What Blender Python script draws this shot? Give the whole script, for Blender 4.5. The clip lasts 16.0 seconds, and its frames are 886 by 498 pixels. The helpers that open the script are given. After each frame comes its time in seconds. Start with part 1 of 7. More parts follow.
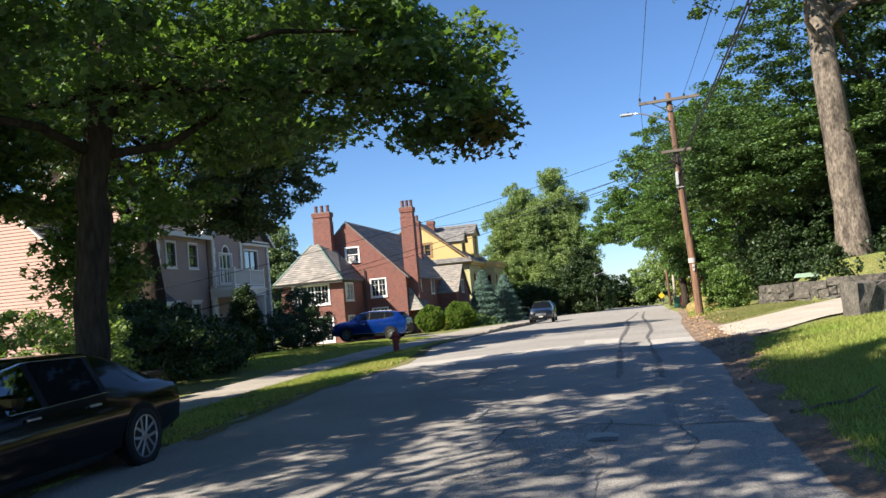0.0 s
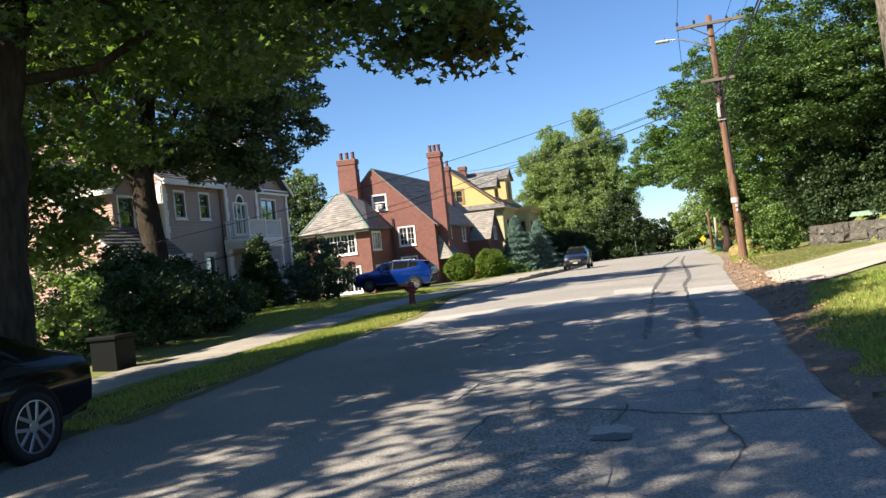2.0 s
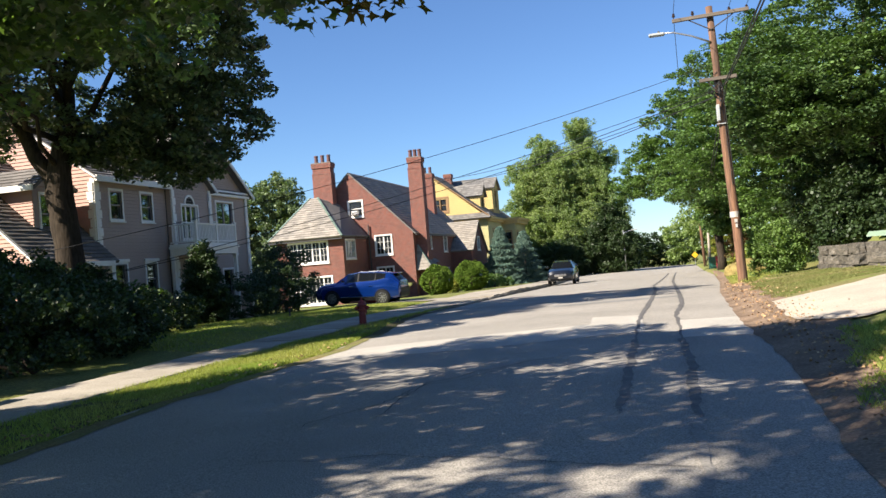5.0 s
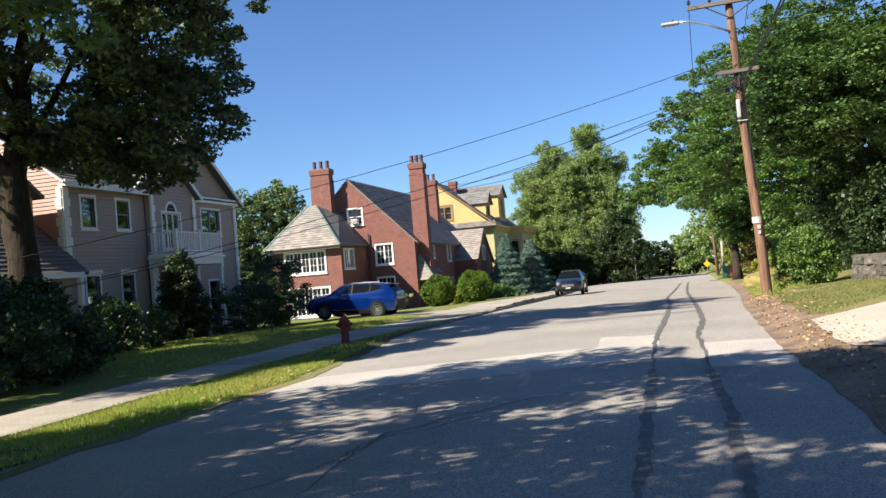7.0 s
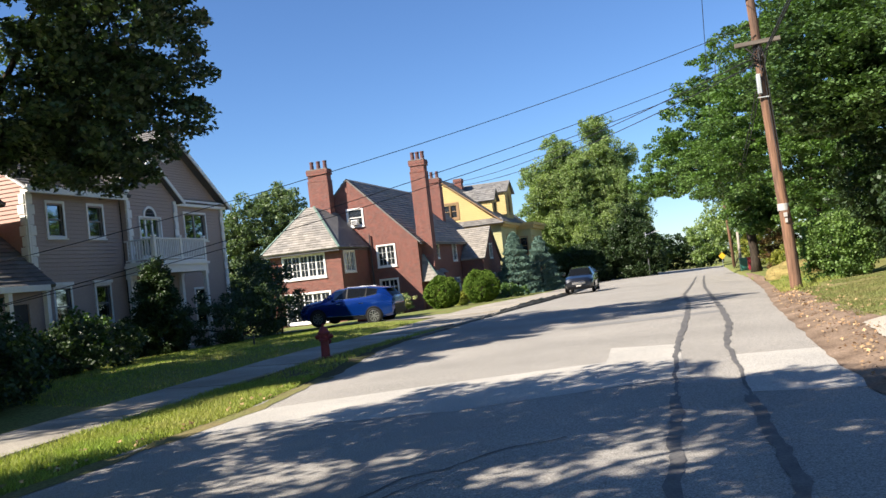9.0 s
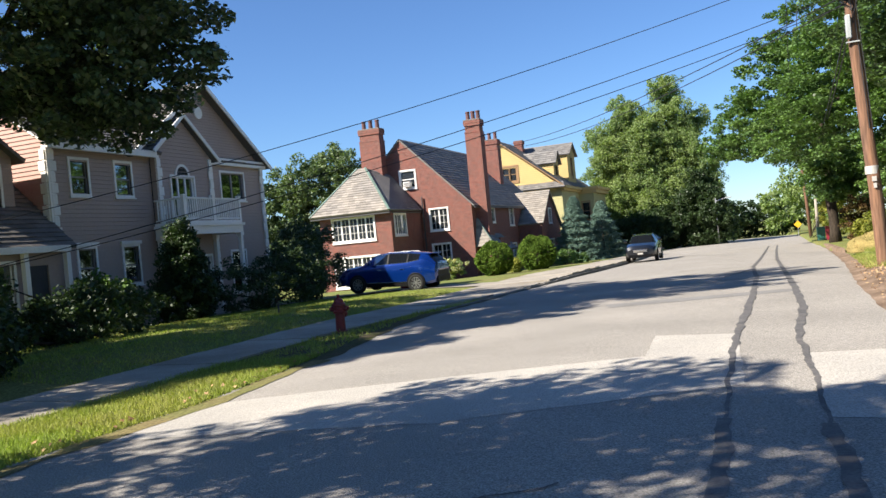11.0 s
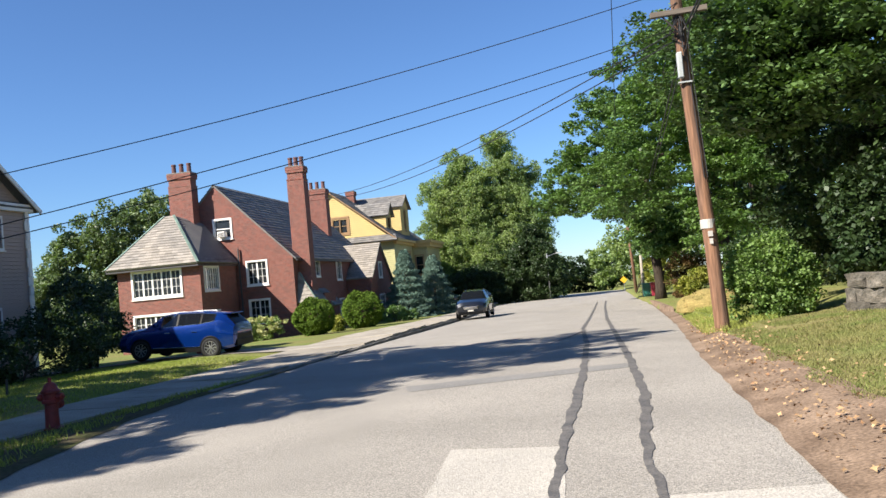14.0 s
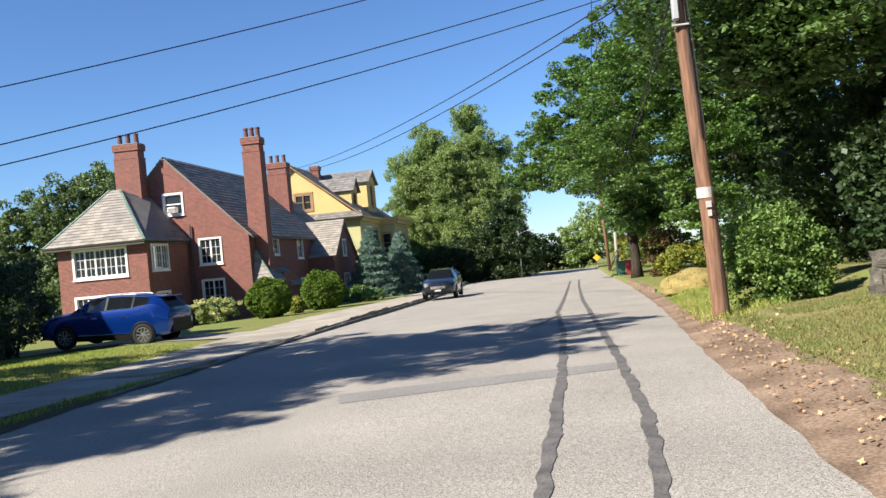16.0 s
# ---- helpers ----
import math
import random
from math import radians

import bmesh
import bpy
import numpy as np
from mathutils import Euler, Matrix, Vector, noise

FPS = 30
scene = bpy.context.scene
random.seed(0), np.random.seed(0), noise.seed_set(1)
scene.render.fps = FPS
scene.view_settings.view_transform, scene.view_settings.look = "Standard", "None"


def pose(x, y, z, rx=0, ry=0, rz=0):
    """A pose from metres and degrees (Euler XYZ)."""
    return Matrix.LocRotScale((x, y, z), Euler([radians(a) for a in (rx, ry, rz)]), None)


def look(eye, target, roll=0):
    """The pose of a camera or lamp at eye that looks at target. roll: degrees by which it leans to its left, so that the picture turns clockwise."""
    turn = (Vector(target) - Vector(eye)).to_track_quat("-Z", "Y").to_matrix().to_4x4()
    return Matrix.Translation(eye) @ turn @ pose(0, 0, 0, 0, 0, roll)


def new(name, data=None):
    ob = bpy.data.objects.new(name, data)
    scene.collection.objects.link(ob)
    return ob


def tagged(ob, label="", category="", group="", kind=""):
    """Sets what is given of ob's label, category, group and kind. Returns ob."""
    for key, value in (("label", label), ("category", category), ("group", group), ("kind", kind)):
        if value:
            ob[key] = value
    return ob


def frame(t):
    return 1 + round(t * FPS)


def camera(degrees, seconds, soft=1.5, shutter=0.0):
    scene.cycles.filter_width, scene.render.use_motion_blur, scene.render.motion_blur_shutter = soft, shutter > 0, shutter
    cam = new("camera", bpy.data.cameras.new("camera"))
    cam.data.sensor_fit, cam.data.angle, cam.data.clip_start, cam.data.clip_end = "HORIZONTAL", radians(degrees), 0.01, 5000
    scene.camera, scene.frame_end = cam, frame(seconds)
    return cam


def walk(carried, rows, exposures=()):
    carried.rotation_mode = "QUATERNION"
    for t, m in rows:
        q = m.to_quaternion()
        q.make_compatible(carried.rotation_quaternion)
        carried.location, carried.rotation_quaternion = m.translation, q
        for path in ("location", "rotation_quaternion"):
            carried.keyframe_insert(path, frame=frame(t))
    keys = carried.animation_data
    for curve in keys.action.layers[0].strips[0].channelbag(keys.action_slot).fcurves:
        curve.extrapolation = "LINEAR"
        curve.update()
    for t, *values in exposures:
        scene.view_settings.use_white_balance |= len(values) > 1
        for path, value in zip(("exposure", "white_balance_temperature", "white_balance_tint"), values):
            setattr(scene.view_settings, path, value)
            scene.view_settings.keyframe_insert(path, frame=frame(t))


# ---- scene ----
cam = camera(56.83, 16.0)
PATH = [
    (0, (0.051, 0.012, -0.015), (-1.963, 9.786, 0.628), -5.05),
    (0.5, (0.089, 0.602, -0.046), (-2.105, 10.346, 0.452), -2.53),
    (1, (0.181, 1.220, -0.050), (-2.060, 10.958, 0.352), -3.07),
    (1.5, (0.208, 1.870, -0.063), (-2.189, 11.575, 0.183), -4.50),
    (2, (0.256, 2.477, -0.065), (-2.280, 12.150, -0.011), -6.03),
    (2.5, (0.245, 3.147, -0.075), (-2.571, 12.742, -0.141), -5.97),
    (3, (0.285, 3.798, -0.043), (-2.402, 13.429, -0.155), -5.21),
    (3.5, (0.326, 4.372, -0.019), (-2.192, 14.050, -0.026), -4.70),
    (4, (0.345, 4.998, -0.001), (-2.019, 14.713, 0.119), -5.16),
    (6.5, (0.313, 8.314, 0.010), (-2.247, 17.979, 0.191), -3.84),
    (7, (0.209, 8.860, 0.022), (-2.317, 18.531, 0.295), -4.79),
    (7.5, (0.159, 9.307, 0.046), (-2.400, 18.971, 0.278), -5.97),
    (8, (0.088, 10.021, 0.039), (-2.314, 19.726, 0.268), -5.67),
    (10.5, (0.232, 13.104, 0.068), (-3.163, 22.506, 0.350), -6.23),
    (11, (0.276, 13.738, 0.040), (-3.192, 23.117, -0.041), -5.44),
    (11.5, (0.381, 14.319, 0.048), (-2.647, 23.849, -0.026), -5.39),
    (12, (0.405, 14.998, 0.031), (-2.394, 24.598, 0.042), -4.73),
    (12.5, (0.415, 15.582, 0.047), (-2.069, 25.269, 0.056), -4.87),
    (13, (0.392, 16.179, 0.071), (-2.121, 25.858, 0.126), -4.66),
    (13.5, (0.361, 16.963, 0.085), (-1.666, 26.751, 0.395), -4.96),
    (14, (0.320, 17.613, 0.103), (-1.229, 27.485, 0.486), -5.25),
    (14.5, (0.292, 18.346, 0.122), (-0.758, 28.281, 0.571), -5.80),
    (15, (0.263, 19.055, 0.128), (-0.767, 28.991, 0.596), -6.61),
    (15.5, (0.248, 19.765, 0.101), (-0.629, 29.723, 0.352), -5.61),
    (16, (0.254, 20.487, 0.092), (-0.984, 30.410, 0.175), -5.35),
]
EXPOSURES = [(0, 1.2, 6600, 10), (2.2, 1.3, 6850, 10), (4.2, 1.3, 6850, 10), (7, 1.21, 6650, 10), (8.5, 1.24, 6600, 10), (11, 1.23, 6550, 10), (13, 1.18, 6500, 10), (16, 1.18, 6500, 10)]
walk(cam, [(t, look(eye, target, roll)) for t, eye, target, roll in PATH], EXPOSURES)

# ---- sky, sun, exposure ----
SUN_TO = Vector((-1.05, -1.0, 1.15)).normalized()
SUN_ELEV = math.asin(SUN_TO.z)
SUN_ROT = math.atan2(SUN_TO.x, SUN_TO.y)
world = bpy.data.worlds.new("sky")
scene.world = world
world.use_nodes = True
wt = world.node_tree
wt.nodes.clear()
w_out = wt.nodes.new("ShaderNodeOutputWorld")
w_bg = wt.nodes.new("ShaderNodeBackground")
w_sky = wt.nodes.new("ShaderNodeTexSky")
w_sky.sky_type = "NISHITA"
w_sky.sun_disc = False
w_sky.sun_elevation = SUN_ELEV
w_sky.sun_rotation = SUN_ROT
w_sky.air_density = 1.0
w_sky.dust_density = 0.05
w_sky.ozone_density = 5.0
w_bg.inputs["Strength"].default_value = 0.057
w_tint = wt.nodes.new("ShaderNodeMix")
w_tint.data_type, w_tint.blend_type = "RGBA", "MULTIPLY"
w_tint.inputs["Factor"].default_value = 1.0
w_tint.inputs["B"].default_value = (0.82, 1.0, 1.24, 1)
wt.links.new(w_sky.outputs["Color"], w_tint.inputs["A"])
wt.links.new(w_tint.outputs["Result"], w_bg.inputs["Color"])
wt.links.new(w_bg.outputs["Background"], w_out.inputs["Surface"])
sun = new("sun", bpy.data.lights.new("sun", "SUN"))
sun.data.energy = 5.0
sun.data.angle = radians(0.53)
sun.data.color = (1.0, 0.93, 0.83)
sun.matrix_world = look(SUN_TO * 100, (0, 0, 0))
scene.view_settings.exposure = 1.18


# ---- materials ----
def mat(name, color, rough=0.8, metal=0.0, color2=None, scale=3.0, grain=40.0, bump=0.2, spec=0.5, detail=0.25, isl=0.0, obj=0.0, coat=0.0, stretch=None, trans=0.0):
    """A surface with two scales of colour change, fine relief, and a random tone for each piece."""
    m = bpy.data.materials.new(name)
    m.use_nodes = True
    nt = m.node_tree
    b = nt.nodes["Principled BSDF"]
    b.inputs["Roughness"].default_value = rough
    b.inputs["Metallic"].default_value = metal
    b.inputs["Specular IOR Level"].default_value = spec
    b.inputs["Coat Weight"].default_value = coat
    b.inputs["Coat Roughness"].default_value = 0.04
    color2 = color2 or tuple(c * 0.75 for c in color)
    tc = nt.nodes.new("ShaderNodeTexCoord")
    vec = tc.outputs["Object"]
    if stretch:
        mp = nt.nodes.new("ShaderNodeMapping")
        mp.inputs["Scale"].default_value = stretch
        nt.links.new(vec, mp.inputs["Vector"])
        vec = mp.outputs["Vector"]
    n1 = nt.nodes.new("ShaderNodeTexNoise")
    n1.inputs["Scale"].default_value = scale
    n1.inputs["Detail"].default_value = 4
    nt.links.new(vec, n1.inputs["Vector"])
    n2 = nt.nodes.new("ShaderNodeTexNoise")
    n2.inputs["Scale"].default_value = grain
    n2.inputs["Detail"].default_value = 3
    nt.links.new(vec, n2.inputs["Vector"])
    ramp = nt.nodes.new("ShaderNodeMapRange")
    ramp.inputs["From Min"].default_value = 0.3
    ramp.inputs["From Max"].default_value = 0.7
    nt.links.new(n1.outputs["Fac"], ramp.inputs["Value"])
    mix = nt.nodes.new("ShaderNodeMix")
    mix.data_type = "RGBA"
    mix.inputs["A"].default_value = (*color, 1)
    mix.inputs["B"].default_value = (*color2, 1)
    nt.links.new(ramp.outputs["Result"], mix.inputs["Factor"])
    hsv = nt.nodes.new("ShaderNodeHueSaturation")
    nt.links.new(mix.outputs["Result"], hsv.inputs["Color"])
    mr = nt.nodes.new("ShaderNodeMapRange")
    mr.inputs["From Min"].default_value = 0.25
    mr.inputs["From Max"].default_value = 0.75
    mr.inputs["To Min"].default_value = 1 - detail
    mr.inputs["To Max"].default_value = 1 + detail
    nt.links.new(n2.outputs["Fac"], mr.inputs["Value"])
    val = mr.outputs["Result"]
    for amount, node, socket in ((isl, "ShaderNodeNewGeometry", "Random Per Island"), (obj, "ShaderNodeObjectInfo", "Random")):
        if amount:
            g = nt.nodes.new(node)
            r = nt.nodes.new("ShaderNodeMapRange")
            r.inputs["To Min"].default_value = 1 - amount
            r.inputs["To Max"].default_value = 1 + amount
            nt.links.new(g.outputs[socket], r.inputs["Value"])
            mu = nt.nodes.new("ShaderNodeMath")
            mu.operation = "MULTIPLY"
            nt.links.new(val, mu.inputs[0])
            nt.links.new(r.outputs["Result"], mu.inputs[1])
            val = mu.outputs["Value"]
    nt.links.new(val, hsv.inputs["Value"])
    nt.links.new(hsv.outputs["Color"], b.inputs["Base Color"])
    if bump:
        bp = nt.nodes.new("ShaderNodeBump")
        bp.inputs["Strength"].default_value = bump
        bp.inputs["Distance"].default_value = 0.02
        nt.links.new(n2.outputs["Fac"], bp.inputs["Height"])
        nt.links.new(bp.outputs["Normal"], b.inputs["Normal"])
    if trans:
        tr = nt.nodes.new("ShaderNodeBsdfTranslucent")
        tint = nt.nodes.new("ShaderNodeMix")
        tint.data_type = "RGBA"
        tint.blend_type = "MULTIPLY"
        tint.inputs["Factor"].default_value = 1.0
        tint.inputs["B"].default_value = (1.5, 1.75, 0.6, 1)
        nt.links.new(hsv.outputs["Color"], tint.inputs["A"])
        nt.links.new(tint.outputs["Result"], tr.inputs["Color"])
        ms = nt.nodes.new("ShaderNodeMixShader")
        ms.inputs["Fac"].default_value = trans
        nt.links.new(b.outputs["BSDF"], ms.inputs[1])
        nt.links.new(tr.outputs["BSDF"], ms.inputs[2])
        nt.links.new(ms.outputs["Shader"], nt.nodes["Material Output"].inputs["Surface"])
    return m


def brick_mat(name, a, b_, mortar):
    m = mat(name, a, 0.9, color2=b_, scale=0.6, grain=9, detail=0.16)
    nt = m.node_tree
    b = nt.nodes["Principled BSDF"]
    geo = nt.nodes.new("ShaderNodeNewGeometry")
    tc = nt.nodes.new("ShaderNodeTexCoord")
    sep = nt.nodes.new("ShaderNodeSeparateXYZ")
    nt.links.new(tc.outputs["Object"], sep.inputs["Vector"])
    nrm = nt.nodes.new("ShaderNodeSeparateXYZ")
    nt.links.new(geo.outputs["Normal"], nrm.inputs["Vector"])
    ab = nt.nodes.new("ShaderNodeMath")
    ab.operation = "ABSOLUTE"
    nt.links.new(nrm.outputs["X"], ab.inputs[0])
    gt = nt.nodes.new("ShaderNodeMath")
    gt.operation = "GREATER_THAN"
    gt.inputs[1].default_value = 0.7
    nt.links.new(ab.outputs["Value"], gt.inputs[0])
    sel = nt.nodes.new("ShaderNodeMix")
    nt.links.new(gt.outputs["Value"], sel.inputs["Factor"])
    nt.links.new(sep.outputs["X"], sel.inputs["A"])
    nt.links.new(sep.outputs["Y"], sel.inputs["B"])
    cmb = nt.nodes.new("ShaderNodeCombineXYZ")
    nt.links.new(sel.outputs["Result"], cmb.inputs["X"])
    nt.links.new(sep.outputs["Z"], cmb.inputs["Y"])
    br = nt.nodes.new("ShaderNodeTexBrick")
    br.inputs["Color1"].default_value = (*a, 1)
    br.inputs["Color2"].default_value = (*b_, 1)
    br.inputs["Mortar"].default_value = (*mortar, 1)
    br.inputs["Scale"].default_value = 1.0
    br.inputs["Brick Width"].default_value = 0.215
    br.inputs["Row Height"].default_value = 0.075
    br.inputs["Mortar Size"].default_value = 0.012
    nt.links.new(cmb.outputs["Vector"], br.inputs["Vector"])
    hsv = next(n for n in nt.nodes if n.bl_idname == "ShaderNodeHueSaturation")
    nt.links.new(br.outputs["Color"], hsv.inputs["Color"])
    return m


def glass_mat(name, tint=(0.02, 0.025, 0.03), clear=0.45, sheen=(0.9, 0.95, 1.0)):
    m = bpy.data.materials.new(name)
    m.use_nodes = True
    nt = m.node_tree
    nt.nodes.clear()
    out = nt.nodes.new("ShaderNodeOutputMaterial")
    tr = nt.nodes.new("ShaderNodeBsdfTransparent")
    tr.inputs["Color"].default_value = (0.75, 0.8, 0.8, 1)
    df = nt.nodes.new("ShaderNodeBsdfDiffuse")
    df.inputs["Color"].default_value = (*tint, 1)
    gl = nt.nodes.new("ShaderNodeBsdfGlossy")
    gl.inputs["Roughness"].default_value = 0.03
    gl.inputs["Color"].default_value = (*sheen, 1)
    fr = nt.nodes.new("ShaderNodeFresnel")
    fr.inputs["IOR"].default_value = 1.5
    m1 = nt.nodes.new("ShaderNodeMixShader")
    m1.inputs["Fac"].default_value = clear
    nt.links.new(df.outputs["BSDF"], m1.inputs[1])
    nt.links.new(tr.outputs["BSDF"], m1.inputs[2])
    m2 = nt.nodes.new("ShaderNodeMixShader")
    nt.links.new(fr.outputs["Fac"], m2.inputs["Fac"])
    nt.links.new(m1.outputs["Shader"], m2.inputs[1])
    nt.links.new(gl.outputs["BSDF"], m2.inputs[2])
    nt.links.new(m2.outputs["Shader"], out.inputs["Surface"])
    return m


M = {
    "asphalt": mat("worn_asphalt", (0.335, 0.308, 0.27), 0.95, color2=(0.265, 0.245, 0.215), scale=0.5, grain=75, detail=0.65, bump=0.5, spec=0.3),
    "asphalt_light": mat("pale_asphalt_patch", (0.46, 0.425, 0.37), 0.95, color2=(0.37, 0.345, 0.305), scale=0.8, grain=60, detail=0.4, bump=0.5),
    "asphalt_dark": mat("dark_asphalt_patch", (0.225, 0.215, 0.2), 0.9, color2=(0.18, 0.172, 0.16), scale=1.2, grain=60, detail=0.4, bump=0.4),
    # sealer paled to copy how the near seams lose contrast in shade
    "tar_faint": mat("shade_faded_crack_sealer", (0.2, 0.188, 0.17), 0.85, color2=(0.27, 0.25, 0.222), scale=3.0, grain=40, detail=0.45, bump=0.3),
    "asphalt_coarse": mat("coarse_ravelled_asphalt", (0.36, 0.33, 0.285), 0.95, color2=(0.22, 0.2, 0.175), scale=2.2, grain=38, detail=0.8, bump=1.0, spec=0.3),
    # soil and weeds, with the maples' shade mixed into the dark colour
    "weedy_soil": mat("shade_toned_weedy_soil", (0.11, 0.085, 0.055), 1.0, color2=(0.075, 0.085, 0.03), scale=2.2, grain=24, detail=0.5, bump=1.0, spec=0.1),
    "tar": mat("crack_sealer", (0.075, 0.072, 0.07), 0.75, color2=(0.15, 0.138, 0.125), scale=4.5, grain=40, detail=0.4, bump=0.2),
    "crack": mat("open_crack", (0.12, 0.11, 0.1), 0.95, grain=30, bump=0.1),
    "concrete": mat("weathered_concrete", (0.38, 0.34, 0.28), 0.95, color2=(0.25, 0.22, 0.175), scale=0.9, grain=45, detail=0.3, bump=0.3, obj=0.1),
    "granite": mat("granite_kerb", (0.22, 0.205, 0.18), 0.9, color2=(0.1, 0.095, 0.08), scale=1.5, grain=70, detail=0.4, bump=0.3),
    "straw": mat("dry_straw", (0.29, 0.22, 0.085), 1.0, color2=(0.2, 0.165, 0.06), scale=3.0, grain=25, detail=0.35, bump=0.8, spec=0.1),
    "soil": mat("dusty_soil", (0.28, 0.2, 0.14), 1.0, color2=(0.13, 0.088, 0.06), scale=1.3, grain=30, detail=0.45, bump=0.6, spec=0.2),
    "gravel": mat("pale_driveway", (0.47, 0.41, 0.33), 1.0, color2=(0.38, 0.33, 0.27), scale=0.8, grain=45, detail=0.3, bump=0.5, spec=0.2),
    "grass": mat("lawn", (0.14, 0.185, 0.048), 1.0, color2=(0.19, 0.175, 0.065), scale=0.35, grain=18, detail=0.5, bump=1.0, spec=0.1),
    "blade_dry": mat("dry_grass_blade", (0.145, 0.185, 0.055), 0.95, color2=(0.24, 0.21, 0.095), scale=1.2, grain=5, detail=0.1, bump=0, isl=0.35, spec=0.1, trans=0.25),
    "dry_turf": mat("worn_dry_turf", (0.15, 0.165, 0.055), 1.0, color2=(0.21, 0.165, 0.08), scale=1.1, grain=22, detail=0.5, bump=0.8, spec=0.1),
    "blade": mat("grass_blade", (0.22, 0.29, 0.06), 0.9, color2=(0.32, 0.31, 0.1), scale=0.5, grain=5, detail=0.1, bump=0, isl=0.35, spec=0.15, trans=0.3),
    "bark": mat("grey_brown_bark", (0.06, 0.046, 0.034), 1.0, color2=(0.032, 0.026, 0.021), scale=3.5, grain=16, detail=0.45, bump=1.0, spec=0.1, stretch=(1, 1, 0.22)),
    "bark_pale": mat("peeling_pale_bark", (0.22, 0.18, 0.14), 1.0, color2=(0.06, 0.05, 0.04), scale=4.5, grain=16, detail=0.6, bump=1.0, spec=0.1, stretch=(1, 1, 0.4)),
    "maple": mat("maple_leaf", (0.08, 0.13, 0.048), 0.42, color2=(0.108, 0.16, 0.05), scale=0.6, grain=4, detail=0.15, bump=0, isl=0.5, spec=0.85, trans=0.45),
    "maple_dark": mat("dark_maple_leaf", (0.06, 0.092, 0.045), 0.4, color2=(0.095, 0.13, 0.056), scale=0.5, grain=4, detail=0.2, bump=0, isl=0.6, spec=0.8, trans=0.22),
    "maple_rust": mat("turning_maple_leaf", (0.12, 0.075, 0.015), 0.7, color2=(0.075, 0.08, 0.015), scale=1.2, grain=4, detail=0.15, bump=0, isl=0.4, spec=0.3, trans=0.3),
    "leaf": mat("broad_leaf", (0.07, 0.13, 0.038), 0.45, color2=(0.115, 0.185, 0.048), scale=0.4, grain=3, detail=0.2, bump=0, isl=0.45, spec=0.35, trans=0.25),
    # leaf green darkened to stand in for deep shade within the right-hand crowns
    "leaf_wood": mat("shade_toned_leaf", (0.052, 0.094, 0.034), 0.45, color2=(0.1, 0.16, 0.05), scale=0.5, grain=3, detail=0.25, bump=0, isl=0.6, spec=0.4, trans=0.2),
    "leaf_bush": mat("bright_bush_leaf", (0.1, 0.17, 0.045), 0.55, color2=(0.15, 0.22, 0.06), scale=1.2, grain=3, detail=0.2, bump=0, isl=0.45, spec=0.35, trans=0.3),
    "leaf_mid": mat("mid_green_leaf", (0.09, 0.13, 0.062), 0.5, color2=(0.13, 0.175, 0.075), scale=0.4, grain=3, detail=0.2, bump=0, isl=0.45, spec=0.35, trans=0.2),
    "leaf_light": mat("light_green_leaf", (0.165, 0.23, 0.095), 0.6, color2=(0.225, 0.28, 0.1), scale=0.3, grain=3, detail=0.2, bump=0, isl=0.4, spec=0.3, trans=0.3),
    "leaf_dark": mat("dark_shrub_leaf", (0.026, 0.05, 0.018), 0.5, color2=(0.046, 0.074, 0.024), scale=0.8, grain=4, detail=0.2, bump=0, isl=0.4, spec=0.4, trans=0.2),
    "yew": mat("clipped_yew", (0.075, 0.135, 0.018), 0.8, color2=(0.12, 0.18, 0.025), scale=1.5, grain=8, detail=0.3, bump=0, isl=0.4, spec=0.2, trans=0.15),
    "spruce": mat("blue_spruce_needle", (0.1, 0.175, 0.135), 0.8, color2=(0.15, 0.23, 0.18), scale=1.2, grain=8, detail=0.3, bump=0, isl=0.35, spec=0.2),
    "yellow_leaf": mat("golden_shrub_leaf", (0.24, 0.22, 0.04), 0.7, color2=(0.16, 0.2, 0.04), scale=1.2, grain=8, detail=0.2, bump=0, isl=0.35, spec=0.2, trans=0.25),
    "rust_leaf": mat("bronze_shrub_leaf", (0.13, 0.06, 0.03), 0.7, color2=(0.1, 0.09, 0.03), scale=1.2, grain=8, detail=0.2, bump=0, isl=0.35, spec=0.2, trans=0.25),
    "dead_leaf": mat("fallen_leaf", (0.45, 0.32, 0.17), 0.9, color2=(0.24, 0.12, 0.06), scale=6, grain=20, detail=0.2, bump=0, isl=0.5, spec=0.2),
    "flower": mat("cream_hydrangea", (0.55, 0.5, 0.3), 0.8, color2=(0.4, 0.42, 0.2), scale=4, grain=15, detail=0.2, bump=0, isl=0.25, spec=0.2, trans=0.2),
    "brick": brick_mat("red_brick", (0.235, 0.056, 0.036), (0.1, 0.028, 0.022), (0.24, 0.15, 0.12)),
    "slate": mat("grey_slate", (0.145, 0.14, 0.135), 0.75, color2=(0.2, 0.185, 0.165), scale=0.7, grain=14, detail=0.25, bump=0.4, isl=0.22),
    "slate_tan": mat("pale_tan_slate", (0.3, 0.265, 0.22), 0.8, color2=(0.22, 0.2, 0.175), scale=0.7, grain=14, detail=0.25, bump=0.4, isl=0.2),
    "shingle": mat("grey_asphalt_shingle", (0.17, 0.155, 0.145), 0.95, color2=(0.13, 0.12, 0.112), scale=0.8, grain=30, detail=0.25, bump=0.4, isl=0.15),
    "siding": mat("mauve_grey_clapboard", (0.46, 0.35, 0.295), 0.75, color2=(0.42, 0.32, 0.27), scale=0.6, grain=12, detail=0.06, bump=0.05),
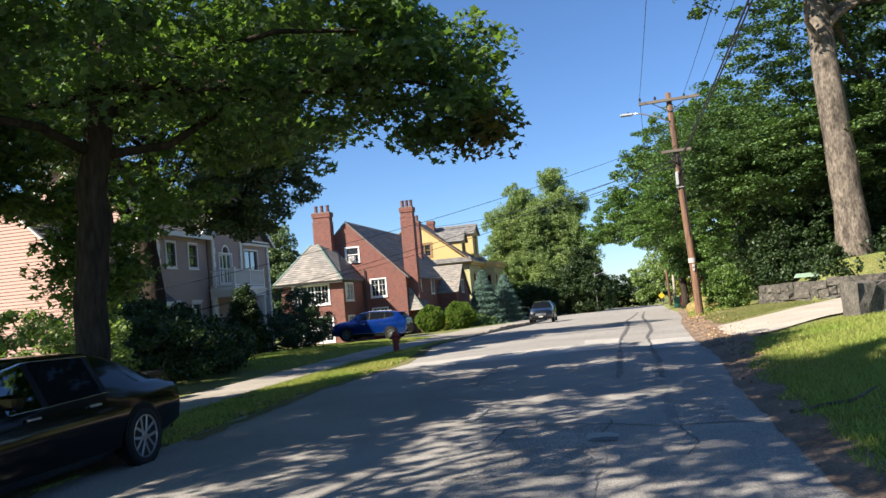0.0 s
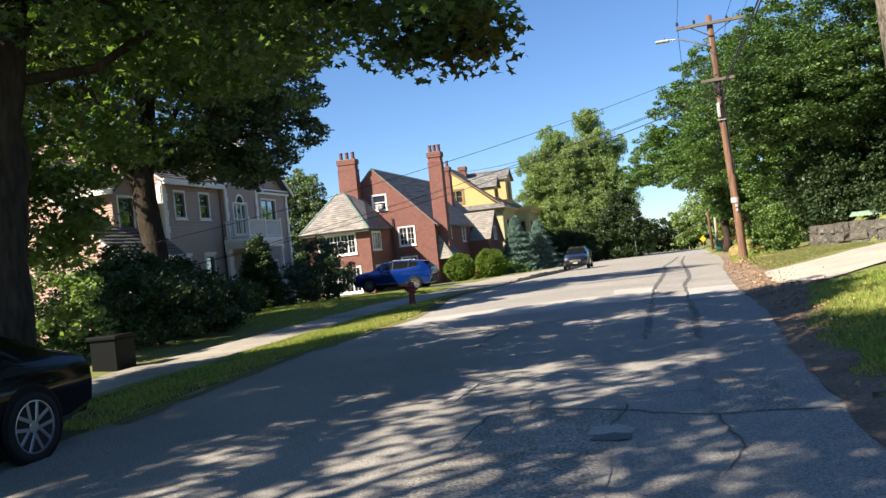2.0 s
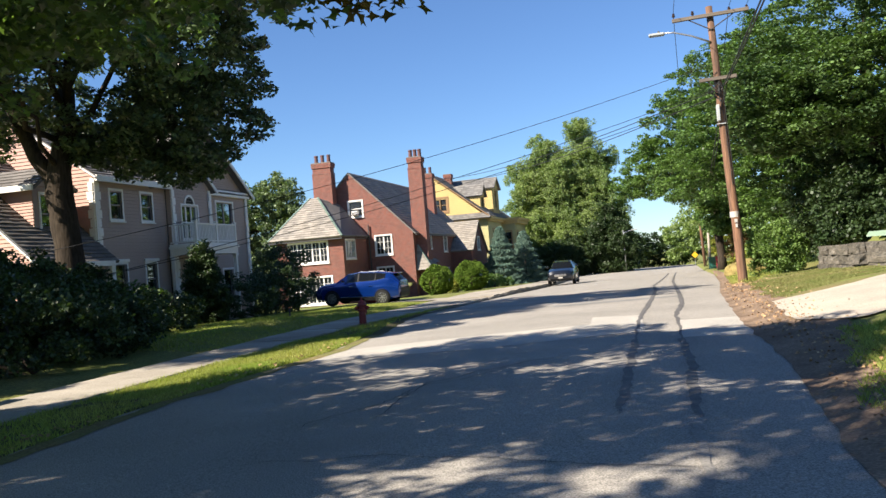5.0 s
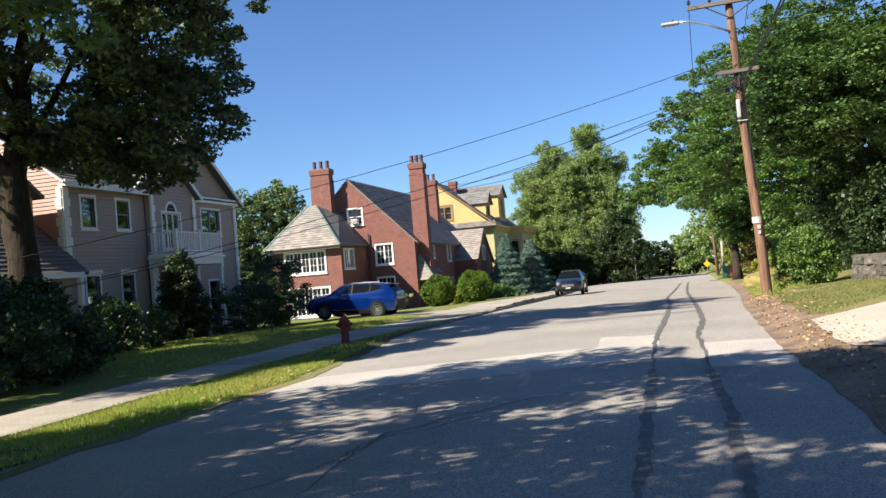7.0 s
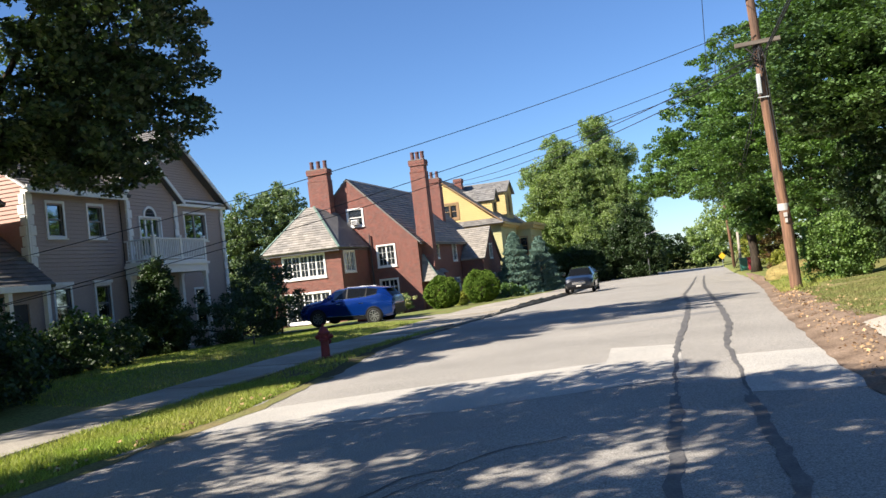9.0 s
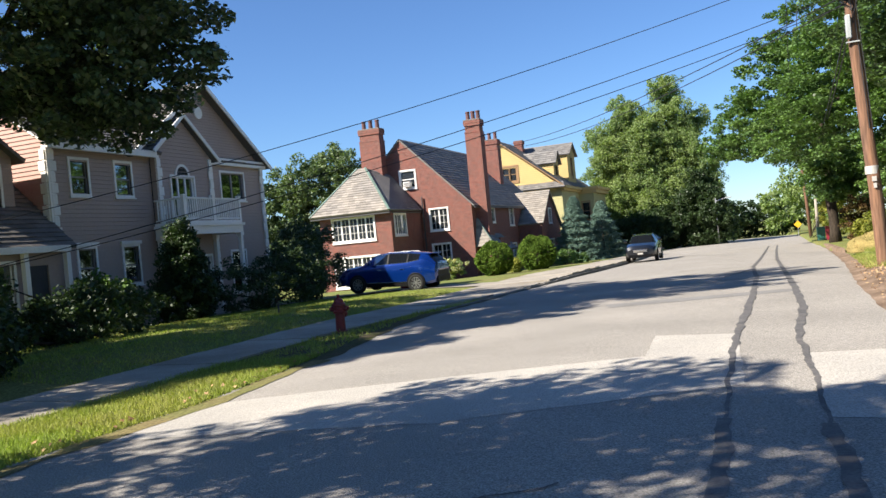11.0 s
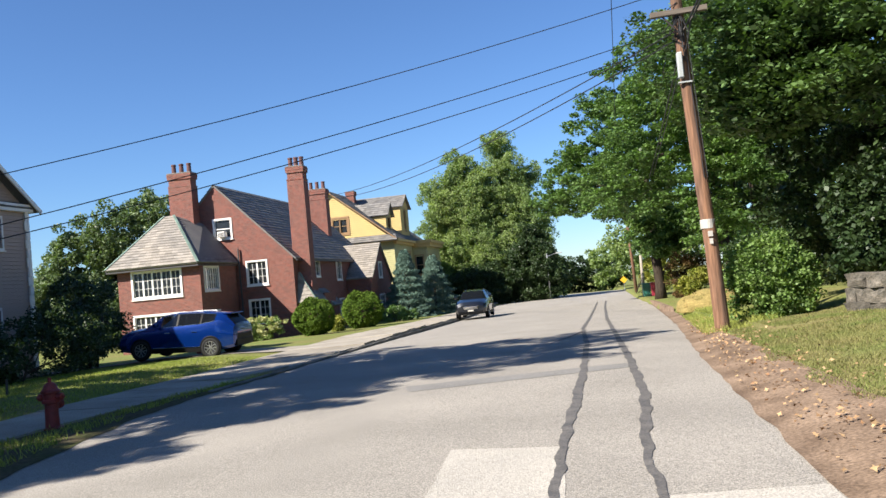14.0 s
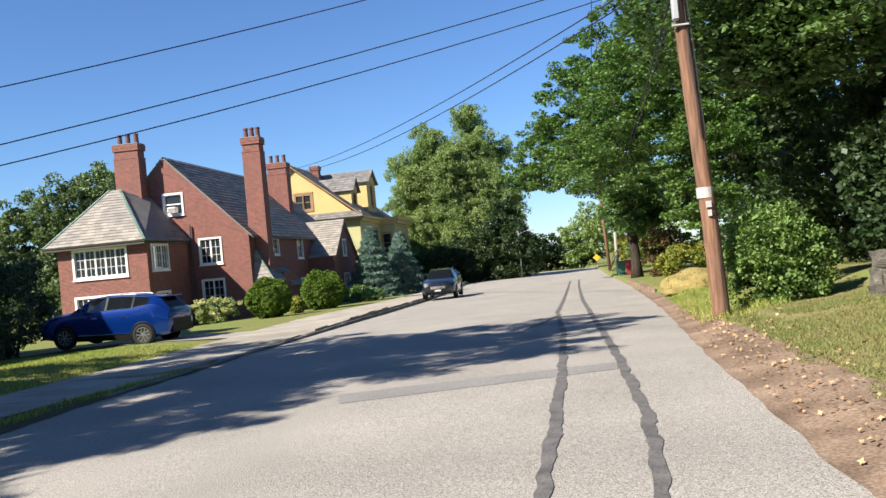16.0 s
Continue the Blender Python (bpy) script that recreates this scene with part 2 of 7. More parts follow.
    "siding_pink": mat("pinkish_clapboard", (0.5, 0.3, 0.24), 0.75, color2=(0.45, 0.27, 0.215), scale=0.6, grain=12, detail=0.06, bump=0.05),
    "siding_yellow": mat("yellow_clapboard", (0.56, 0.41, 0.16), 0.75, color2=(0.5, 0.37, 0.15), scale=0.6, grain=12, detail=0.06, bump=0.05),
    "siding_olive": mat("pale_olive_clapboard", (0.45, 0.42, 0.2), 0.75, color2=(0.4, 0.37, 0.18), scale=0.6, grain=12, detail=0.06, bump=0.05),
    "trim": mat("cream_white_paint", (0.9, 0.86, 0.8), 0.55, color2=(0.84, 0.8, 0.74), scale=1.2, grain=14, detail=0.05, bump=0.05),
    "trim_brown": mat("ochre_brown_trim", (0.34, 0.2, 0.09), 0.6, scale=1.5, grain=14, detail=0.1, bump=0.05),
    "sash_grey": mat("dull_grey_sash", (0.3, 0.27, 0.25), 0.6, scale=1.5, grain=14, detail=0.1, bump=0.05),
    "dark_trim": mat("dark_grey_trim", (0.06, 0.058, 0.06), 0.6, scale=1.5, grain=14, detail=0.1, bump=0.05),
    "copper": mat("green_copper", (0.18, 0.27, 0.22), 0.7, color2=(0.12, 0.16, 0.13), scale=2, grain=14, detail=0.2, bump=0.1),
    "clay": mat("clay_chimney_pot", (0.13, 0.06, 0.055), 0.8, scale=3, grain=20, detail=0.2, bump=0.1),
    "cap": mat("chimney_cap_stone", (0.2, 0.18, 0.16), 0.9, scale=2, grain=20, detail=0.2, bump=0.2),
    "glass": glass_mat("window_glass", (0.035, 0.04, 0.045), 0.3, (0.28, 0.3, 0.32)),
    "car_glass": glass_mat("tinted_car_glass", (0.008, 0.009, 0.01), 0.1, (0.3, 0.32, 0.34)),
    "pole": mat("creosoted_pole_wood", (0.235, 0.12, 0.066), 0.95, color2=(0.1, 0.06, 0.042), scale=5.0, grain=22, detail=0.5, bump=1.0, stretch=(1, 1, 0.08)),
    "pole_grey": mat("weathered_arm_wood", (0.17, 0.14, 0.11), 0.95, color2=(0.11, 0.09, 0.075), scale=3, grain=14, detail=0.3, bump=0.4, stretch=(0.1, 1, 1)),
    "wire": mat("black_cable", (0.015, 0.015, 0.017), 0.6, grain=20, bump=0),
    "galv": mat("galvanised_steel", (0.5, 0.51, 0.52), 0.4, metal=0.8, scale=3, grain=30, detail=0.12, bump=0.05),
    "grey_box": mat("pale_grey_enamel", (0.42, 0.44, 0.43), 0.5, scale=3, grain=30, detail=0.08, bump=0.03),
    "white_band": mat("white_pole_marker", (0.5, 0.47, 0.42), 0.6, scale=5, grain=30, detail=0.1, bump=0.03),
    "porcelain": mat("brown_insulator", (0.05, 0.03, 0.025), 0.3, grain=20, bump=0),
    "hydrant": mat("red_hydrant_paint", (0.25, 0.025, 0.02), 0.55, color2=(0.16, 0.02, 0.018), scale=9, grain=40, detail=0.2, bump=0.1),
    "stone": mat("field_stone", (0.15, 0.13, 0.105), 0.95, color2=(0.07, 0.064, 0.052), scale=2.6, grain=12, detail=0.5, bump=0.8, obj=0.25),
    "concrete_rough": mat("crumbling_wall_concrete", (0.15, 0.14, 0.12), 1.0, color2=(0.05, 0.047, 0.04), scale=2.6, grain=14, detail=0.4, bump=1.0),
    "blue_paint": mat("metallic_blue_paint", (0.002, 0.036, 0.24), 0.22, metal=0.55, color2=(0.002, 0.032, 0.21), scale=1, grain=200, detail=0.05, bump=0, coat=1.0),
    "black_paint": mat("black_car_paint", (0.0025, 0.0025, 0.003), 0.12, color2=(0.002, 0.002, 0.0025), scale=1, grain=200, detail=0.05, bump=0, coat=0.25, spec=0.2),
    "navy_paint": mat("dark_grey_blue_paint", (0.008, 0.011, 0.018), 0.28, metal=0.3, scale=1, grain=200, detail=0.05, bump=0, coat=1.0),
    "plastic": mat("black_plastic", (0.006, 0.006, 0.0065), 0.5, grain=60, detail=0.1, bump=0.05, spec=0.15),
    "rubber": mat("tyre_rubber", (0.009, 0.009, 0.0095), 0.85, grain=60, detail=0.15, bump=0.1),
    "alloy": mat("silver_alloy", (0.55, 0.55, 0.56), 0.3, metal=0.9, grain=60, detail=0.05, bump=0),
    "chrome": mat("bright_chrome", (0.75, 0.75, 0.76), 0.12, metal=1.0, grain=60, detail=0.03, bump=0),
    "tail": mat("red_tail_lamp", (0.3, 0.01, 0.01), 0.2, grain=60, detail=0.05, bump=0, coat=1.0),
    "headlamp": mat("clear_headlamp", (0.6, 0.62, 0.65), 0.15, metal=0.4, grain=60, detail=0.05, bump=0, coat=1.0),
    "bin_red": mat("dark_red_bin_plastic", (0.3, 0.025, 0.05), 0.5, grain=40, detail=0.1, bump=0.03),
    "bin_green": mat("teal_bin_plastic", (0.03, 0.16, 0.13), 0.5, grain=40, detail=0.1, bump=0.03),
    "sign_yellow": mat("yellow_sign_face", (0.7, 0.42, 0.02), 0.5, grain=40, detail=0.05, bump=0),
    "red_toy": mat("red_plastic", (0.5, 0.03, 0.04), 0.5, grain=40, detail=0.1, bump=0),
    "green_lid": mat("pale_green_metal", (0.3, 0.42, 0.3), 0.6, grain=30, detail=0.2, bump=0.1),
    # dark tone in place of missing light indoors
    "inside": mat("unlit_room_tone", (0.06, 0.055, 0.05), 1.0, grain=10, bump=0),
    "curtain": mat("pale_blind", (0.6, 0.58, 0.53), 0.9, grain=10, bump=0.1),
    "iron": mat("cast_iron", (0.07, 0.06, 0.055), 0.7, metal=0.3, scale=5, grain=40, detail=0.3, bump=0.3),
}


# ---- mesh helpers ----
def thing(name, at=(0, 0, 0), rz=0.0, label="", category="", group="", kind=""):
    ob = new(name)
    ob.empty_display_size = 0.2
    ob.matrix_basis = pose(*at, 0, 0, rz)
    return tagged(ob, label, category, group, kind)


def part(name, bm, material, parent=None, label="", smooth=False):
    """Links a bmesh as one mesh object, under parent if one is given."""
    me = bpy.data.meshes.new(name)
    bm.normal_update()
    bm.to_mesh(me)
    bm.free()
    me.materials.append(material)
    if smooth:
        for p in me.polygons:
            p.use_smooth = True
    ob = new(name, me)
    if parent:
        ob.parent = parent
    return tagged(ob, label)


def share(ob, parent, m):
    """Another object on ob's mesh, at the pose m under parent."""
    o = new(ob.name.split(".")[0], ob.data)
    o.parent = parent
    o.matrix_basis = m
    return o


def box(bm, x0, x1, y0, y1, z0, z1, bevel=0.0):
    vs = [bm.verts.new((x, y, z)) for x in (x0, x1) for y in (y0, y1) for z in (z0, z1)]
    fs = [bm.faces.new([vs[i] for i in f]) for f in ((0, 1, 3, 2), (4, 6, 7, 5), (0, 4, 5, 1), (2, 3, 7, 6), (0, 2, 6, 4), (1, 5, 7, 3))]
    if bevel:
        es = list({e for f in fs for e in f.edges})
        bmesh.ops.bevel(bm, geom=es, offset=bevel, segments=1, affect="EDGES")
    return bm


def boxes(*rows, bevel=0.0):
    bm = bmesh.new()
    for r in rows:
        box(bm, *r, bevel=bevel)
    return bm


def slab(bm, pts, n, thick):
    """A flat polygon with thickness, extruded along n."""
    n = Vector(n) * thick
    a = [bm.verts.new(p) for p in pts]
    b = [bm.verts.new(Vector(p) + n) for p in pts]
    bm.faces.new(list(reversed(a)))
    bm.faces.new(b)
    k = len(pts)
    for i in range(k):
        bm.faces.new((a[i], a[(i + 1) % k], b[(i + 1) % k], b[i]))
    bmesh.ops.recalc_face_normals(bm, faces=bm.faces)
    return bm


def tube(bm, pts, radii, seg=10, cap=True):
    """A tapered round tube along a line of points."""
    rings = []
    pts = [Vector(p) for p in pts]
    for i, p in enumerate(pts):
        d = (pts[min(i + 1, len(pts) - 1)] - pts[max(i - 1, 0)]).normalized()
        u = d.orthogonal().normalized() if i == 0 else (u - d * u.dot(d)).normalized()
        v = d.cross(u)
        r = radii[i] if hasattr(radii, "__len__") else radii
        rings.append([bm.verts.new(p + r * (math.cos(2 * math.pi * k / seg) * u + math.sin(2 * math.pi * k / seg) * v)) for k in range(seg)])
    for a, b in zip(rings, rings[1:]):
        for k in range(seg):
            bm.faces.new((a[k], a[(k + 1) % seg], b[(k + 1) % seg], b[k]))
    if cap:
        bm.faces.new(list(reversed(rings[0])))
        bm.faces.new(rings[-1])
    return bm


def numpy_mesh(name, verts, faces, material, parent=None, label=""):
    """A mesh of equal-sided faces straight from arrays."""
    me = bpy.data.meshes.new(name)
    k = faces.shape[1]
    me.vertices.add(len(verts))
    me.vertices.foreach_set("co", np.ascontiguousarray(verts, np.float32).ravel())
    me.loops.add(faces.size)
    me.loops.foreach_set("vertex_index", np.ascontiguousarray(faces, np.int32).ravel())
    me.polygons.add(len(faces))
    me.polygons.foreach_set("loop_start", np.arange(0, faces.size, k, dtype=np.int32))
    me.update(calc_edges=True)
    me.validate()
    me.materials.append(material)
    ob = new(name, me)
    if parent:
        ob.parent = parent
    return tagged(ob, label)


# ---- the ground ----
PROFILE_Y = (-80, 32, 50, 68, 90, 105, 140, 400)
PROFILE_Z = (-1.58, -1.58, -1.98, -2.45, -2.9, -3.02, -3.6, -9.0)
EDGE_Y = (-80, 8, 13, 17, 23, 32, 42, 65, 92, 140)
EDGE_X = (1.4, 1.6, 1.74, 2.02, 2.04, 2.4, 3.2, 4.6, 5.4, 7.0)
LEFT_Y = (-80, 10, 16, 22, 26, 30, 55, 75, 110, 140)
LEFT_X = (-5.9, -5.9, -6.3, -5.9, -6.3, -7.0, -7.0, -7.4, -8.5, -9.5)
WALL_X = (5.9, 6.4, 7.5, 9.0, 14.0)
WALL_Y = (35.2, 33.4, 31.9, 31.6, 33.5)


def pr(y):
    return np.interp(y, PROFILE_Y, PROFILE_Z)


def road_z(x, y):
    """The road falls off gently towards its left gutter."""
    return pr(y) - 0.0024 * min(x + 1.0, 0.0) ** 2


def right_edge(y):
    return np.interp(y, EDGE_Y, EDGE_X)


def left_edge(y):
    return np.interp(y, LEFT_Y, LEFT_X)


def verge_dip(y):
    return np.interp(y, (5, 11, 38, 54), (0.4, 1.0, 1.0, 0.0))


def ground_z(x, y):
    """The lie of the land beside the road."""
    base = pr(y)
    e, l = right_edge(y), left_edge(y)
    if x > e:
        d = x - e
        z = base + np.interp(d, (0, 0.5, 1.5, 3.0, 8.0, 30.0), (0.0, 0.1, 0.2, 0.38, 0.6, 1.0))
        if y > 34 and x > 4.0:
            z = base + np.interp(x, (4.0, 5.3, 8.5, 14, 30), (0.27, 0.36, 0.65, 1.1, 1.8)) * np.interp(y, (35, 55, 80), (1.0, 0.8, 0.4))
        if x > 6.2 and y > np.interp(x, WALL_X, WALL_Y) + 0.3:
            bank = base + 1.12 + np.interp(x, (5.3, 8.5, 14, 30), (0.0, 0.75, 1.4, 2.5))
            z = max(z, z + (bank - z) * np.interp(y, (35.6, 41.0), (1.0, 0.0)) * np.interp(x, (6.2, 7.8), (0.0, 1.0)))
        return z
    if x > l - (0.06 if y > 29.6 else 0.2):
        return base - 0.2
    if x < l:
        high = np.interp(x, (-60, -20, -16, -12, -10.2, -8.0, -7.0, l), (-0.6, -0.22, -0.02, 0.08, 0.1, 0.1, 0.1, 0.03))
        low = np.interp(x, (-60, -20, -16, -12.4, -10.2, -8.0, -7.3, l), (-0.6, -0.22, -0.02, 0.04, -0.11, -0.14, -0.1, -0.06))
        w = verge_dip(y)
        return base + low * w + high * (1 - w)
    return base - (0.02 if x > e - 0.45 else 0.05)


def axis_steps(*spans):
    out = []
    for a, b, s in spans:
        out += list(np.arange(a, b, s))
    return np.array(out + [spans[-1][1]])


def build_ground():
    xs = axis_steps((-600, -120, 60), (-120, -40, 10), (-40, -11, 1.0), (-11, -8, 0.25), (-8, -5.6, 0.08), (-5.6, -5, 0.3), (-5, 1, 1.0), (1, 7, 0.25), (7, 16, 0.5), (16, 40, 3), (40, 120, 10), (120, 600, 60))
    ys = axis_steps((-300, -60, 30), (-60, -4, 4), (-4, 60, 0.5), (60, 110, 2), (110, 200, 10), (200, 900, 70))
    verts = []
    for y in ys:
        for x in xs:
            z = ground_z(x, y)
            if x > right_edge(y) + 1.7 or x < left_edge(y) - 0.3:
                z += 0.035 * noise.noise(Vector((x * 0.8, y * 0.8, 0)))
            verts.append((x, y, z))
    nx, ny = len(xs), len(ys)
    i = np.arange(nx * ny).reshape(ny, nx)
    faces = np.stack([i[:-1, :-1], i[:-1, 1:], i[1:, 1:], i[1:, :-1]], -1).reshape(-1, 4)
    g = numpy_mesh("ground", np.array(verts), faces, M["grass"])
    g.data.polygons.foreach_set("use_smooth", [True] * len(g.data.polygons))
    tagged(g, "mown lawns and verges with dry patches", "ground", kind="structure")


def strip(name, left, right, y0, y1, step, material, lift=0.0, label="", category="road", zf=None, cols=6, wob=0.0, seed=0.0, thick=0.0):
    """A sheet between two edge functions of y, laid on the road's profile."""
    ys = np.arange(y0, y1 + step * 0.5, step)
    verts = []
    for y in ys:
        a = left(y) + wob * noise.noise(Vector((seed, y * 1.3, 1.0))) + 0.5 * wob * noise.noise(Vector((seed, y * 5.0, 2.0)))
        b = right(y) + wob * noise.noise(Vector((seed + 9, y * 1.3, 3.0))) + 0.5 * wob * noise.noise(Vector((seed + 9, y * 5.0, 4.0)))
        for k in range(cols + 1):
            x = a + (b - a) * k / cols
            verts.append((x, y, (zf(x, y) if zf else pr(y)) + lift))
    n = cols + 1
    i = np.arange(len(ys) * n).reshape(len(ys), n)
    faces = np.stack([i[:-1, :-1], i[:-1, 1:], i[1:, 1:], i[1:, :-1]], -1).reshape(-1, 4)
    ob = numpy_mesh(name, np.array(verts), faces, material)
    return tagged(ob, label, category, kind="structure")


def flat_patch(name, outline, material, label, lift=0.004, category="road", zf=None):
    """A thin sheet with an uneven outline, on the road."""
    bm = bmesh.new()
    pts = []
    for (x0, y0), (x1, y1) in zip(outline, outline[1:] + outline[:1]):
        n = max(2, int(math.hypot(x1 - x0, y1 - y0) / 0.2))
        for k in range(n):
            x, y = x0 + (x1 - x0) * k / n, y0 + (y1 - y0) * k / n
            w = 0.03
            pts.append((x + w * noise.noise(Vector((x * 3, y * 3, 5))), y + w * noise.noise(Vector((x * 3, y * 3, 9)))))
    f = bm.faces.new([bm.verts.new((x, y, (zf(x, y) if zf else pr(y)) + lift)) for x, y in pts])
    bmesh.ops.triangulate(bm, faces=[f])
    for _ in range(2):
        bmesh.ops.subdivide_edges(bm, edges=[e for e in bm.edges if e.calc_length() > 0.7], cuts=1)
    bmesh.ops.triangulate(bm, faces=bm.faces[:])
    for v in bm.verts:
        v.co.z = (zf(v.co.x, v.co.y) if zf else road_z(v.co.x, v.co.y)) + lift
    bmesh.ops.recalc_face_normals(bm, faces=bm.faces)
    ob = part(name, bm, material)
    return tagged(ob, label, category, kind="structure")


def seam(name, pts, width, material, label, lift=0.008, jag=0.03, seed=0):
    """A wandering ribbon of sealer or an open crack along a line."""
    line = []
    for (x0, y0), (x1, y1) in zip(pts, pts[1:]):
        n = max(1, int(math.hypot(x1 - x0, y1 - y0) / 0.12))
        line += [(x0 + (x1 - x0) * k / n, y0 + (y1 - y0) * k / n) for k in range(n)]
    line.append(pts[-1])
    verts = []
    for i, (x, y) in enumerate(line):
        (xa, ya), (xb, yb) = line[max(i - 1, 0)], line[min(i + 1, len(line) - 1)]
        d = Vector((xb - xa, yb - ya)).normalized()
        nx, ny = d.y, -d.x
        o = jag * noise.noise(Vector((x * 1.6 + seed, y * 1.6, 0))) * 2 + jag * noise.noise(Vector((x * 6 + seed, y * 6, 0)))
        w = width * (0.5 + 0.22 * noise.noise(Vector((seed, y * 4.0, x * 4.0))))
        w *= min(1.0, 0.25 + 7 * i / len(line))
        for s in (-1, 1):
            px, py = x + nx * (o + s * w), y + ny * (o + s * w)
            verts.append((px, py, road_z(px, py) + lift))
    i = np.arange(len(verts)).reshape(-1, 2)
    faces = np.stack([i[:-1, 0], i[:-1, 1], i[1:, 1], i[1:, 0]], -1)
    ob = numpy_mesh(name, np.array(verts), faces, material)
    return tagged(ob, label, "road", kind="structure")


build_ground()
strip("road", lambda y: left_edge(y) - (0.25 if y < 33.0 else 0.0), right_edge, -40, 140, 0.25, M["asphalt"], label="worn grey asphalt road with frayed edges", zf=road_z, wob=0.12, cols=12)
def shoulder_z(x, y):
    """The soil feathers out over the edge of the asphalt."""
    e = right_edge(y)
    lip = float(np.interp(x - e, (-0.25, 0.0, 0.4), (0.005, 0.014, 0.03)))
    return max(road_z(min(x, e), y) + lip, (ground_z(x, y) if x > e else -99) + 0.02)


def pave_right(y):
    """The street side of the pavement; beyond y = 37 it lies against the kerb."""
    return float(np.interp(y, (-20, 29, 37), (-8.45, -8.3, -7.2))) if y < 37 else left_edge(y) - 0.1


strip("shoulder", lambda y: right_edge(y) - 0.12, lambda y: right_edge(y) + np.interp(y, (0, 5, 13, 17, 20, 26, 34, 40, 60), (0.2, 0.28, 0.4, 0.7, 1.2, 1.0, 0.7, 0.35, 0.2)), -10, 70, 0.2, M["soil"], 0.0, "dusty brown soil shoulder with leaf litter", "ground", zf=shoulder_z, cols=12, wob=0.07, seed=3)
strip("gutter_soil", lambda y: left_edge(y) - np.interp(y, (9, 20, 29), (0.15, 0.2, 0.15)), lambda y: left_edge(y) + 0.12, 10.6, 25.2, 0.2, M["dry_turf"], 0.0, "brown soil and litter along the gutter", "ground", zf=lambda x, y: max(ground_z(x, y) + 0.012, road_z(x, y) + 0.008), cols=8, wob=0.2, seed=13)
strip("worn_verge", lambda y: pave_right(y) + 0.02, lambda y: left_edge(y) - 0.05, 4.0, 17.2, 0.2, M["weedy_soil"], 0.014, "worn verge of soil and thin grass, coloured dark for tree shade", "ground", zf=ground_z, cols=10, wob=0.2, seed=23)
strip("weedy_strip", pave_right, lambda y: left_edge(y) + np.interp(y, (24.6, 27, 36, 38.4), (0.12, 0.12, 0.18, 0.1)), 24.6, 38.4, 0.2, M["weedy_soil"], 0.0, "weedy soil between the pavement and the road, coloured dark for tree shade", "ground", zf=lambda x, y: max(ground_z(x, y) + 0.016, road_z(x, y) + 0.008), cols=10, wob=0.12, seed=19)
strip("worn_turf", lambda y: right_edge(y) + 0.7, lambda y: 6.6 + 0 * y, 25.8, 37.5, 0.25, M["dry_turf"], 0.008, "thin dry turf on the bank", "ground", zf=ground_z, cols=14, wob=0.3, seed=17)
strip("driveway_apron", lambda y: np.interp(y, (20.1, 21.0, 25.2, 26.6, 31.0, 32.6), (3.3, right_edge(21.0) + 0.55, right_edge(25.2) + 0.65, 4.9, 8.0, 14.0)), lambda y: np.interp(y, (20.1, 20.9, 22.2, 24.6, 32.6), (3.5, 4.3, 5.8, 14.0, 14.2)), 20.1, 32.5, 0.2, M["gravel"], 0.04, "pale concrete driveway apron", "driveway", zf=ground_z, cols=40, wob=0.08, seed=5)
strip("house_driveway", lambda y: -20.4 + 0 * y, lambda y: -9.8 + 0 * y, 45.3, 47.5, 0.4, M["concrete"], 0.035, "pale driveway beside the brick house", "driveway", zf=ground_z, cols=14, wob=0.1, seed=6)
flat_patch("asphalt_patch", [(-6.0, 21.9), (-1.0, 23.9), (-1.05, 25.7), (0.05, 25.55), (0.15, 22.0), (-2.5, 20.6), (-6.0, 20.2)], M["asphalt_light"], "pale rough asphalt patch")
flat_patch("asphalt_patch", [(0.8, 23.7), (1.95, 23.8), (1.95, 20.5), (0.78, 20.6)], M["asphalt_light"], "pale rough asphalt patch")
flat_patch("asphalt_patch", [(-2.6, 30.9), (1.05, 31.9), (1.1, 31.3), (-2.4, 30.2)], M["asphalt_dark"], "dark repaired trench across the road")
seam("tar_seam", [(-0.06, 14.4), (-0.03, 17), (0.0, 20.6)], 0.115, M["tar"], "dark tar crack seal along the road", jag=0.02, seed=1)
seam("tar_seam", [(0.0, 20.6), (0.0, 22), (0.03, 25), (0.3, 30.8), (0.45, 37), (0.42, 44.5), (0.75, 52), (1.3, 68), (1.95, 86)], 0.125, M["tar"], "dark tar crack seal along the road", jag=0.02, seed=1)
seam("tar_seam", [(-0.35, 5.4), (-0.28, 6.8), (-0.24, 8.2)], 0.075, M["tar_faint"], "tar crack seal along the road, paled as it fades in shade", jag=0.02, seed=7)
seam("tar_seam", [(0.53, 9.3), (0.57, 11.1), (0.64, 14.0)], 0.085, M["tar_faint"], "tar crack seal along the road, paled as it fades in shade", jag=0.03, seed=2)
seam("tar_seam", [(0.64, 14.0), (0.76, 17.6), (0.75, 20.4)], 0.115, M["tar"], "dark tar crack seal along the road", jag=0.03, seed=2)
seam("tar_seam", [(0.75, 20.4), (0.78, 22), (0.8, 25), (1.07, 28.7), (1.2, 36), (1.42, 51), (1.98, 69), (2.7, 88)], 0.125, M["tar"], "dark tar crack seal along the road", jag=0.02, seed=2)
seam("tar_seam", [(-0.4, 38.5), (0.1, 41), (0.4, 43)], 0.1, M["tar"], "dark tar crack seal along the road", seed=6)
CRACK = "dark open crack in the asphalt"
seam("road_crack", [(-2.55, 14.5), (-2.65, 15.2), (-2.6, 16.9), (-1.83, 18.0), (-1.0, 18.9)], 0.022, M["crack"], CRACK, seed=3, jag=0.07)
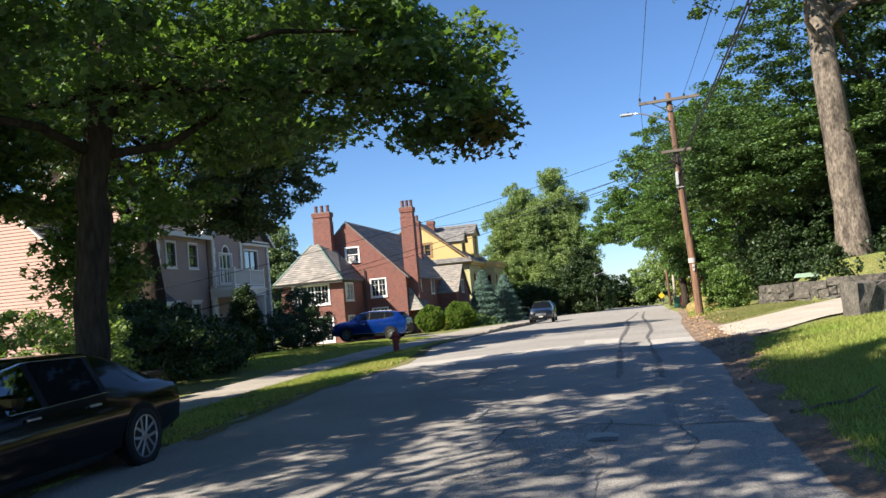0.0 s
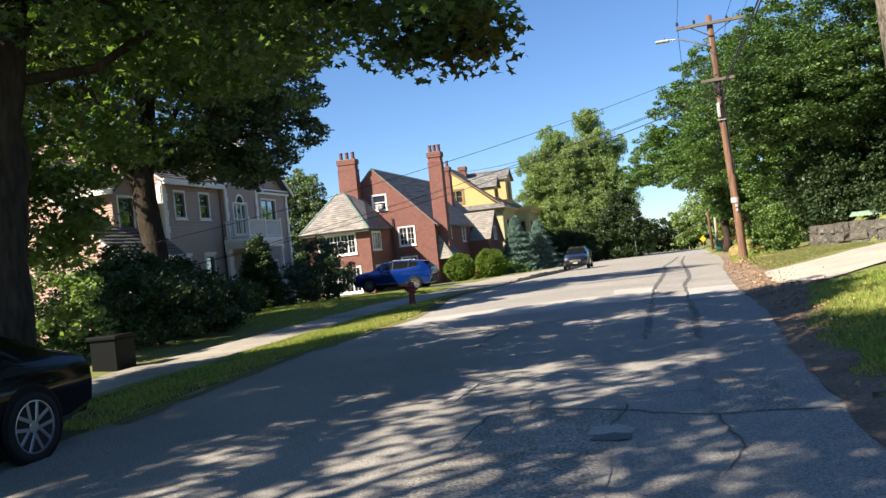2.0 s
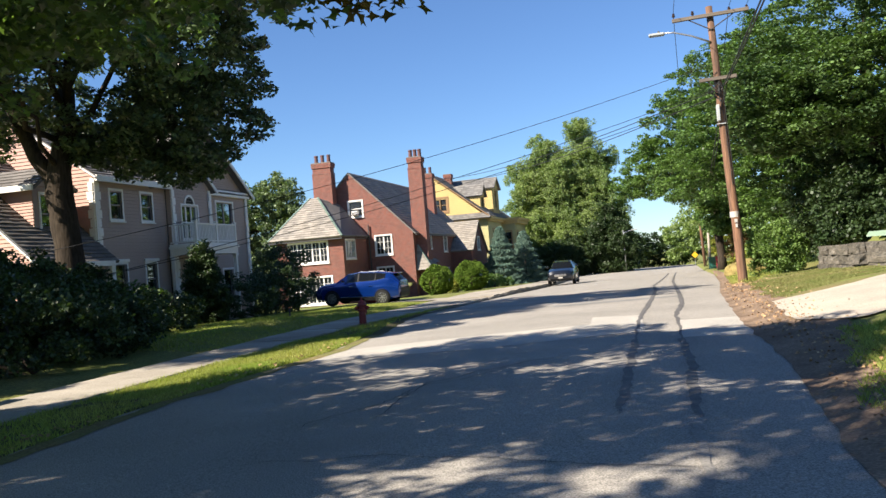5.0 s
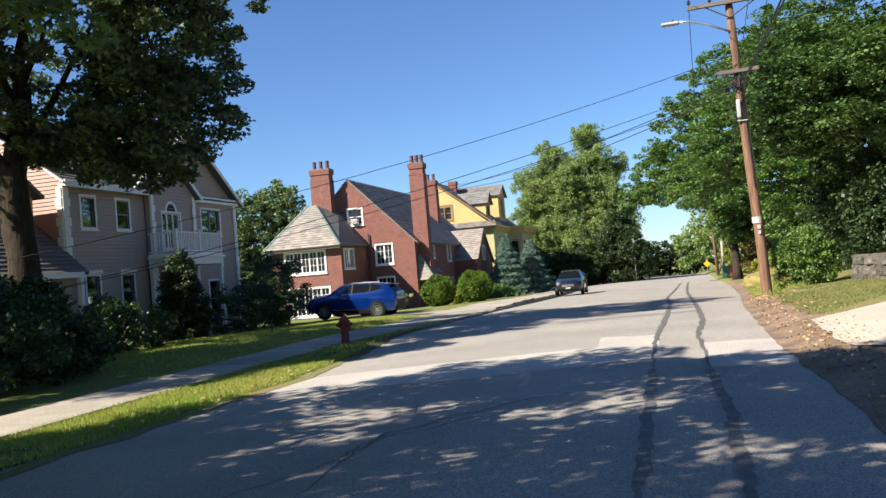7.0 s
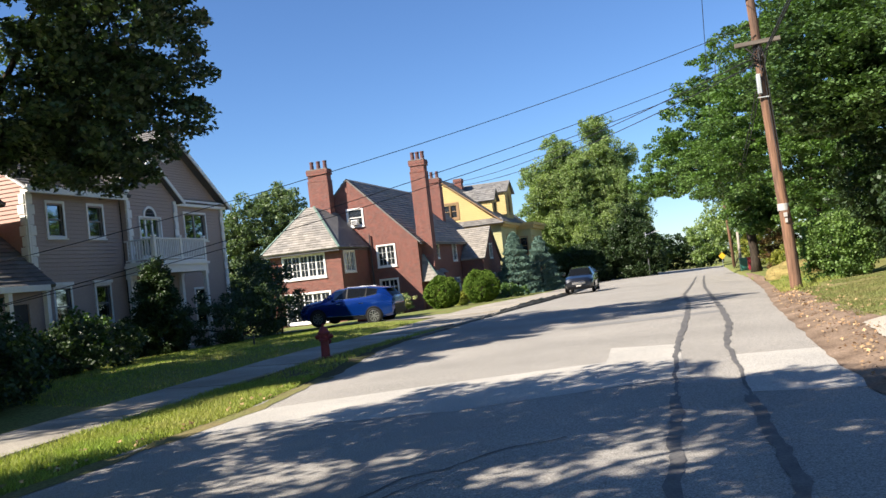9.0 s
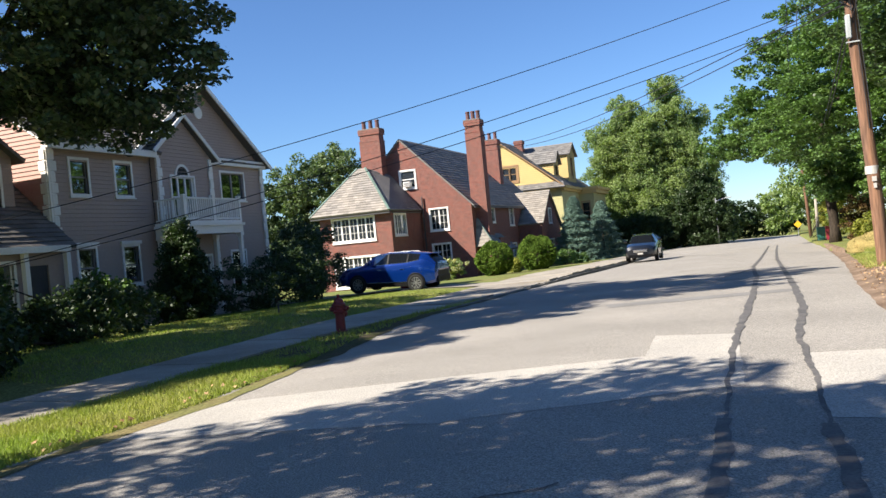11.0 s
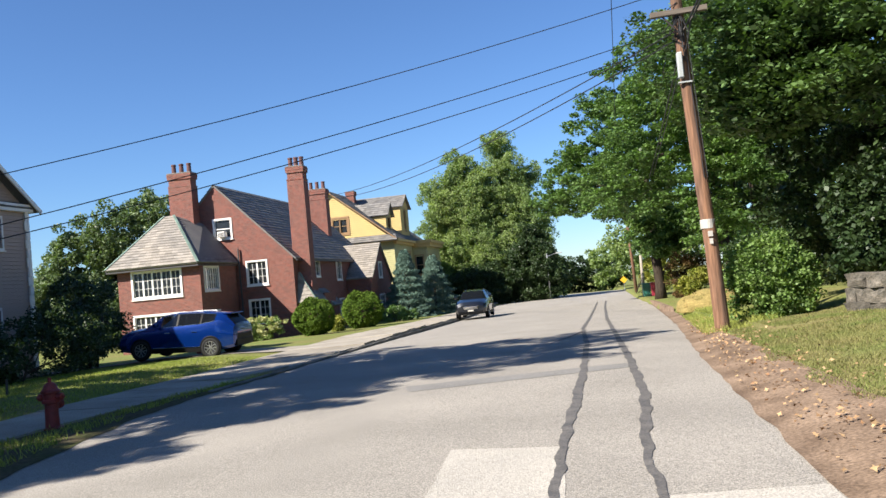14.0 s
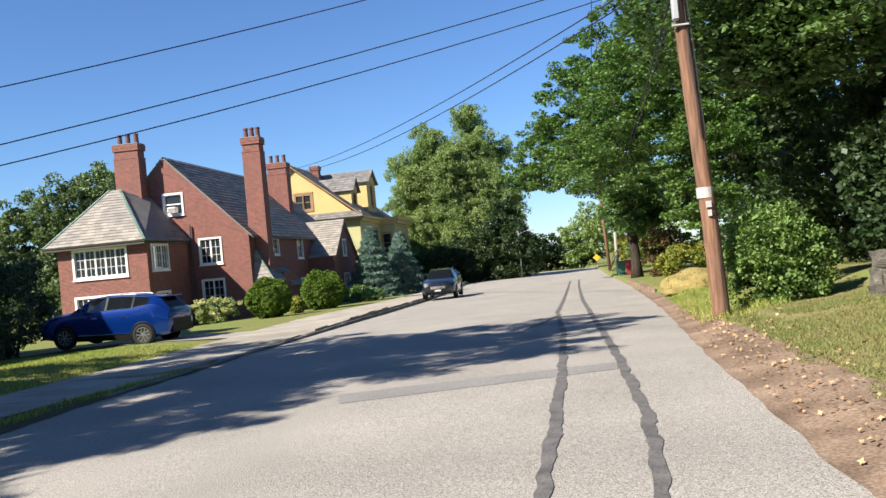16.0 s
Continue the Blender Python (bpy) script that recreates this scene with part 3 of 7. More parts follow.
seam("road_crack", [(-1.49, 8.68), (-1.42, 9.3), (-1.37, 9.71), (-1.02, 9.93), (-0.17, 9.62), (0.53, 9.36), (1.5, 9.4)], 0.026, M["crack"], CRACK, seed=4, jag=0.05)
seam("road_crack", [(-1.97, 10.45), (-1.0, 10.4), (-0.19, 10.35), (0.55, 10.4)], 0.016, M["crack"], CRACK, seed=5, jag=0.03)
seam("road_crack", [(-3.42, 14.0), (-2.95, 15.2), (-2.66, 16.4), (-1.9, 17.6)], 0.018, M["crack"], CRACK, seed=8, jag=0.08)
seam("road_crack", [(-3.4, 12.6), (-2.2, 12.9), (-1.0, 12.7), (0.1, 12.4), (0.6, 12.3)], 0.014, M["crack"], CRACK, seed=9, jag=0.06)
seam("road_crack", [(-0.19, 10.02), (-0.17, 9.62), (-0.24, 8.9)], 0.02, M["crack"], CRACK, seed=10, jag=0.04)
seam("road_crack", [(-1.02, 9.93), (-1.05, 10.4)], 0.02, M["crack"], CRACK, seed=11, jag=0.04)
seam("road_crack", [(0.45, 7.7), (0.7, 8.3), (0.62, 8.9), (0.55, 9.35)], 0.018, M["crack"], CRACK, seed=12, jag=0.05)
flat_patch("asphalt_patch", [(-1.45, 8.72), (-1.36, 9.68), (-1.02, 9.9), (-0.2, 9.62), (-0.2, 7.2), (-1.55, 7.2)], M["asphalt_coarse"], "coarse ravelled asphalt patch", 0.005)
flat_patch("asphalt_patch", [(0.6, 9.4), (0.62, 11.3), (1.15, 11.4), (1.2, 9.42)], M["asphalt_coarse"], "coarse ravelled asphalt patch", 0.005)
flat_patch("pothole_fill", [(-0.42, 8.82), (-0.4, 9.1), (-0.18, 9.16), (-0.06, 9.0), (-0.08, 8.82)], M["asphalt_light"], "pale worn pothole fill", 0.01)
flat_patch("pothole", [(-0.4, 8.66), (-0.34, 8.8), (-0.2, 8.86), (-0.08, 8.78), (-0.1, 8.64), (-0.26, 8.6)], M["tar"], "dark round pothole in the asphalt", 0.012)
flat_patch("pothole_fill", [(-2.02, 10.45), (-1.97, 11.55), (-1.86, 11.55), (-1.9, 10.45)], M["asphalt_light"], "pale scar in the asphalt", 0.01)


def pavement():
    """Concrete slabs laid end to end, with open joints and a little settling."""
    p = thing("pavement", label="weathered concrete pavement of large square slabs", category="pavement", kind="structure")
    rng = np.random.default_rng(27)
    y = -20.0
    while y < 110:
        n = 1.52 if y < 70 else 6.0
        a, b = y + 0.009, y + n - 0.009
        tilt = rng.normal(0, 0.006, 2)
        bm = bmesh.new()
        rows = []
        for q in (a, (a + b) / 2, b):
            r = pave_right(q)
            rows.append([bm.verts.new((x, q, float(ground_z(min(x, left_edge(q) - 0.22), q)) + 0.042 + tilt[0] * (q - y) / n + tilt[1] * k)) for k, x in enumerate((-9.9, -9.2 + (r + 8.3) * 0.4, -8.75 + (r + 8.3) * 0.7, r))])
        for u, v in zip(rows, rows[1:]):
            for k in range(3):
                bm.faces.new((u[k], u[k + 1], v[k + 1], v[k]))
        ex = bmesh.ops.extrude_face_region(bm, geom=bm.faces[:])
        for v in ex["geom"]:
            if isinstance(v, bmesh.types.BMVert):
                v.co.z -= 0.12
        bmesh.ops.recalc_face_normals(bm, faces=bm.faces)
        part("slab", bm, M["concrete"], p)
        y += n


pavement()


def kerb():
    k = thing("kerb", label="low worn granite kerb", category="kerb", kind="structure")
    y = 33.0
    base = None
    while y < 105:
        n = 2.2
        bm = boxes((-7.08, -6.96, 0.01, n - 0.012, -0.2, 0.055), bevel=0.02)
        if base is None:
            base = part("kerb_stone", bm, M["granite"], k)
            o = base
        else:
            bm.free()
            o = share(base, k, Matrix())
        dz = float(pr(y + n) - pr(y))
        o.matrix_basis = Matrix.Translation((left_edge(y) + 7.0, y, float(pr(y) - 0.1 * verge_dip(y)))) @ Matrix.Rotation(math.atan2(dz, n), 4, "X") @ Matrix.Rotation(-math.atan2(float(left_edge(y + n) - left_edge(y)), n), 4, "Z")
        y += n


kerb()


# ---- parts of houses ----
def frame_of(o, u, n):
    """Local (along, outward, up) to world."""
    u, n = Vector(u), Vector(n)
    return Matrix(((u.x, n.x, 0, o[0]), (u.y, n.y, 0, o[1]), (u.z, n.z, 1, o[2]), (0, 0, 0, 1)))


def wall(parent, name, o, u, n, width, height, material, openings=(), clips=(), thick=0.25, lap=0.0, label="", pieces=False):
    """A wall with openings through it; clapboards lie on it where lap is set, each a piece of its own where pieces is set. clips: (along, up, normal along, normal up) cuts away the outer side."""
    bm = bmesh.new()
    us = sorted({0.0, width, *[v for q in openings for v in q[:2]]})
    zs = sorted({0.0, height, *[v for q in openings for v in q[2:]]})
    for a, b in zip(us, us[1:]):
        for c, d in zip(zs, zs[1:]):
            if not any(q[0] - 1e-6 <= a and b <= q[1] + 1e-6 and q[2] - 1e-6 <= c and d <= q[3] + 1e-6 for q in openings):
                box(bm, a + (0.006 if a == 0 else 0), b - (0.006 if b == width else 0), -thick, 0, c, d)
    bmesh.ops.remove_doubles(bm, verts=bm.verts, dist=0.001)
    F = frame_of(o, u, n)

    def cut(b):
        for ca, cu, na, nu in clips:
            bmesh.ops.bisect_plane(b, geom=b.verts[:] + b.edges[:] + b.faces[:], plane_co=(ca, 0, cu), plane_no=(na, 0, nu), clear_outer=True)
        b.transform(F)
        return b
    ob = part(name, cut(bm), material, parent, label)
    joined = bmesh.new()
    z = 0.0
    while lap and z < height:
        top = min(z + lap, height)
        mid = (z + top) / 2
        a = 0.0
        for c, d in sorted((q[0], q[1]) for q in openings if q[2] < mid < q[3]) + [(width, width)]:
            if c > a + 1e-4:
                b = bmesh.new() if pieces else joined
                v = [b.verts.new(p) for p in ((a, 0.034, z), (c, 0.034, z), (c, 0.004, top), (a, 0.004, top), (a, 0.002, z), (c, 0.002, z))]
                b.faces.new((v[0], v[1], v[2], v[3]))
                b.faces.new((v[4], v[5], v[1], v[0]))
                b.faces.new((v[0], v[3], v[4]))
                b.faces.new((v[1], v[5], v[2]))
                if pieces:
                    cut(b)
                    if len(b.faces):
                        part("clapboard", b, material, ob)
                    else:
                        b.free()
            a = max(a, d)
        z += lap
    if lap and not pieces:
        tagged(part("cladding", cut(joined), material, ob), kind="stuff")
    else:
        joined.free()
    return ob


def window(parent, o, u, n, w, h, cols=1, rows=2, sashes=1, trim=0.1, name="window", fmat="trim", head=0.0, blind=False, label="", smat=None):
    """A framed window; o is its lower corner on the wall's face. Each sash holds a pane behind its glazing bars."""
    F = frame_of(o, u, n)
    bm = bmesh.new()
    us, zs = (-trim, 0, w, w + trim), (-trim, 0, h, h + trim)
    for i in range(3):
        for k in range(3):
            if (i, k) != (1, 1):
                box(bm, us[i], us[i + 1], -0.05, 0.05, zs[k], zs[k + 1])
    bmesh.ops.remove_doubles(bm, verts=bm.verts, dist=0.001)
    bm.transform(F)
    f = part(name, bm, M[fmat], parent, label)
    bm = boxes((-trim - 0.04, w + trim + 0.04, 0.0, 0.09, -trim - 0.05, -trim))
    bm.transform(F)
    part("window_sill", bm, M[fmat], f)
    if head:
        bm = boxes((-trim - 0.05, w + trim + 0.05, 0.0, 0.1, h + trim, h + trim + head))
        bm.transform(F)
        part("window_head", bm, M[fmat], f)
    sw = w / sashes
    for s in range(sashes):
        a = s * sw
        g = boxes((a + 0.03, a + sw - 0.03, -0.075, -0.067, 0.03, h - 0.03))
        g.transform(F)
        part("pane", g, M["glass"], f)
        b = bmesh.new()
        t = 0.045
        box(b, a, a + t, -0.085, -0.035, 0, h)
        box(b, a + sw - t, a + sw, -0.085, -0.035, 0, h)
        box(b, a, a + sw, -0.085, -0.036, 0, t)
        box(b, a, a + sw, -0.085, -0.036, h - t, h)
        for k in range(1, cols):
            x = a + sw * k / cols
            box(b, x - 0.01, x + 0.01, -0.085, -0.04, t, h - t)
        for k in range(1, rows):
            z = h * k / rows
            e = 0.01 if cols > 1 else 0.028
            box(b, a + t, a + sw - t, -0.086, -0.041, z - e, z + e)
        b.transform(F)
        part("sash", b, M[smat or fmat], f)
    if blind:
        c = boxes((0.05, w - 0.05, -0.16, -0.15, h * blind, h - 0.02))
        c.transform(F)
        part("blind", c, M["curtain"], f)
    return f


def roof_plane(parent, e0, e1, r1, r0, material, course=0.28, piece=0.35, thick=0.1, name="roof", seed=0, label=""):
    """A sloping sheet from the eave e0-e1 to the ridge r0-r1, with overlapping slates in courses."""
    rnd = random.Random(seed + 11)
    e0, e1, r1, r0 = map(Vector, (e0, e1, r1, r0))
    nrm = (e1 - e0).cross(r0 - e0)
    if nrm.length < 1e-6:
        nrm = (e1 - e0).cross(r1 - e0)
    nrm.normalize()
    if nrm.z < 0:
        nrm = -nrm
    bm = bmesh.new()
    pts = [e0, e1, r1, r0] if (r1 - r0).length > 0.05 else [e0, e1, r1]
    slab(bm, [p - nrm * thick for p in pts], nrm, thick)
    run = ((r0 + r1) / 2 - (e0 + e1) / 2).length
    k = max(1, int(run / course))
    for i in range(k):
        a, b = i / k, (i + 1.12) / k
        la, ra = e0.lerp(r0, a), e1.lerp(r1, a)
        lb, rb = e0.lerp(r0, min(b, 1)), e1.lerp(r1, min(b, 1))
        m = max(1, int((ra - la).length / piece))
        us = sorted({0.0, 1.0, *[min(1, max(0, (j + (0.5 if i % 2 else 0) + rnd.uniform(-0.12, 0.12)) / m)) for j in range(m + 1)]})
        for u, v in zip(us, us[1:]):
            if v - u < 0.15 / m:
                continue
            up = 0.04 + rnd.uniform(-0.008, 0.01)
            q = [la.lerp(ra, u + 0.004 / m) + nrm * up, la.lerp(ra, v - 0.004 / m) + nrm * up, lb.lerp(rb, v) + nrm * 0.004, lb.lerp(rb, u) + nrm * 0.004]
            w = [bm.verts.new(p) for p in q]
            w2 = [bm.verts.new(p) for p in (q[0] - nrm * (up - 0.002), q[1] - nrm * (up - 0.002))]
            bm.faces.new(w)
            bm.faces.new((w2[0], w2[1], w[1], w[0]))
    return part(name, bm, material, parent, label)


def board(parent, a, b, w, h, material, name="trim", up=(0, 0, 1)):
    """A straight board from a to b."""
    a, b = Vector(a), Vector(b)
    d = b - a
    bm = boxes((0, d.length, -w / 2, w / 2, -h / 2, h / 2), bevel=0.008)
    x = d.normalized()
    y = Vector(up).cross(x).normalized()
    z = x.cross(y)
    bm.transform(Matrix.Translation(a) @ Matrix((x, y, z)).transposed().to_4x4())
    return part(name, bm, material, parent)


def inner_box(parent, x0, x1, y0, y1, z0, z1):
    """A solid block whose dark colour stands in for the unlit rooms behind the panes."""
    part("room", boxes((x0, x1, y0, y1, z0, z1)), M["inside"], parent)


def chimney(parent, x0, x1, y0, y1, z0, z1, pots=3, along="x", shoulder=None):
    bm = boxes((x0, x1, y0, y1, z0, z1 - 0.9), (x0 + 0.04, x1 - 0.04, y0 + 0.04, y1 - 0.04, z1 - 0.9, z1 - 0.45), (x0 - 0.03, x1 + 0.03, y0 - 0.03, y1 + 0.03, z1 - 0.45, z1 - 0.28), (x0 - 0.045, x1 + 0.045, y0 - 0.045, y1 + 0.045, z1 - 0.28, z1 - 0.08))
    box(bm, x0 - 0.02, x1 + 0.02, y0 - 0.02, y1 + 0.02, z1 - 0.95, z1 - 0.88)
    if shoulder:
        dx, dy, zs = shoulder
        box(bm, x0 - dx, x1 + dx, y0 - dy, y1 + dy, z0, zs)
        a = [bm.verts.new(p) for p in ((x0 - dx, y0 - dy, zs), (x1 + dx, y0 - dy, zs), (x1 + dx, y1 + dy, zs), (x0 - dx, y1 + dy, zs))]
        b = [bm.verts.new(p) for p in ((x0, y0, zs + 0.9), (x1, y0, zs + 0.9), (x1, y1, zs + 0.9), (x0, y1, zs + 0.9))]
        for k in range(4):
            bm.faces.new((a[k], a[(k + 1) % 4], b[(k + 1) % 4], b[k]))
    c = part("chimney", bm, M["brick"], parent, "tall red brick chimney with clay pots")
    part("chimney_cap", boxes((x0 - 0.03, x1 + 0.03, y0 - 0.03, y1 + 0.03, z1 - 0.08, z1), bevel=0.02), M["cap"], c)
    for k in range(pots):
        s = (k + 0.5) / pots
        px, py = (x0 + (x1 - x0) * s, (y0 + y1) / 2) if along == "x" else ((x0 + x1) / 2, y0 + (y1 - y0) * s)
        b = bmesh.new()
        tube(b, [(px, py, z1 - 0.02), (px, py, z1 + 0.1), (px, py, z1 + 0.5), (px, py, z1 + 0.52), (px, py, z1 + 0.62)], [0.17, 0.155, 0.14, 0.165, 0.16], 12)
        part("chimney_pot", b, M["clay"], c, smooth=False)
    return c


# ---- brick house ----
def brick_house():
    h = thing("brick_house", (0, 0, 0), label="large red brick house with slate roofs and tall chimneys", category="house")
    zb = -2.95
    fx0, fx1, fy = -27.6, -17.6, 68.67
    ax, az, ez = -22.65, 7.75, 2.7
    U, N = (1, 0, 0), (0, -1, 0)
    sl = (az - ez) / (fx1 - ax)
    n2 = Vector((sl, 1)).normalized()

    def op(x0, x1, z0, z1):
        return (x0 - fx0, x1 - fx0, z0 - zb, z1 - zb)
    wall(h, "wall", (fx0, fy, zb), U, N, fx1 - fx0, az - zb, M["brick"],
         [op(-22.8, -21.68, 4.22, 5.4), op(-20.74, -19.45, 0.98, 2.45), op(-20.74, -19.45, -1.5, -0.08)],
         [(ax - fx0, az - zb - 0.02, n2.x, n2.y), (ax - fx0, az - zb - 0.02, -n2.x, n2.y)], thick=0.3)
    window(h, (-22.8, fy, 4.22), U, N, 1.12, 1.18, 1, 2, 1, 0.11)
    window(h, (-20.74, fy, 0.98), U, N, 1.29, 1.47, 2, 3, 2, 0.1)
    ac = part("air_conditioner", boxes((-22.5, -21.98, fy - 0.34, fy + 0.1, 4.25, 4.62), bevel=0.02), M["trim"], h, "white window air conditioner")
    for k in range(6):
        part("louvre", boxes((-22.46, -22.02, fy - 0.352, fy - 0.341, 4.3 + 0.048 * k, 4.32 + 0.048 * k)), M["dark_trim"], ac)
    window(h, (-20.74, fy, -1.5), U, N, 1.29, 1.42, 2, 3, 2, 0.1)
    # the wall towards the street
    y1 = 88.5
    Ur, Nr = (0, 1, 0), (1, 0, 0)
    rows = [(73.0, 74.1, 1.25, 2.3), (78.4, 79.6, 0.95, 2.35), (84.0, 85.2, -0.4, 0.95), (75.5, 76.7, -1.9, -0.6), (78.6, 79.7, -1.9, -0.6)]
    wall(h, "wall", (fx1, fy, zb), Ur, Nr, y1 - fy, ez - zb - 0.05, M["brick"], [(a - fy, b - fy, c - zb, d - zb) for a, b, c, d in rows], thick=0.3)
    for a, b, c, d in rows:
        window(h, (fx1, a, c), Ur, Nr, b - a, d - c, 2, 3, 1, 0.09)
    wall(h, "wall", (fx1, y1, zb), (-1, 0, 0), (0, 1, 0), fx1 - fx0, az - zb, M["brick"], (), [(fx1 - ax, az - zb, n2.x, n2.y), (fx1 - ax, az - zb, -n2.x, n2.y)], thick=0.3)
    wall(h, "wall", (fx0, y1, zb), (0, -1, 0), (-1, 0, 0), y1 - fy, ez - zb, M["brick"], thick=0.3)
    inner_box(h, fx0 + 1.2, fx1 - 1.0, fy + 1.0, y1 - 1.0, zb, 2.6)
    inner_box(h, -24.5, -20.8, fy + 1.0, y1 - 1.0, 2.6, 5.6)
    ov = 0.25
    roof_plane(h, (fx1 + ov, fy - 0.06, ez - ov * sl), (fx1 + ov, y1 + 0.2, ez - ov * sl), (ax, y1 + 0.2, az + 0.05), (ax, fy - 0.06, az + 0.05), M["slate"], 0.32, 0.4, seed=1)
    roof_plane(h, (fx0 - ov, fy - 0.06, ez - ov * sl), (fx0 - ov, y1 + 0.2, ez - ov * sl), (ax, y1 + 0.2, az + 0.05), (ax, fy - 0.06, az + 0.05), M["slate"], 0.32, 0.4, seed=2)
    board(h, (fx1 + ov, fy - 0.02, ez - ov * sl - 0.1), (fx1 + ov, y1, ez - ov * sl - 0.1), 0.1, 0.16, M["dark_trim"], "gutter")
    # two-storey bay
    bx0, bx1, by, bz = -26.8, -21.5, 63.3, 2.4
    bops = [(-25.8, -22.78, 0.72, 2.2), (-25.85, -22.6, -2.35, -0.45)]
    wall(h, "wall", (bx0, by, zb), U, N, bx1 - bx0, bz - zb, M["brick"], [(a - bx0, b - bx0, c - zb, d - zb) for a, b, c, d in bops], thick=0.3)
    window(h, (-25.8, by, 0.72), U, N, 3.02, 1.48, 2, 3, 5, 0.12)
    window(h, (-25.85, by, -2.35), U, N, 3.25, 1.9, 2, 4, 5, 0.12)
    wall(h, "wall", (bx1, by, zb), Ur, Nr, fy - by, bz - zb, M["brick"], [(0.55, 2.45, 0.85 - zb, 2.2 - zb), (0.8, 2.3, -1.9 - zb, -0.5 - zb)], thick=0.3)
    window(h, (bx1, by + 0.55, 0.85), Ur, Nr, 1.9, 1.35, 2, 3, 3, 0.1)
    window(h, (bx1, by + 0.8, -1.9), Ur, Nr, 1.5, 1.4, 2, 3, 2, 0.1)
    wall(h, "wall", (bx0, fy, zb), (0, -1, 0), (-1, 0, 0), fy - by, bz - zb, M["brick"], thick=0.3)
    inner_box(h, bx0 + 0.6, bx1 - 0.9, by + 0.9, fy - 0.1, zb, 2.3)
    L, R_, Fy, ze = bx0 - 0.5, bx1 + 0.15, by - 0.5, bz + 0.1
    A, B = (-25.35, 66.9, 5.85), (-24.7, 66.9, 5.85)
    # the front slope is paler and tanner than the two side slopes
    roof_plane(h, (L, Fy, ze), (R_, Fy, ze), B, A, M["slate_tan"], 0.27, 0.42, seed=3)
    roof_plane(h, (R_, Fy, ze), (R_, fy, ze), (-23.6, fy, 5.3), B, M["slate"], 0.27, 0.42, seed=4)
    roof_plane(h, (L, fy, ze), (L, Fy, ze), A, (-25.35, fy, 5.85), M["slate"], 0.27, 0.42, seed=5)
    part("soffit", boxes((L + 0.04, R_ - 0.02, Fy + 0.04, fy - 0.01, ze - 0.2, ze - 0.12)), M["dark_trim"], h)
    board(h, Vector((R_, Fy, ze + 0.03)), Vector(B) + Vector((0, 0, 0.03)), 0.16, 0.06, M["copper"], "hip_flashing")
    board(h, Vector((L, Fy, ze + 0.03)), Vector(A) + Vector((0, 0, 0.03)), 0.16, 0.06, M["copper"], "hip_flashing")
    # chimneys
    chimney(h, -25.35, -23.75, 67.7, 68.62, zb, 8.72)
    chimney(h, -17.9, -16.75, 69.6, 70.55, zb, 8.6, 3, "x", (0.06, 0.15, 0.6))
    chimney(h, -21.1, -19.5, 83.4, 84.4, 3.0, 8.7)
    # drain pipe and small hooded oriel by the corner
    b = bmesh.new()
    tube(b, [(-21.25, 68.55, 3.4), (-21.25, 68.55, 2.6), (-21.2, 68.55, -2.6)], 0.055, 8)
    part("downpipe", b, M["dark_trim"], h, "dark downpipe")
    part("oriel", boxes((-17.55, -16.5, 71.4, 73.9, -2.9, 0.0)), M["brick"], h)
    for ya, yb, z0, z1, sd in ((68.9, 71.0, -0.5, 1.5, 8), (72.6, 75.0, -0.9, 0.35, 10)):
        roof_plane(h, (-16.25, ya, z0), (-16.25, yb, z0), (-17.5, yb - 0.3, z1), (-17.5, ya + 0.45, z1), M["slate"], 0.24, 0.35, seed=sd, name="hood", label="small slated hood with copper edge")
        roof_plane(h, (-17.6, ya - 0.05, z0), (-16.25, ya, z0), (-17.5, ya + 0.45, z1), (-17.58, ya + 0.45, z1), M["slate_tan"], 0.24, 0.35, seed=sd + 1, name="hood")
        board(h, (-16.23, ya, z0 + 0.03), (-17.48, ya + 0.45, z1 + 0.03), 0.1, 0.05, M["copper"], "hip_flashing")
    # cross wing at the far end
    gx, gy0, gy1, gap, gaz = -15.6, 80.9, 88.2, 84.3, 3.7
    s2 = (gaz - 1.0) / (gap - gy0)
    m2 = Vector((s2, 1)).normalized()
    wall(h, "wall", (gx, gy0, zb), Ur, Nr, gy1 - gy0, gaz - zb, M["brick"], [(2.9, 3.9, 0.9 - zb, 2.1 - zb), (2.6, 4.2, -2.0 - zb, -0.6 - zb)], [(gap - gy0, gaz - zb, m2.x, m2.y), (gap - gy0, gaz - zb, -m2.x, m2.y)], thick=0.3)
    window(h, (gx, gy0 + 2.9, 0.9), Ur, Nr, 1.0, 1.2, 2, 3, 1, 0.09)
    window(h, (gx, gy0 + 2.6, -2.0), Ur, Nr, 1.6, 1.4, 2, 3, 2, 0.09)
    wall(h, "wall", (fx1, gy0, zb), U, N, gx - fx1 - 0.3, 1.0 - zb, M["brick"], thick=0.3)
    roof_plane(h, (fx1 - 1.5, gy0 - 0.15, 0.88), (gx + 0.2, gy0 - 0.15, 0.88), (gx + 0.2, gap, gaz + 0.06), (fx1 - 1.5, gap, gaz + 0.06), M["slate_tan"], 0.27, 0.4, seed=6)
    roof_plane(h, (fx1 - 1.5, gy1 + 0.15, 0.6), (gx + 0.2, gy1 + 0.15, 0.6), (gx + 0.2, gap, gaz + 0.06), (fx1 - 1.5, gap, gaz + 0.06), M["slate_tan"], 0.27, 0.4, seed=7)


# ---- grey clapboard house ----
def railing(parent, a, b, z0, z1, step=0.12):
    a, b = Vector((a[0], a[1], 0)), Vector((b[0], b[1], 0))
    n = max(1, int((b - a).length / step))
    bal = None
    r = board(parent, (a.x, a.y, z1), (b.x, b.y, z1), 0.09, 0.06, M["trim"], "handrail")
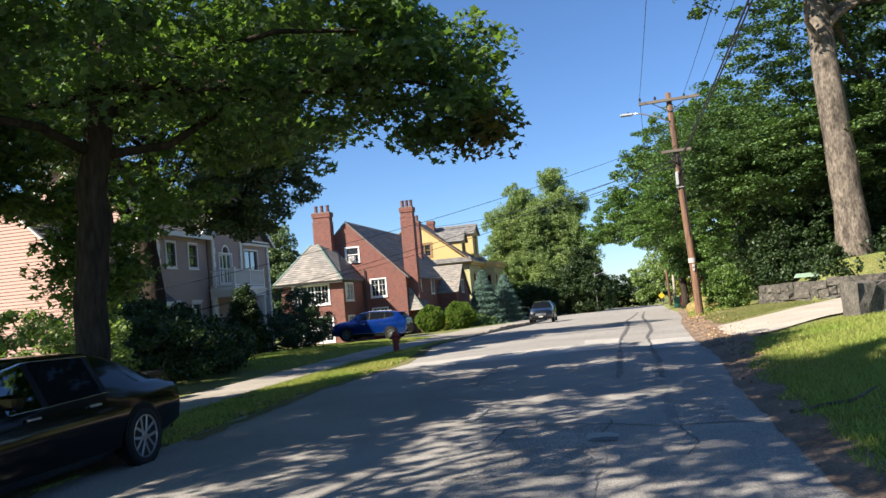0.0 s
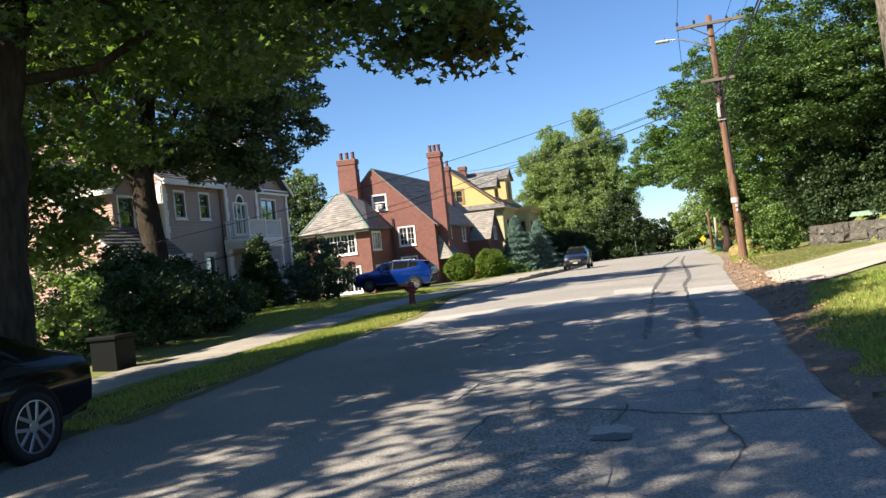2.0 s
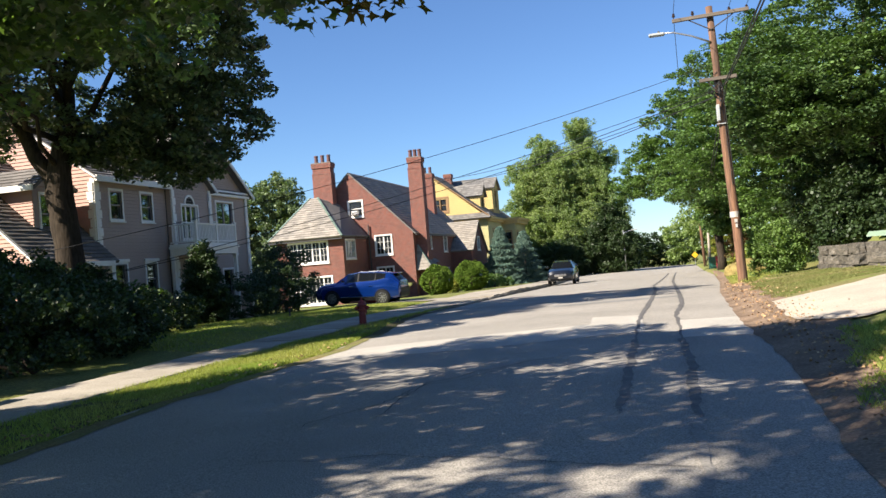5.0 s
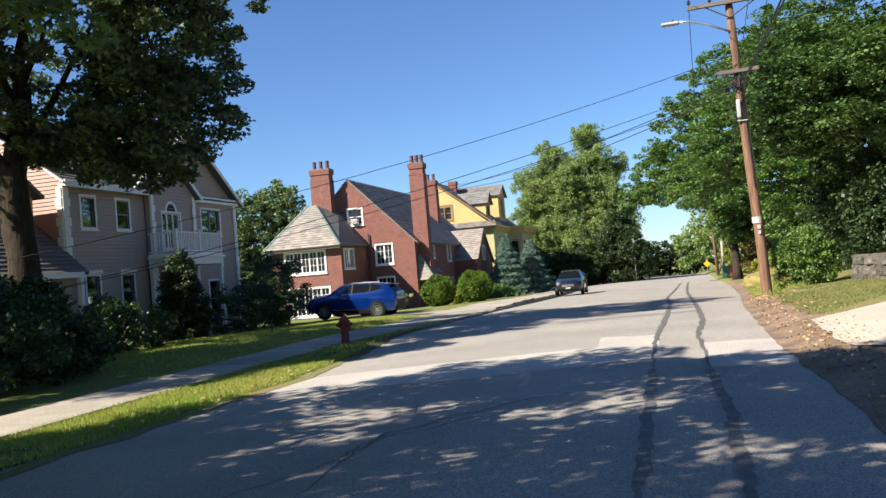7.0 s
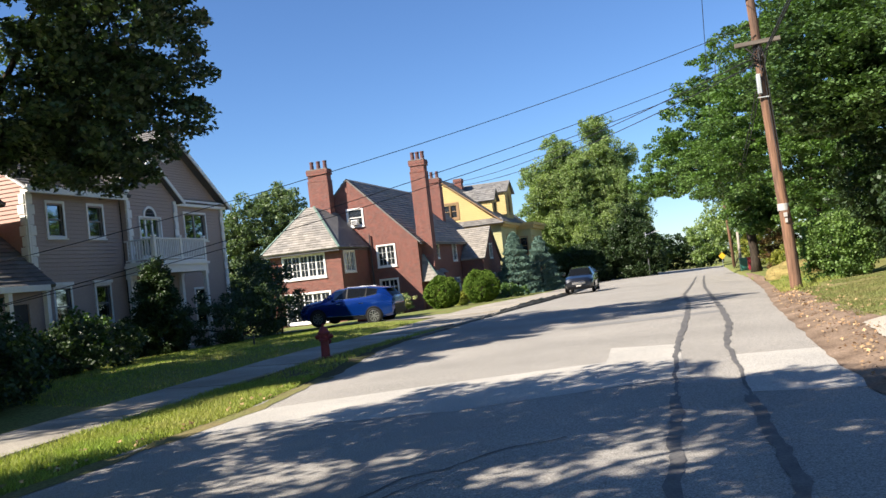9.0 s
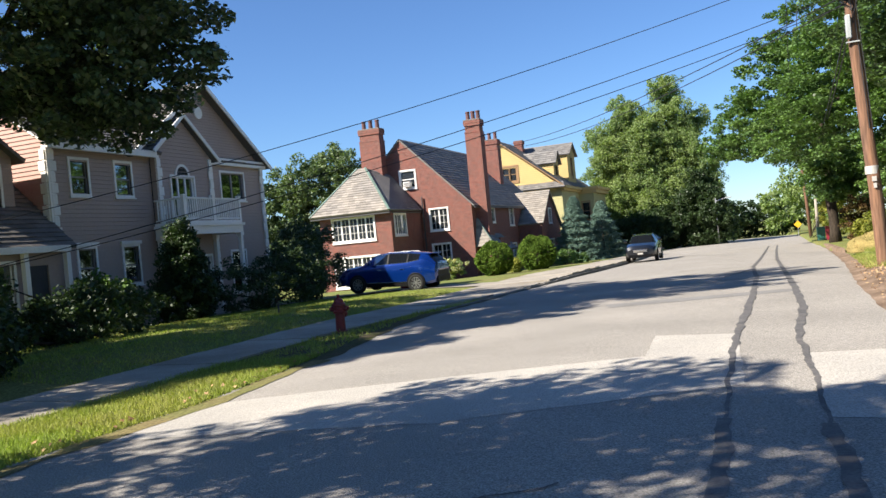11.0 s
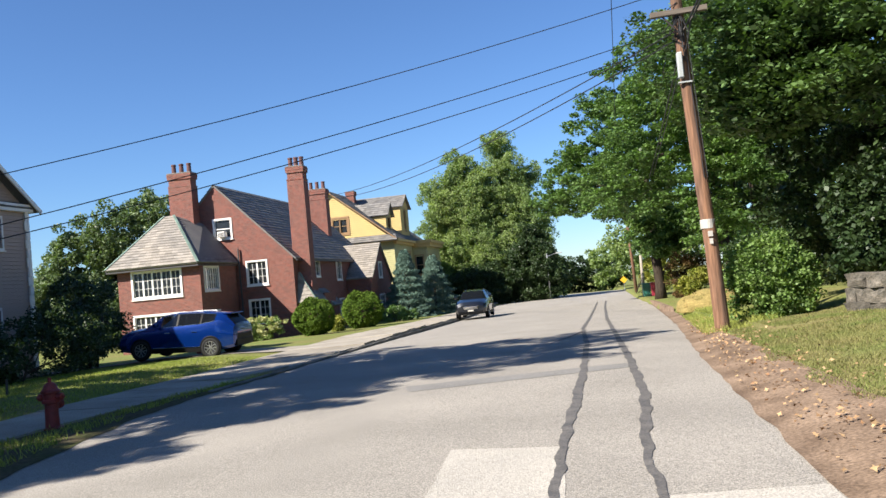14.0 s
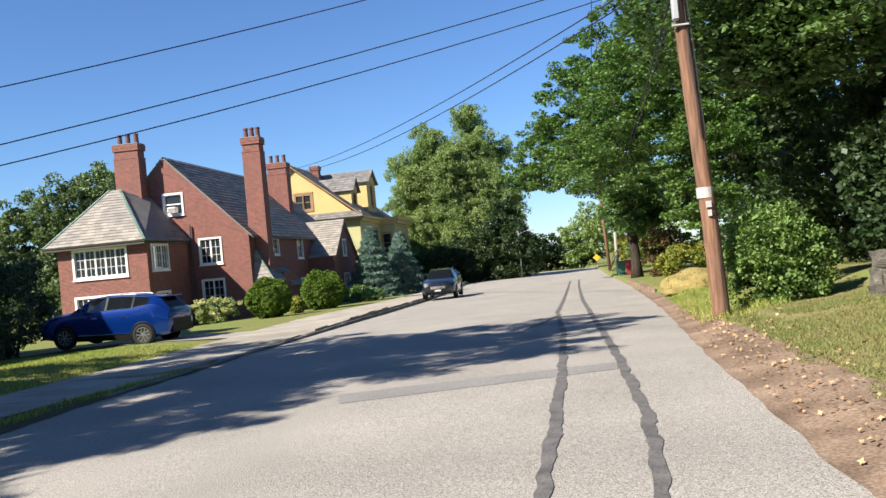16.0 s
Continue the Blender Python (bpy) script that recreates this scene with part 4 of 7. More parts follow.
    board(parent, (a.x, a.y, z0 + 0.08), (b.x, b.y, z0 + 0.08), 0.06, 0.06, M["trim"], "bottom_rail")
    for k in range(1, n):
        p = a.lerp(b, k / n)
        if bal is None:
            bal = part("baluster", boxes((-0.02, 0.02, -0.02, 0.02, z0 + 0.1, z1 - 0.03)), M["trim"], parent)
            bal.matrix_basis = Matrix.Translation(p)
        else:
            share(bal, parent, Matrix.Translation(p))


def grey_house():
    h = thing("clapboard_house", label="two-storey mauve-grey clapboard house with white trim and a porch balcony", category="house")
    X, zb = -20.43, -2.2
    U, N = (0, 1, 0), (1, 0, 0)
    y0, y1, ez = 34.05, 46.5, 4.45
    S, W = M["siding"], M["trim"]

    def front(x, a, b, top, ops, clips=(), name="wall"):
        return wall(h, name, (x, a, zb), U, N, b - a, top - zb, S, [(p - a, q - a, r - zb, s - zb) for p, q, r, s in ops], clips, 0.2, 0.145, pieces=True)
    front(X, y0, 38.9, ez, [(34.98, 35.74, 2.8, 3.95), (37.05, 37.83, 2.8, 3.95), (35.0, 35.75, -0.35, 0.95), (37.1, 37.85, -0.35, 0.95)])
    for a, b, c, d in ((34.98, 35.74, 2.8, 3.95), (37.05, 37.83, 2.8, 3.95)):
        window(h, (X, a, c), U, N, b - a, d - c, 1, 2, 1, 0.09, smat="sash_grey")
    for a, b, c, d in ((35.0, 35.75, -0.35, 0.95), (37.1, 37.85, -0.35, 0.95)):
        window(h, (X, a, c), U, N, b - a, d - c, 1, 2, 1, 0.09, head=0.12, smat="sash_grey")
    # middle part with the arched window and its small gable
    xm = X + 0.25
    sg = (5.98 - 4.55) / (42.35 - 40.5)
    k = Vector((sg, 1)).normalized()
    front(xm, 38.9, 42.35, 5.98, [(39.75, 41.1, 2.0, 3.55), (39.6, 40.5, -1.9, 0.2), (41.2, 41.8, -1.3, 0.4)], [(1.6, 5.98 - zb, k.x, k.y), (1.6, 5.98 - zb, -k.x, k.y)])
    w = window(h, (xm, 39.75, 2.0), U, N, 1.35, 1.55, 1, 2, 3, 0.08, name="arched_window")
    b = bmesh.new()
    for r0, r1, d in ((0.34, 0.44, 0.06), (0.0, 0.34, 0.03)):
        ring = []
        for i in range(13):
            t = math.pi * i / 12
            ring.append((math.cos(t), math.sin(t)))
        if r0:
            for (c0, s0), (c1, s1) in zip(ring, ring[1:]):
                vs = [b.verts.new((xm + d, 40.425 + r * c, 3.62 + r * s)) for r, c, s in ((r0, c0, s0), (r1, c0, s0), (r1, c1, s1), (r0, c1, s1))]
                vb = [b.verts.new((xm - 0.02, v.co.y, v.co.z)) for v in vs]
                b.faces.new(vs)
                for i in range(4):
                    b.faces.new((vs[i], vb[i], vb[(i + 1) % 4], vs[(i + 1) % 4]))
    bmesh.ops.recalc_face_normals(b, faces=b.faces)
    part("arch_trim", b, W, w)
    b = bmesh.new()
    b.faces.new([b.verts.new((xm + 0.03, 40.425 + 0.34 * math.cos(math.pi * i / 12), 3.62 + 0.34 * math.sin(math.pi * i / 12))) for i in range(13)])
    part("fanlight", b, M["glass"], w)
    window(h, (xm, 41.2, -1.3), U, N, 0.6, 1.7, 1, 2, 1, 0.08)
    part("door", boxes((xm - 0.12, xm - 0.06, 39.6, 40.5, -1.9, 0.2)), M["dark_trim"], h, "dark front door")
    # right part
    front(X, 42.35, y1, ez, [(43.3, 44.95, 2.78, 3.9), (43.6, 44.6, -1.2, 0.5)])
    window(h, (X, 43.3, 2.78), U, N, 1.65, 1.12, 1, 1, 2, 0.09, smat="sash_grey")
    window(h, (X, 43.6, -1.2), U, N, 1.0, 1.7, 1, 2, 1, 0.09, smat="sash_grey")
    # big gable above
    ga, gz = 42.3, 7.5
    sG = (gz - 4.5) / (46.6 - ga)
    kk = Vector((sG, 1)).normalized()
    wall(h, "gable", (X - 0.12, 38.0, 4.4), U, N, 8.6, gz - 4.4, S, (), [(ga - 38.0, gz - 4.4, kk.x, kk.y), (ga - 38.0, gz - 4.4, -kk.x, kk.y)], 0.15, 0.115)
    b = bmesh.new()
    tube(b, [(X - 0.1, 42.3, 6.35), (X - 0.05, 42.3, 6.35)], 0.26, 20)
    part("gable_vent", b, W, h, "round white gable vent")
    R = M["shingle"]
    roof_plane(h, (X + 0.3, 46.9, 4.28), (-26.0, 46.9, 4.28), (-26.0, ga, gz + 0.08), (X + 0.3, ga, gz + 0.08), R, 0.22, 0.4, seed=20)
    roof_plane(h, (X + 0.3, 37.7, 4.28), (-26.0, 37.7, 4.28), (-26.0, ga, gz + 0.08), (X + 0.3, ga, gz + 0.08), R, 0.22, 0.4, seed=21)
    board(h, (X + 0.32, 46.95, 4.2), (X + 0.32, ga, gz + 0.0), 0.06, 0.17, W, "rake_board")
    board(h, (X + 0.32, 37.9, 4.4), (X + 0.32, ga, gz + 0.0), 0.06, 0.17, W, "rake_board")
    roof_plane(h, (xm + 0.28, 42.6, 4.32), (-23.0, 42.6, 4.32), (-23.0, 40.5, 6.04), (xm + 0.28, 40.5, 6.04), R, 0.22, 0.4, seed=22)
    roof_plane(h, (xm + 0.28, 38.65, 4.5), (-23.0, 38.65, 4.5), (-23.0, 40.5, 6.04), (xm + 0.28, 40.5, 6.04), R, 0.22, 0.4, seed=23)
    board(h, (xm + 0.3, 42.65, 4.25), (xm + 0.3, 40.5, 5.98), 0.06, 0.15, W, "rake_board")
    board(h, (xm + 0.3, 38.6, 4.42), (xm + 0.3, 40.5, 5.98), 0.06, 0.15, W, "rake_board")
    # main roof, ridge along the street
    rx, rz, back = -25.2, 8.0, -30.0
    roof_plane(h, (X + 0.4, y0 - 0.3, ez - 0.05), (X + 0.4, 39.2, ez - 0.05), (rx, 39.2, rz), (rx, y0 - 0.3, rz), R, 0.22, 0.4, seed=24)
    roof_plane(h, (back - 0.4, y0 - 0.3, ez - 0.05), (back - 0.4, y1 + 0.3, ez - 0.05), (rx, y1 + 0.3, rz), (rx, y0 - 0.3, rz), R, 0.22, 0.4, seed=25)
    roof_plane(h, (X + 0.2, 42, ez - 0.1), (X + 0.2, y1 + 0.3, ez - 0.1), (rx, y1 + 0.3, rz), (rx, 42, rz), R, 0.22, 0.4, seed=26)
    board(h, (X + 0.36, y0 - 0.3, ez - 0.12), (X + 0.36, 38.9, ez - 0.12), 0.12, 0.24, W, "fascia")
    board(h, (X + 0.1, 42.3, ez - 0.1), (X + 0.1, y1 + 0.15, ez - 0.1), 0.16, 0.3, W, "fascia")
    slp = (rz - ez) / (X - rx)
    k3 = Vector((slp, 1)).normalized()
    P = M["siding_pink"]
    for yy, nn, uu, ox in ((y0, (0, -1, 0), (1, 0, 0), back), (y1, (0, 1, 0), (-1, 0, 0), X)):
        wd = X - back
        pk = (rx - back) if uu[0] > 0 else (X - rx)
        wall(h, "wall", (ox, yy, zb), uu, nn, wd, rz - zb, P, (), [(pk, rz - zb, k3.x, k3.y), (pk, rz - zb, -k3.x, k3.y)], 0.2, 0.145)
    board(h, (X + 0.42, y0 - 0.3, ez - 0.12), (rx, y0 - 0.3, rz - 0.08), 0.06, 0.24, W, "rake_board", up=(0, 1, 0))
    wall(h, "wall", (back, y1, zb), (0, -1, 0), (-1, 0, 0), y1 - y0, ez - zb, P, thick=0.2)
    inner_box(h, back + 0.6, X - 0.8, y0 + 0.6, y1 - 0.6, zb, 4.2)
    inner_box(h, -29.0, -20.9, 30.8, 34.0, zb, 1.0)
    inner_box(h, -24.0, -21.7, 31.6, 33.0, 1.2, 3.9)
    # corner boards with quoin blocks, alternately long and short
    block = None
    for yy, x, side in ((y0, X, 1), (38.9, xm, 1), (42.35, xm, -1), (y1, X, -1)):
        c = yy + side * 0.11
        board(h, (x + 0.03, c, zb + 0.2), (x + 0.03, c, ez - 0.1), 0.2, 0.08, W, "corner_board", up=(1, 0, 0))
        for k in range(17):
            if block is None:
                block = part("quoin", boxes((0, 0.05, -0.11, 0.11, 0.015, 0.345), bevel=0.012), W, h)
                q = block
            else:
                q = share(block, h, Matrix())
            wide = 1.3 if k % 2 else 1.0
            q.matrix_basis = Matrix.Translation((x + 0.055, yy + side * 0.12 * wide, zb + 0.3 + 0.36 * k)) @ Matrix.Diagonal((1, wide, 1, 1))
    board(h, (X + 0.0, y0 - 0.03, zb + 0.2), (X, y0 - 0.03, ez - 0.1), 0.09, 0.2, W, "corner_board", up=(1, 0, 0))
    for k in range(17):
        wide = 1.3 if k % 2 else 1.0
        share(block, h, Matrix.Translation((X + 0.06 - 0.12 * wide, y0 - 0.065, zb + 0.3 + 0.36 * k)) @ Matrix.Rotation(-math.pi / 2, 4, "Z") @ Matrix.Diagonal((1, wide, 1, 1)))
    # porch with balcony
    bx, ya, yb, zf = -18.8, 38.6, 42.2, 1.72
    part("balcony_floor", boxes((xm, bx, ya, yb, zf - 0.1, zf), (xm, bx + 0.08, ya - 0.08, yb + 0.08, zf - 0.2, zf - 0.1)), W, h)
    part("porch_beam", boxes((bx - 0.2, bx + 0.02, ya, yb, zf - 0.5, zf - 0.2), (xm, bx - 0.2, ya, ya + 0.18, zf - 0.5, zf - 0.2), (xm, bx - 0.2, yb - 0.18, yb, zf - 0.5, zf - 0.2)), W, h)
    for p in ((bx - 0.09, ya + 0.09), (bx - 0.09, yb - 0.09), (xm + 0.1, ya + 0.09), (xm + 0.1, yb - 0.09)):
        part("porch_post", boxes((p[0] - 0.075, p[0] + 0.075, p[1] - 0.075, p[1] + 0.075, zb, zf - 0.5), (p[0] - 0.11, p[0] + 0.11, p[1] - 0.11, p[1] + 0.11, zf - 0.62, zf - 0.5)), W, h)
    for p in ((bx - 0.06, ya + 0.06), (bx - 0.06, yb - 0.06), (bx - 0.06, (ya + yb) / 2)):
        part("rail_post", boxes((p[0] - 0.06, p[0] + 0.06, p[1] - 0.06, p[1] + 0.06, zf, zf + 0.92), (p[0] - 0.08, p[0] + 0.08, p[1] - 0.08, p[1] + 0.08, zf + 0.92, zf + 0.98)), W, h)
    railing(h, (bx - 0.06, ya + 0.06), (bx - 0.06, yb - 0.06), zf, zf + 0.85)
    railing(h, (xm + 0.02, ya + 0.06), (bx - 0.06, ya + 0.06), zf, zf + 0.85)
    railing(h, (xm + 0.02, yb - 0.06), (bx - 0.06, yb - 0.06), zf, zf + 0.85)
    part("porch_floor", boxes((xm, bx, ya, yb, zb, zb + 0.35)), M["concrete"], h)
    # low wing with a dormer
    wy0, wy1, wx, wez = 30.0, y0, -19.9, 1.05
    wrx, wrz = -25.0, 6.0
    ws = (wrz - wez) / (wx + 0.4 - wrx)
    k4 = Vector((ws, 1)).normalized()
    wback = -30.0
    wall(h, "wall", (wback, wy0, zb), (1, 0, 0), (0, -1, 0), wx - wback, wrz - zb, P, [(3.4, 4.4, 0.0 - zb, 1.4 - zb)], [(wrx - wback, wrz - zb - 0.12, k4.x, k4.y), (wrx - wback, wrz - zb - 0.12, -k4.x, k4.y)], 0.2, 0.145)
    window(h, (wback + 3.4, wy0, 0.0), (1, 0, 0), (0, -1, 0), 1.0, 1.4, 1, 2, 1, 0.09, smat="sash_grey")
    wall(h, "wall", (wx, wy0, zb), U, N, wy1 - wy0, wez - zb, S, [(0.5, 1.9, -1.2 - zb, 0.6 - zb), (2.3, 3.2, -2.0 - zb, 0.5 - zb)], (), 0.2, 0.145)
    window(h, (wx, wy0 + 0.5, -1.2), U, N, 1.4, 1.8, 2, 3, 1, 0.09)
    part("door", boxes((wx - 0.12, wx - 0.05, wy0 + 2.3, wy0 + 3.2, -2.0, 0.5)), M["dark_trim"], h, "dark side door")
    roof_plane(h, (wx + 0.4, wy0 - 0.3, wez), (wx + 0.4, wy1, wez), (wrx, wy1, wrz), (wrx, wy0 - 0.3, wrz), R, 0.22, 0.4, seed=27)
    roof_plane(h, (wback, wy0 - 0.3, wez), (wback, wy1, wez), (wrx, wy1, wrz), (wrx, wy0 - 0.3, wrz), R, 0.22, 0.4, seed=28)
    board(h, (wx + 0.42, wy0 - 0.32, wez - 0.06), (wrx, wy0 - 0.32, wrz - 0.06), 0.06, 0.24, W, "rake_board", up=(0, 1, 0))
    board(h, (wx + 0.4, wy0 - 0.3, wez - 0.08), (wx + 0.4, wy1 - 0.3, wez - 0.08), 0.1, 0.2, W, "fascia")
    for yy in (wy0 + 0.08, wy0 + 2.1, wy1 - 0.35):
        part("porch_post", boxes((wx + 0.2, wx + 0.36, yy - 0.08, yy + 0.08, zb, wez - 0.15)), W, h)
    dx, da, db, dz0, dz1 = -21.0, 31.4, 33.2, 2.1, 3.95
    wall(h, "dormer_front", (dx, da, dz0 - 0.6), U, N, db - da, dz1 - dz0 + 0.6, S, [(0.35, 1.3, 0.75, 2.15)], (), 0.12, 0.115)
    window(h, (dx, da + 0.35, dz0 + 0.15), U, N, 0.95, 1.4, 1, 2, 1, 0.09, smat="sash_grey")
    wall(h, "dormer_side", (-24.5, da, dz0 - 0.6), (1, 0, 0), (0, -1, 0), 3.5, dz1 - dz0 + 0.6, P, (), (), 0.12, 0.115)
    wall(h, "dormer_side", (dx, db, dz0 - 0.6), (-1, 0, 0), (0, 1, 0), 3.5, dz1 - dz0 + 0.6, P, (), (), 0.12, 0.115)
    mid = (da + db) / 2
    roof_plane(h, (dx + 0.3, da - 0.3, dz1 - 0.1), (-25.0, da - 0.3, dz1 - 0.1), (-25.0, mid, dz1 + 0.75), (dx + 0.3, mid, dz1 + 0.75), R, 0.22, 0.4, seed=29)
    roof_plane(h, (dx + 0.3, db + 0.3, dz1 - 0.1), (-25.0, db + 0.3, dz1 - 0.1), (-25.0, mid, dz1 + 0.75), (dx + 0.3, mid, dz1 + 0.75), R, 0.22, 0.4, seed=30)
    board(h, (dx + 0.3, da - 0.32, dz1 - 0.1), (-24.5, da - 0.32, dz1 - 0.1), 0.08, 0.22, W, "fascia")
    b = bmesh.new()
    slab(b, [(dx, da, dz1), (dx, db, dz1), (dx, mid, dz1 + 0.68)], (1, 0, 0), 0.03)
    part("dormer_gable", b, S, h)


# ---- yellow house ----
def yellow_house():
    h = thing("yellow_house", label="tall yellow clapboard house with grey slate roof, dormers and bracketed cornice", category="house")
    y0, y1, x1, x0, zb = 95.0, 111.0, -16.55, -29.2, -3.3
    ax, az, ez = -22.87, 9.8, 4.5
    U, N, Ur, Nr = (1, 0, 0), (0, -1, 0), (0, 1, 0), (1, 0, 0)
    wall(h, "wall", (x0, y0, zb), U, N, x1 - x0, ez - zb, M["siding_olive"], [(8.3, 9.3, 1.2 - zb, 3.0 - zb)], (), 0.25, 0.2)
    window(h, (x0 + 8.3, y0, 1.2), U, N, 1.0, 1.8, 1, 2, 1, 0.1, fmat="trim")
    s = (az - ez) / (x1 - ax)
    k = Vector((s, 1)).normalized()
    wall(h, "gable", (x0, y0, ez), U, N, x1 - x0, az - ez, M["siding_yellow"], [(6.75, 7.4, 5.6 - ez, 6.95 - ez), (7.5, 8.15, 5.6 - ez, 6.95 - ez)], [(ax - x0, az - ez, k.x, k.y), (ax - x0, az - ez, -k.x, k.y)], 0.25, 0.2)
    for a in (6.75, 7.5):
        window(h, (x0 + a, y0, 5.6), U, N, 0.65, 1.35, 1, 2, 1, 0.07, fmat="trim_brown")
    part("window_surround", boxes((x0 + 6.5, x0 + 6.66, y0 - 0.07, y0, 5.4, 7.2), (x0 + 8.24, x0 + 8.4, y0 - 0.07, y0, 5.4, 7.2), (x0 + 6.5, x0 + 8.4, y0 - 0.08, y0, 7.05, 7.2), (x0 + 6.5, x0 + 8.4, y0 - 0.08, y0, 5.35, 5.48)), M["trim_brown"], h)
    rows = [(97.5, 98.6, 1.2, 3.2), (101.2, 102.6, 1.2, 3.4), (106, 107.2, 1.2, 3.2), (97.5, 98.6, -1.9, 0.2), (106, 107.2, -1.9, 0.2)]
    wall(h, "wall", (x1, y0, zb), Ur, Nr, y1 - y0, ez - zb, M["siding_olive"], [(a - y0, b - y0, c - zb, d - zb) for a, b, c, d in rows], (), 0.25, 0.2)
    for a, b, c, d in rows:
        window(h, (x1, a, c), Ur, Nr, b - a, d - c, 1, 2, 1, 0.12, fmat="trim_brown")
    wall(h, "wall", (x1, y1, zb), (-1, 0, 0), (0, 1, 0), x1 - x0, ez - zb, M["siding_olive"], thick=0.25)
    wall(h, "wall", (x0, y1, zb), (0, -1, 0), (-1, 0, 0), y1 - y0, ez - zb, M["siding_olive"], thick=0.25)
    inner_box(h, x0 + 0.8, x1 - 0.8, y0 + 0.8, y1 - 0.8, zb, 4.4)
    inner_box(h, -24.5, -20.5, y0 + 0.8, y1 - 0.8, 4.4, 7.2)
    part("cornice", boxes((x0 - 0.4, x1 + 0.55, y0 - 0.45, y0 + 0.02, ez - 0.18, ez + 0.06), (x1 - 0.02, x1 + 0.55, y0 + 0.02, y1 + 0.4, ez - 0.18, ez + 0.06), (x1 - 0.02, x1 + 0.3, y0 - 0.2, y1 + 0.2, ez - 0.42, ez - 0.18)), M["siding_yellow"], h)
    o = 0.45
    roof_plane(h, (x1 + o, y0 - o, ez + 0.1), (x1 + o, y1 + o, ez + 0.1), (ax, y1 + o, az + 0.15), (ax, y0 - o, az + 0.15), M["slate"], 0.3, 0.4, seed=40)
    roof_plane(h, (x0 - o, y0 - o, ez + 0.1), (x0 - o, y1 + o, ez + 0.1), (ax, y1 + o, az + 0.15), (ax, y0 - o, az + 0.15), M["slate"], 0.3, 0.4, seed=41)
    board(h, (x1 + o, y0 - o, ez + 0.0), (ax, y0 - o, az + 0.08), 0.1, 0.3, M["trim_brown"], "rake_board", up=(0, 1, 0))
    board(h, (x0 - o, y0 - o, ez + 0.0), (ax, y0 - o, az + 0.08), 0.1, 0.3, M["trim_brown"], "rake_board", up=(0, 1, 0))
    roof_plane(h, (x0 - 0.4, y0 - 0.8, ez - 0.05), (x1 + 0.5, y0 - 0.8, ez - 0.05), (x1 + 0.2, y0 - 0.02, ez + 0.55), (x0, y0 - 0.02, ez + 0.55), M["slate"], 0.3, 0.4, seed=42, name="skirt_roof")
    for a, b, zt, xf in ((97.0, 99.4, 7.2, -17.6), (101.0, 105.0, 8.3, -16.9)):
        m = (a + b) / 2
        wall(h, "dormer_front", (xf, a, 4.9), Ur, Nr, b - a, zt - 4.9, M["siding_yellow"], [((b - a) / 2 - 0.45, (b - a) / 2 + 0.45, 0.9, zt - 5.2)], (), 0.15, 0.2)
        window(h, (xf, m - 0.45, 5.8), Ur, Nr, 0.9, zt - 6.1, 1, 2, 1, 0.1, fmat="trim_brown")
        wall(h, "dormer_side", (ax, a, 4.9), U, N, xf - ax, zt - 4.9, M["siding_yellow"], (), (), 0.15, 0.2)
        roof_plane(h, (xf + 0.35, a - 0.3, zt - 0.1), (ax, a - 0.3, zt - 0.1), (ax, m, zt + 1.3), (xf + 0.35, m, zt + 1.3), M["slate"], 0.3, 0.4, seed=43)
        roof_plane(h, (xf + 0.35, b + 0.3, zt - 0.1), (ax, b + 0.3, zt - 0.1), (ax, m, zt + 1.3), (xf + 0.35, m, zt + 1.3), M["slate"], 0.3, 0.4, seed=44)
        bm = bmesh.new()
        slab(bm, [(xf, a, zt), (xf, b, zt), (xf, m, zt + 1.2)], (1, 0, 0), 0.05)
        part("dormer_gable", bm, M["siding_yellow"], h)
    chimney(h, -22.6, -21.7, 101, 102, 8.0, 10.35, 0)
    # street porch
    part("porch_roof", boxes((x1, x1 + 2.2, 103.5, 112.5, 4.3, 4.6), (x1, x1 + 2.0, 103.7, 112.3, 3.9, 4.3)), M["siding_yellow"], h)
    wall(h, "wall", (x1 + 1.6, 103.9, zb), Ur, Nr, 8.2, 3.9 - zb, M["siding_olive"], [(1.0, 2.1, 1.0 - zb, 3.0 - zb), (4.5, 5.6, 1.0 - zb, 3.0 - zb)], (), 0.2, 0.2)
    wall(h, "wall", (x1, 103.9, zb), U, N, 1.4, 3.9 - zb, M["siding_olive"], [(0.3, 1.1, 1.0 - zb, 3.0 - zb)], (), 0.2, 0.2)
    window(h, (x1 + 0.3, 103.9, 1.0), U, N, 0.8, 2.0, 1, 2, 1, 0.1, fmat="trim_brown")
    for a in (1.0, 4.5):
        window(h, (x1 + 1.6, 103.9 + a, 1.0), Ur, Nr, 1.1, 2.0, 1, 2, 1, 0.1, fmat="trim_brown")


brick_house()
grey_house()
yellow_house()


# ---- trees and shrubs ----
LEAF = np.array([(0, -0.5, 0), (0.42, -0.22, 0.05), (0.3, 0.2, 0.06), (0, 0.5, -0.04), (-0.3, 0.2, 0.06), (-0.42, -0.22, 0.05)])
STAR = np.array([(0, -0.5, 0), (0.13, -0.2, 0.03), (0.46, -0.12, 0.05), (0.2, 0.08, 0.04), (0, 0.5, -0.04), (-0.2, 0.08, 0.04), (-0.46, -0.12, 0.05), (-0.13, -0.2, 0.03)])
DIAMOND = np.array([(0, -0.5, 0), (0.36, 0, 0.06), (0, 0.5, -0.03), (-0.36, 0, 0.06)])
SLIM = np.array([(0, -0.5, 0), (0.22, -0.1, 0.05), (0.16, 0.25, 0.04), (0, 0.5, -0.05), (-0.16, 0.25, 0.04), (-0.22, -0.1, 0.05)])


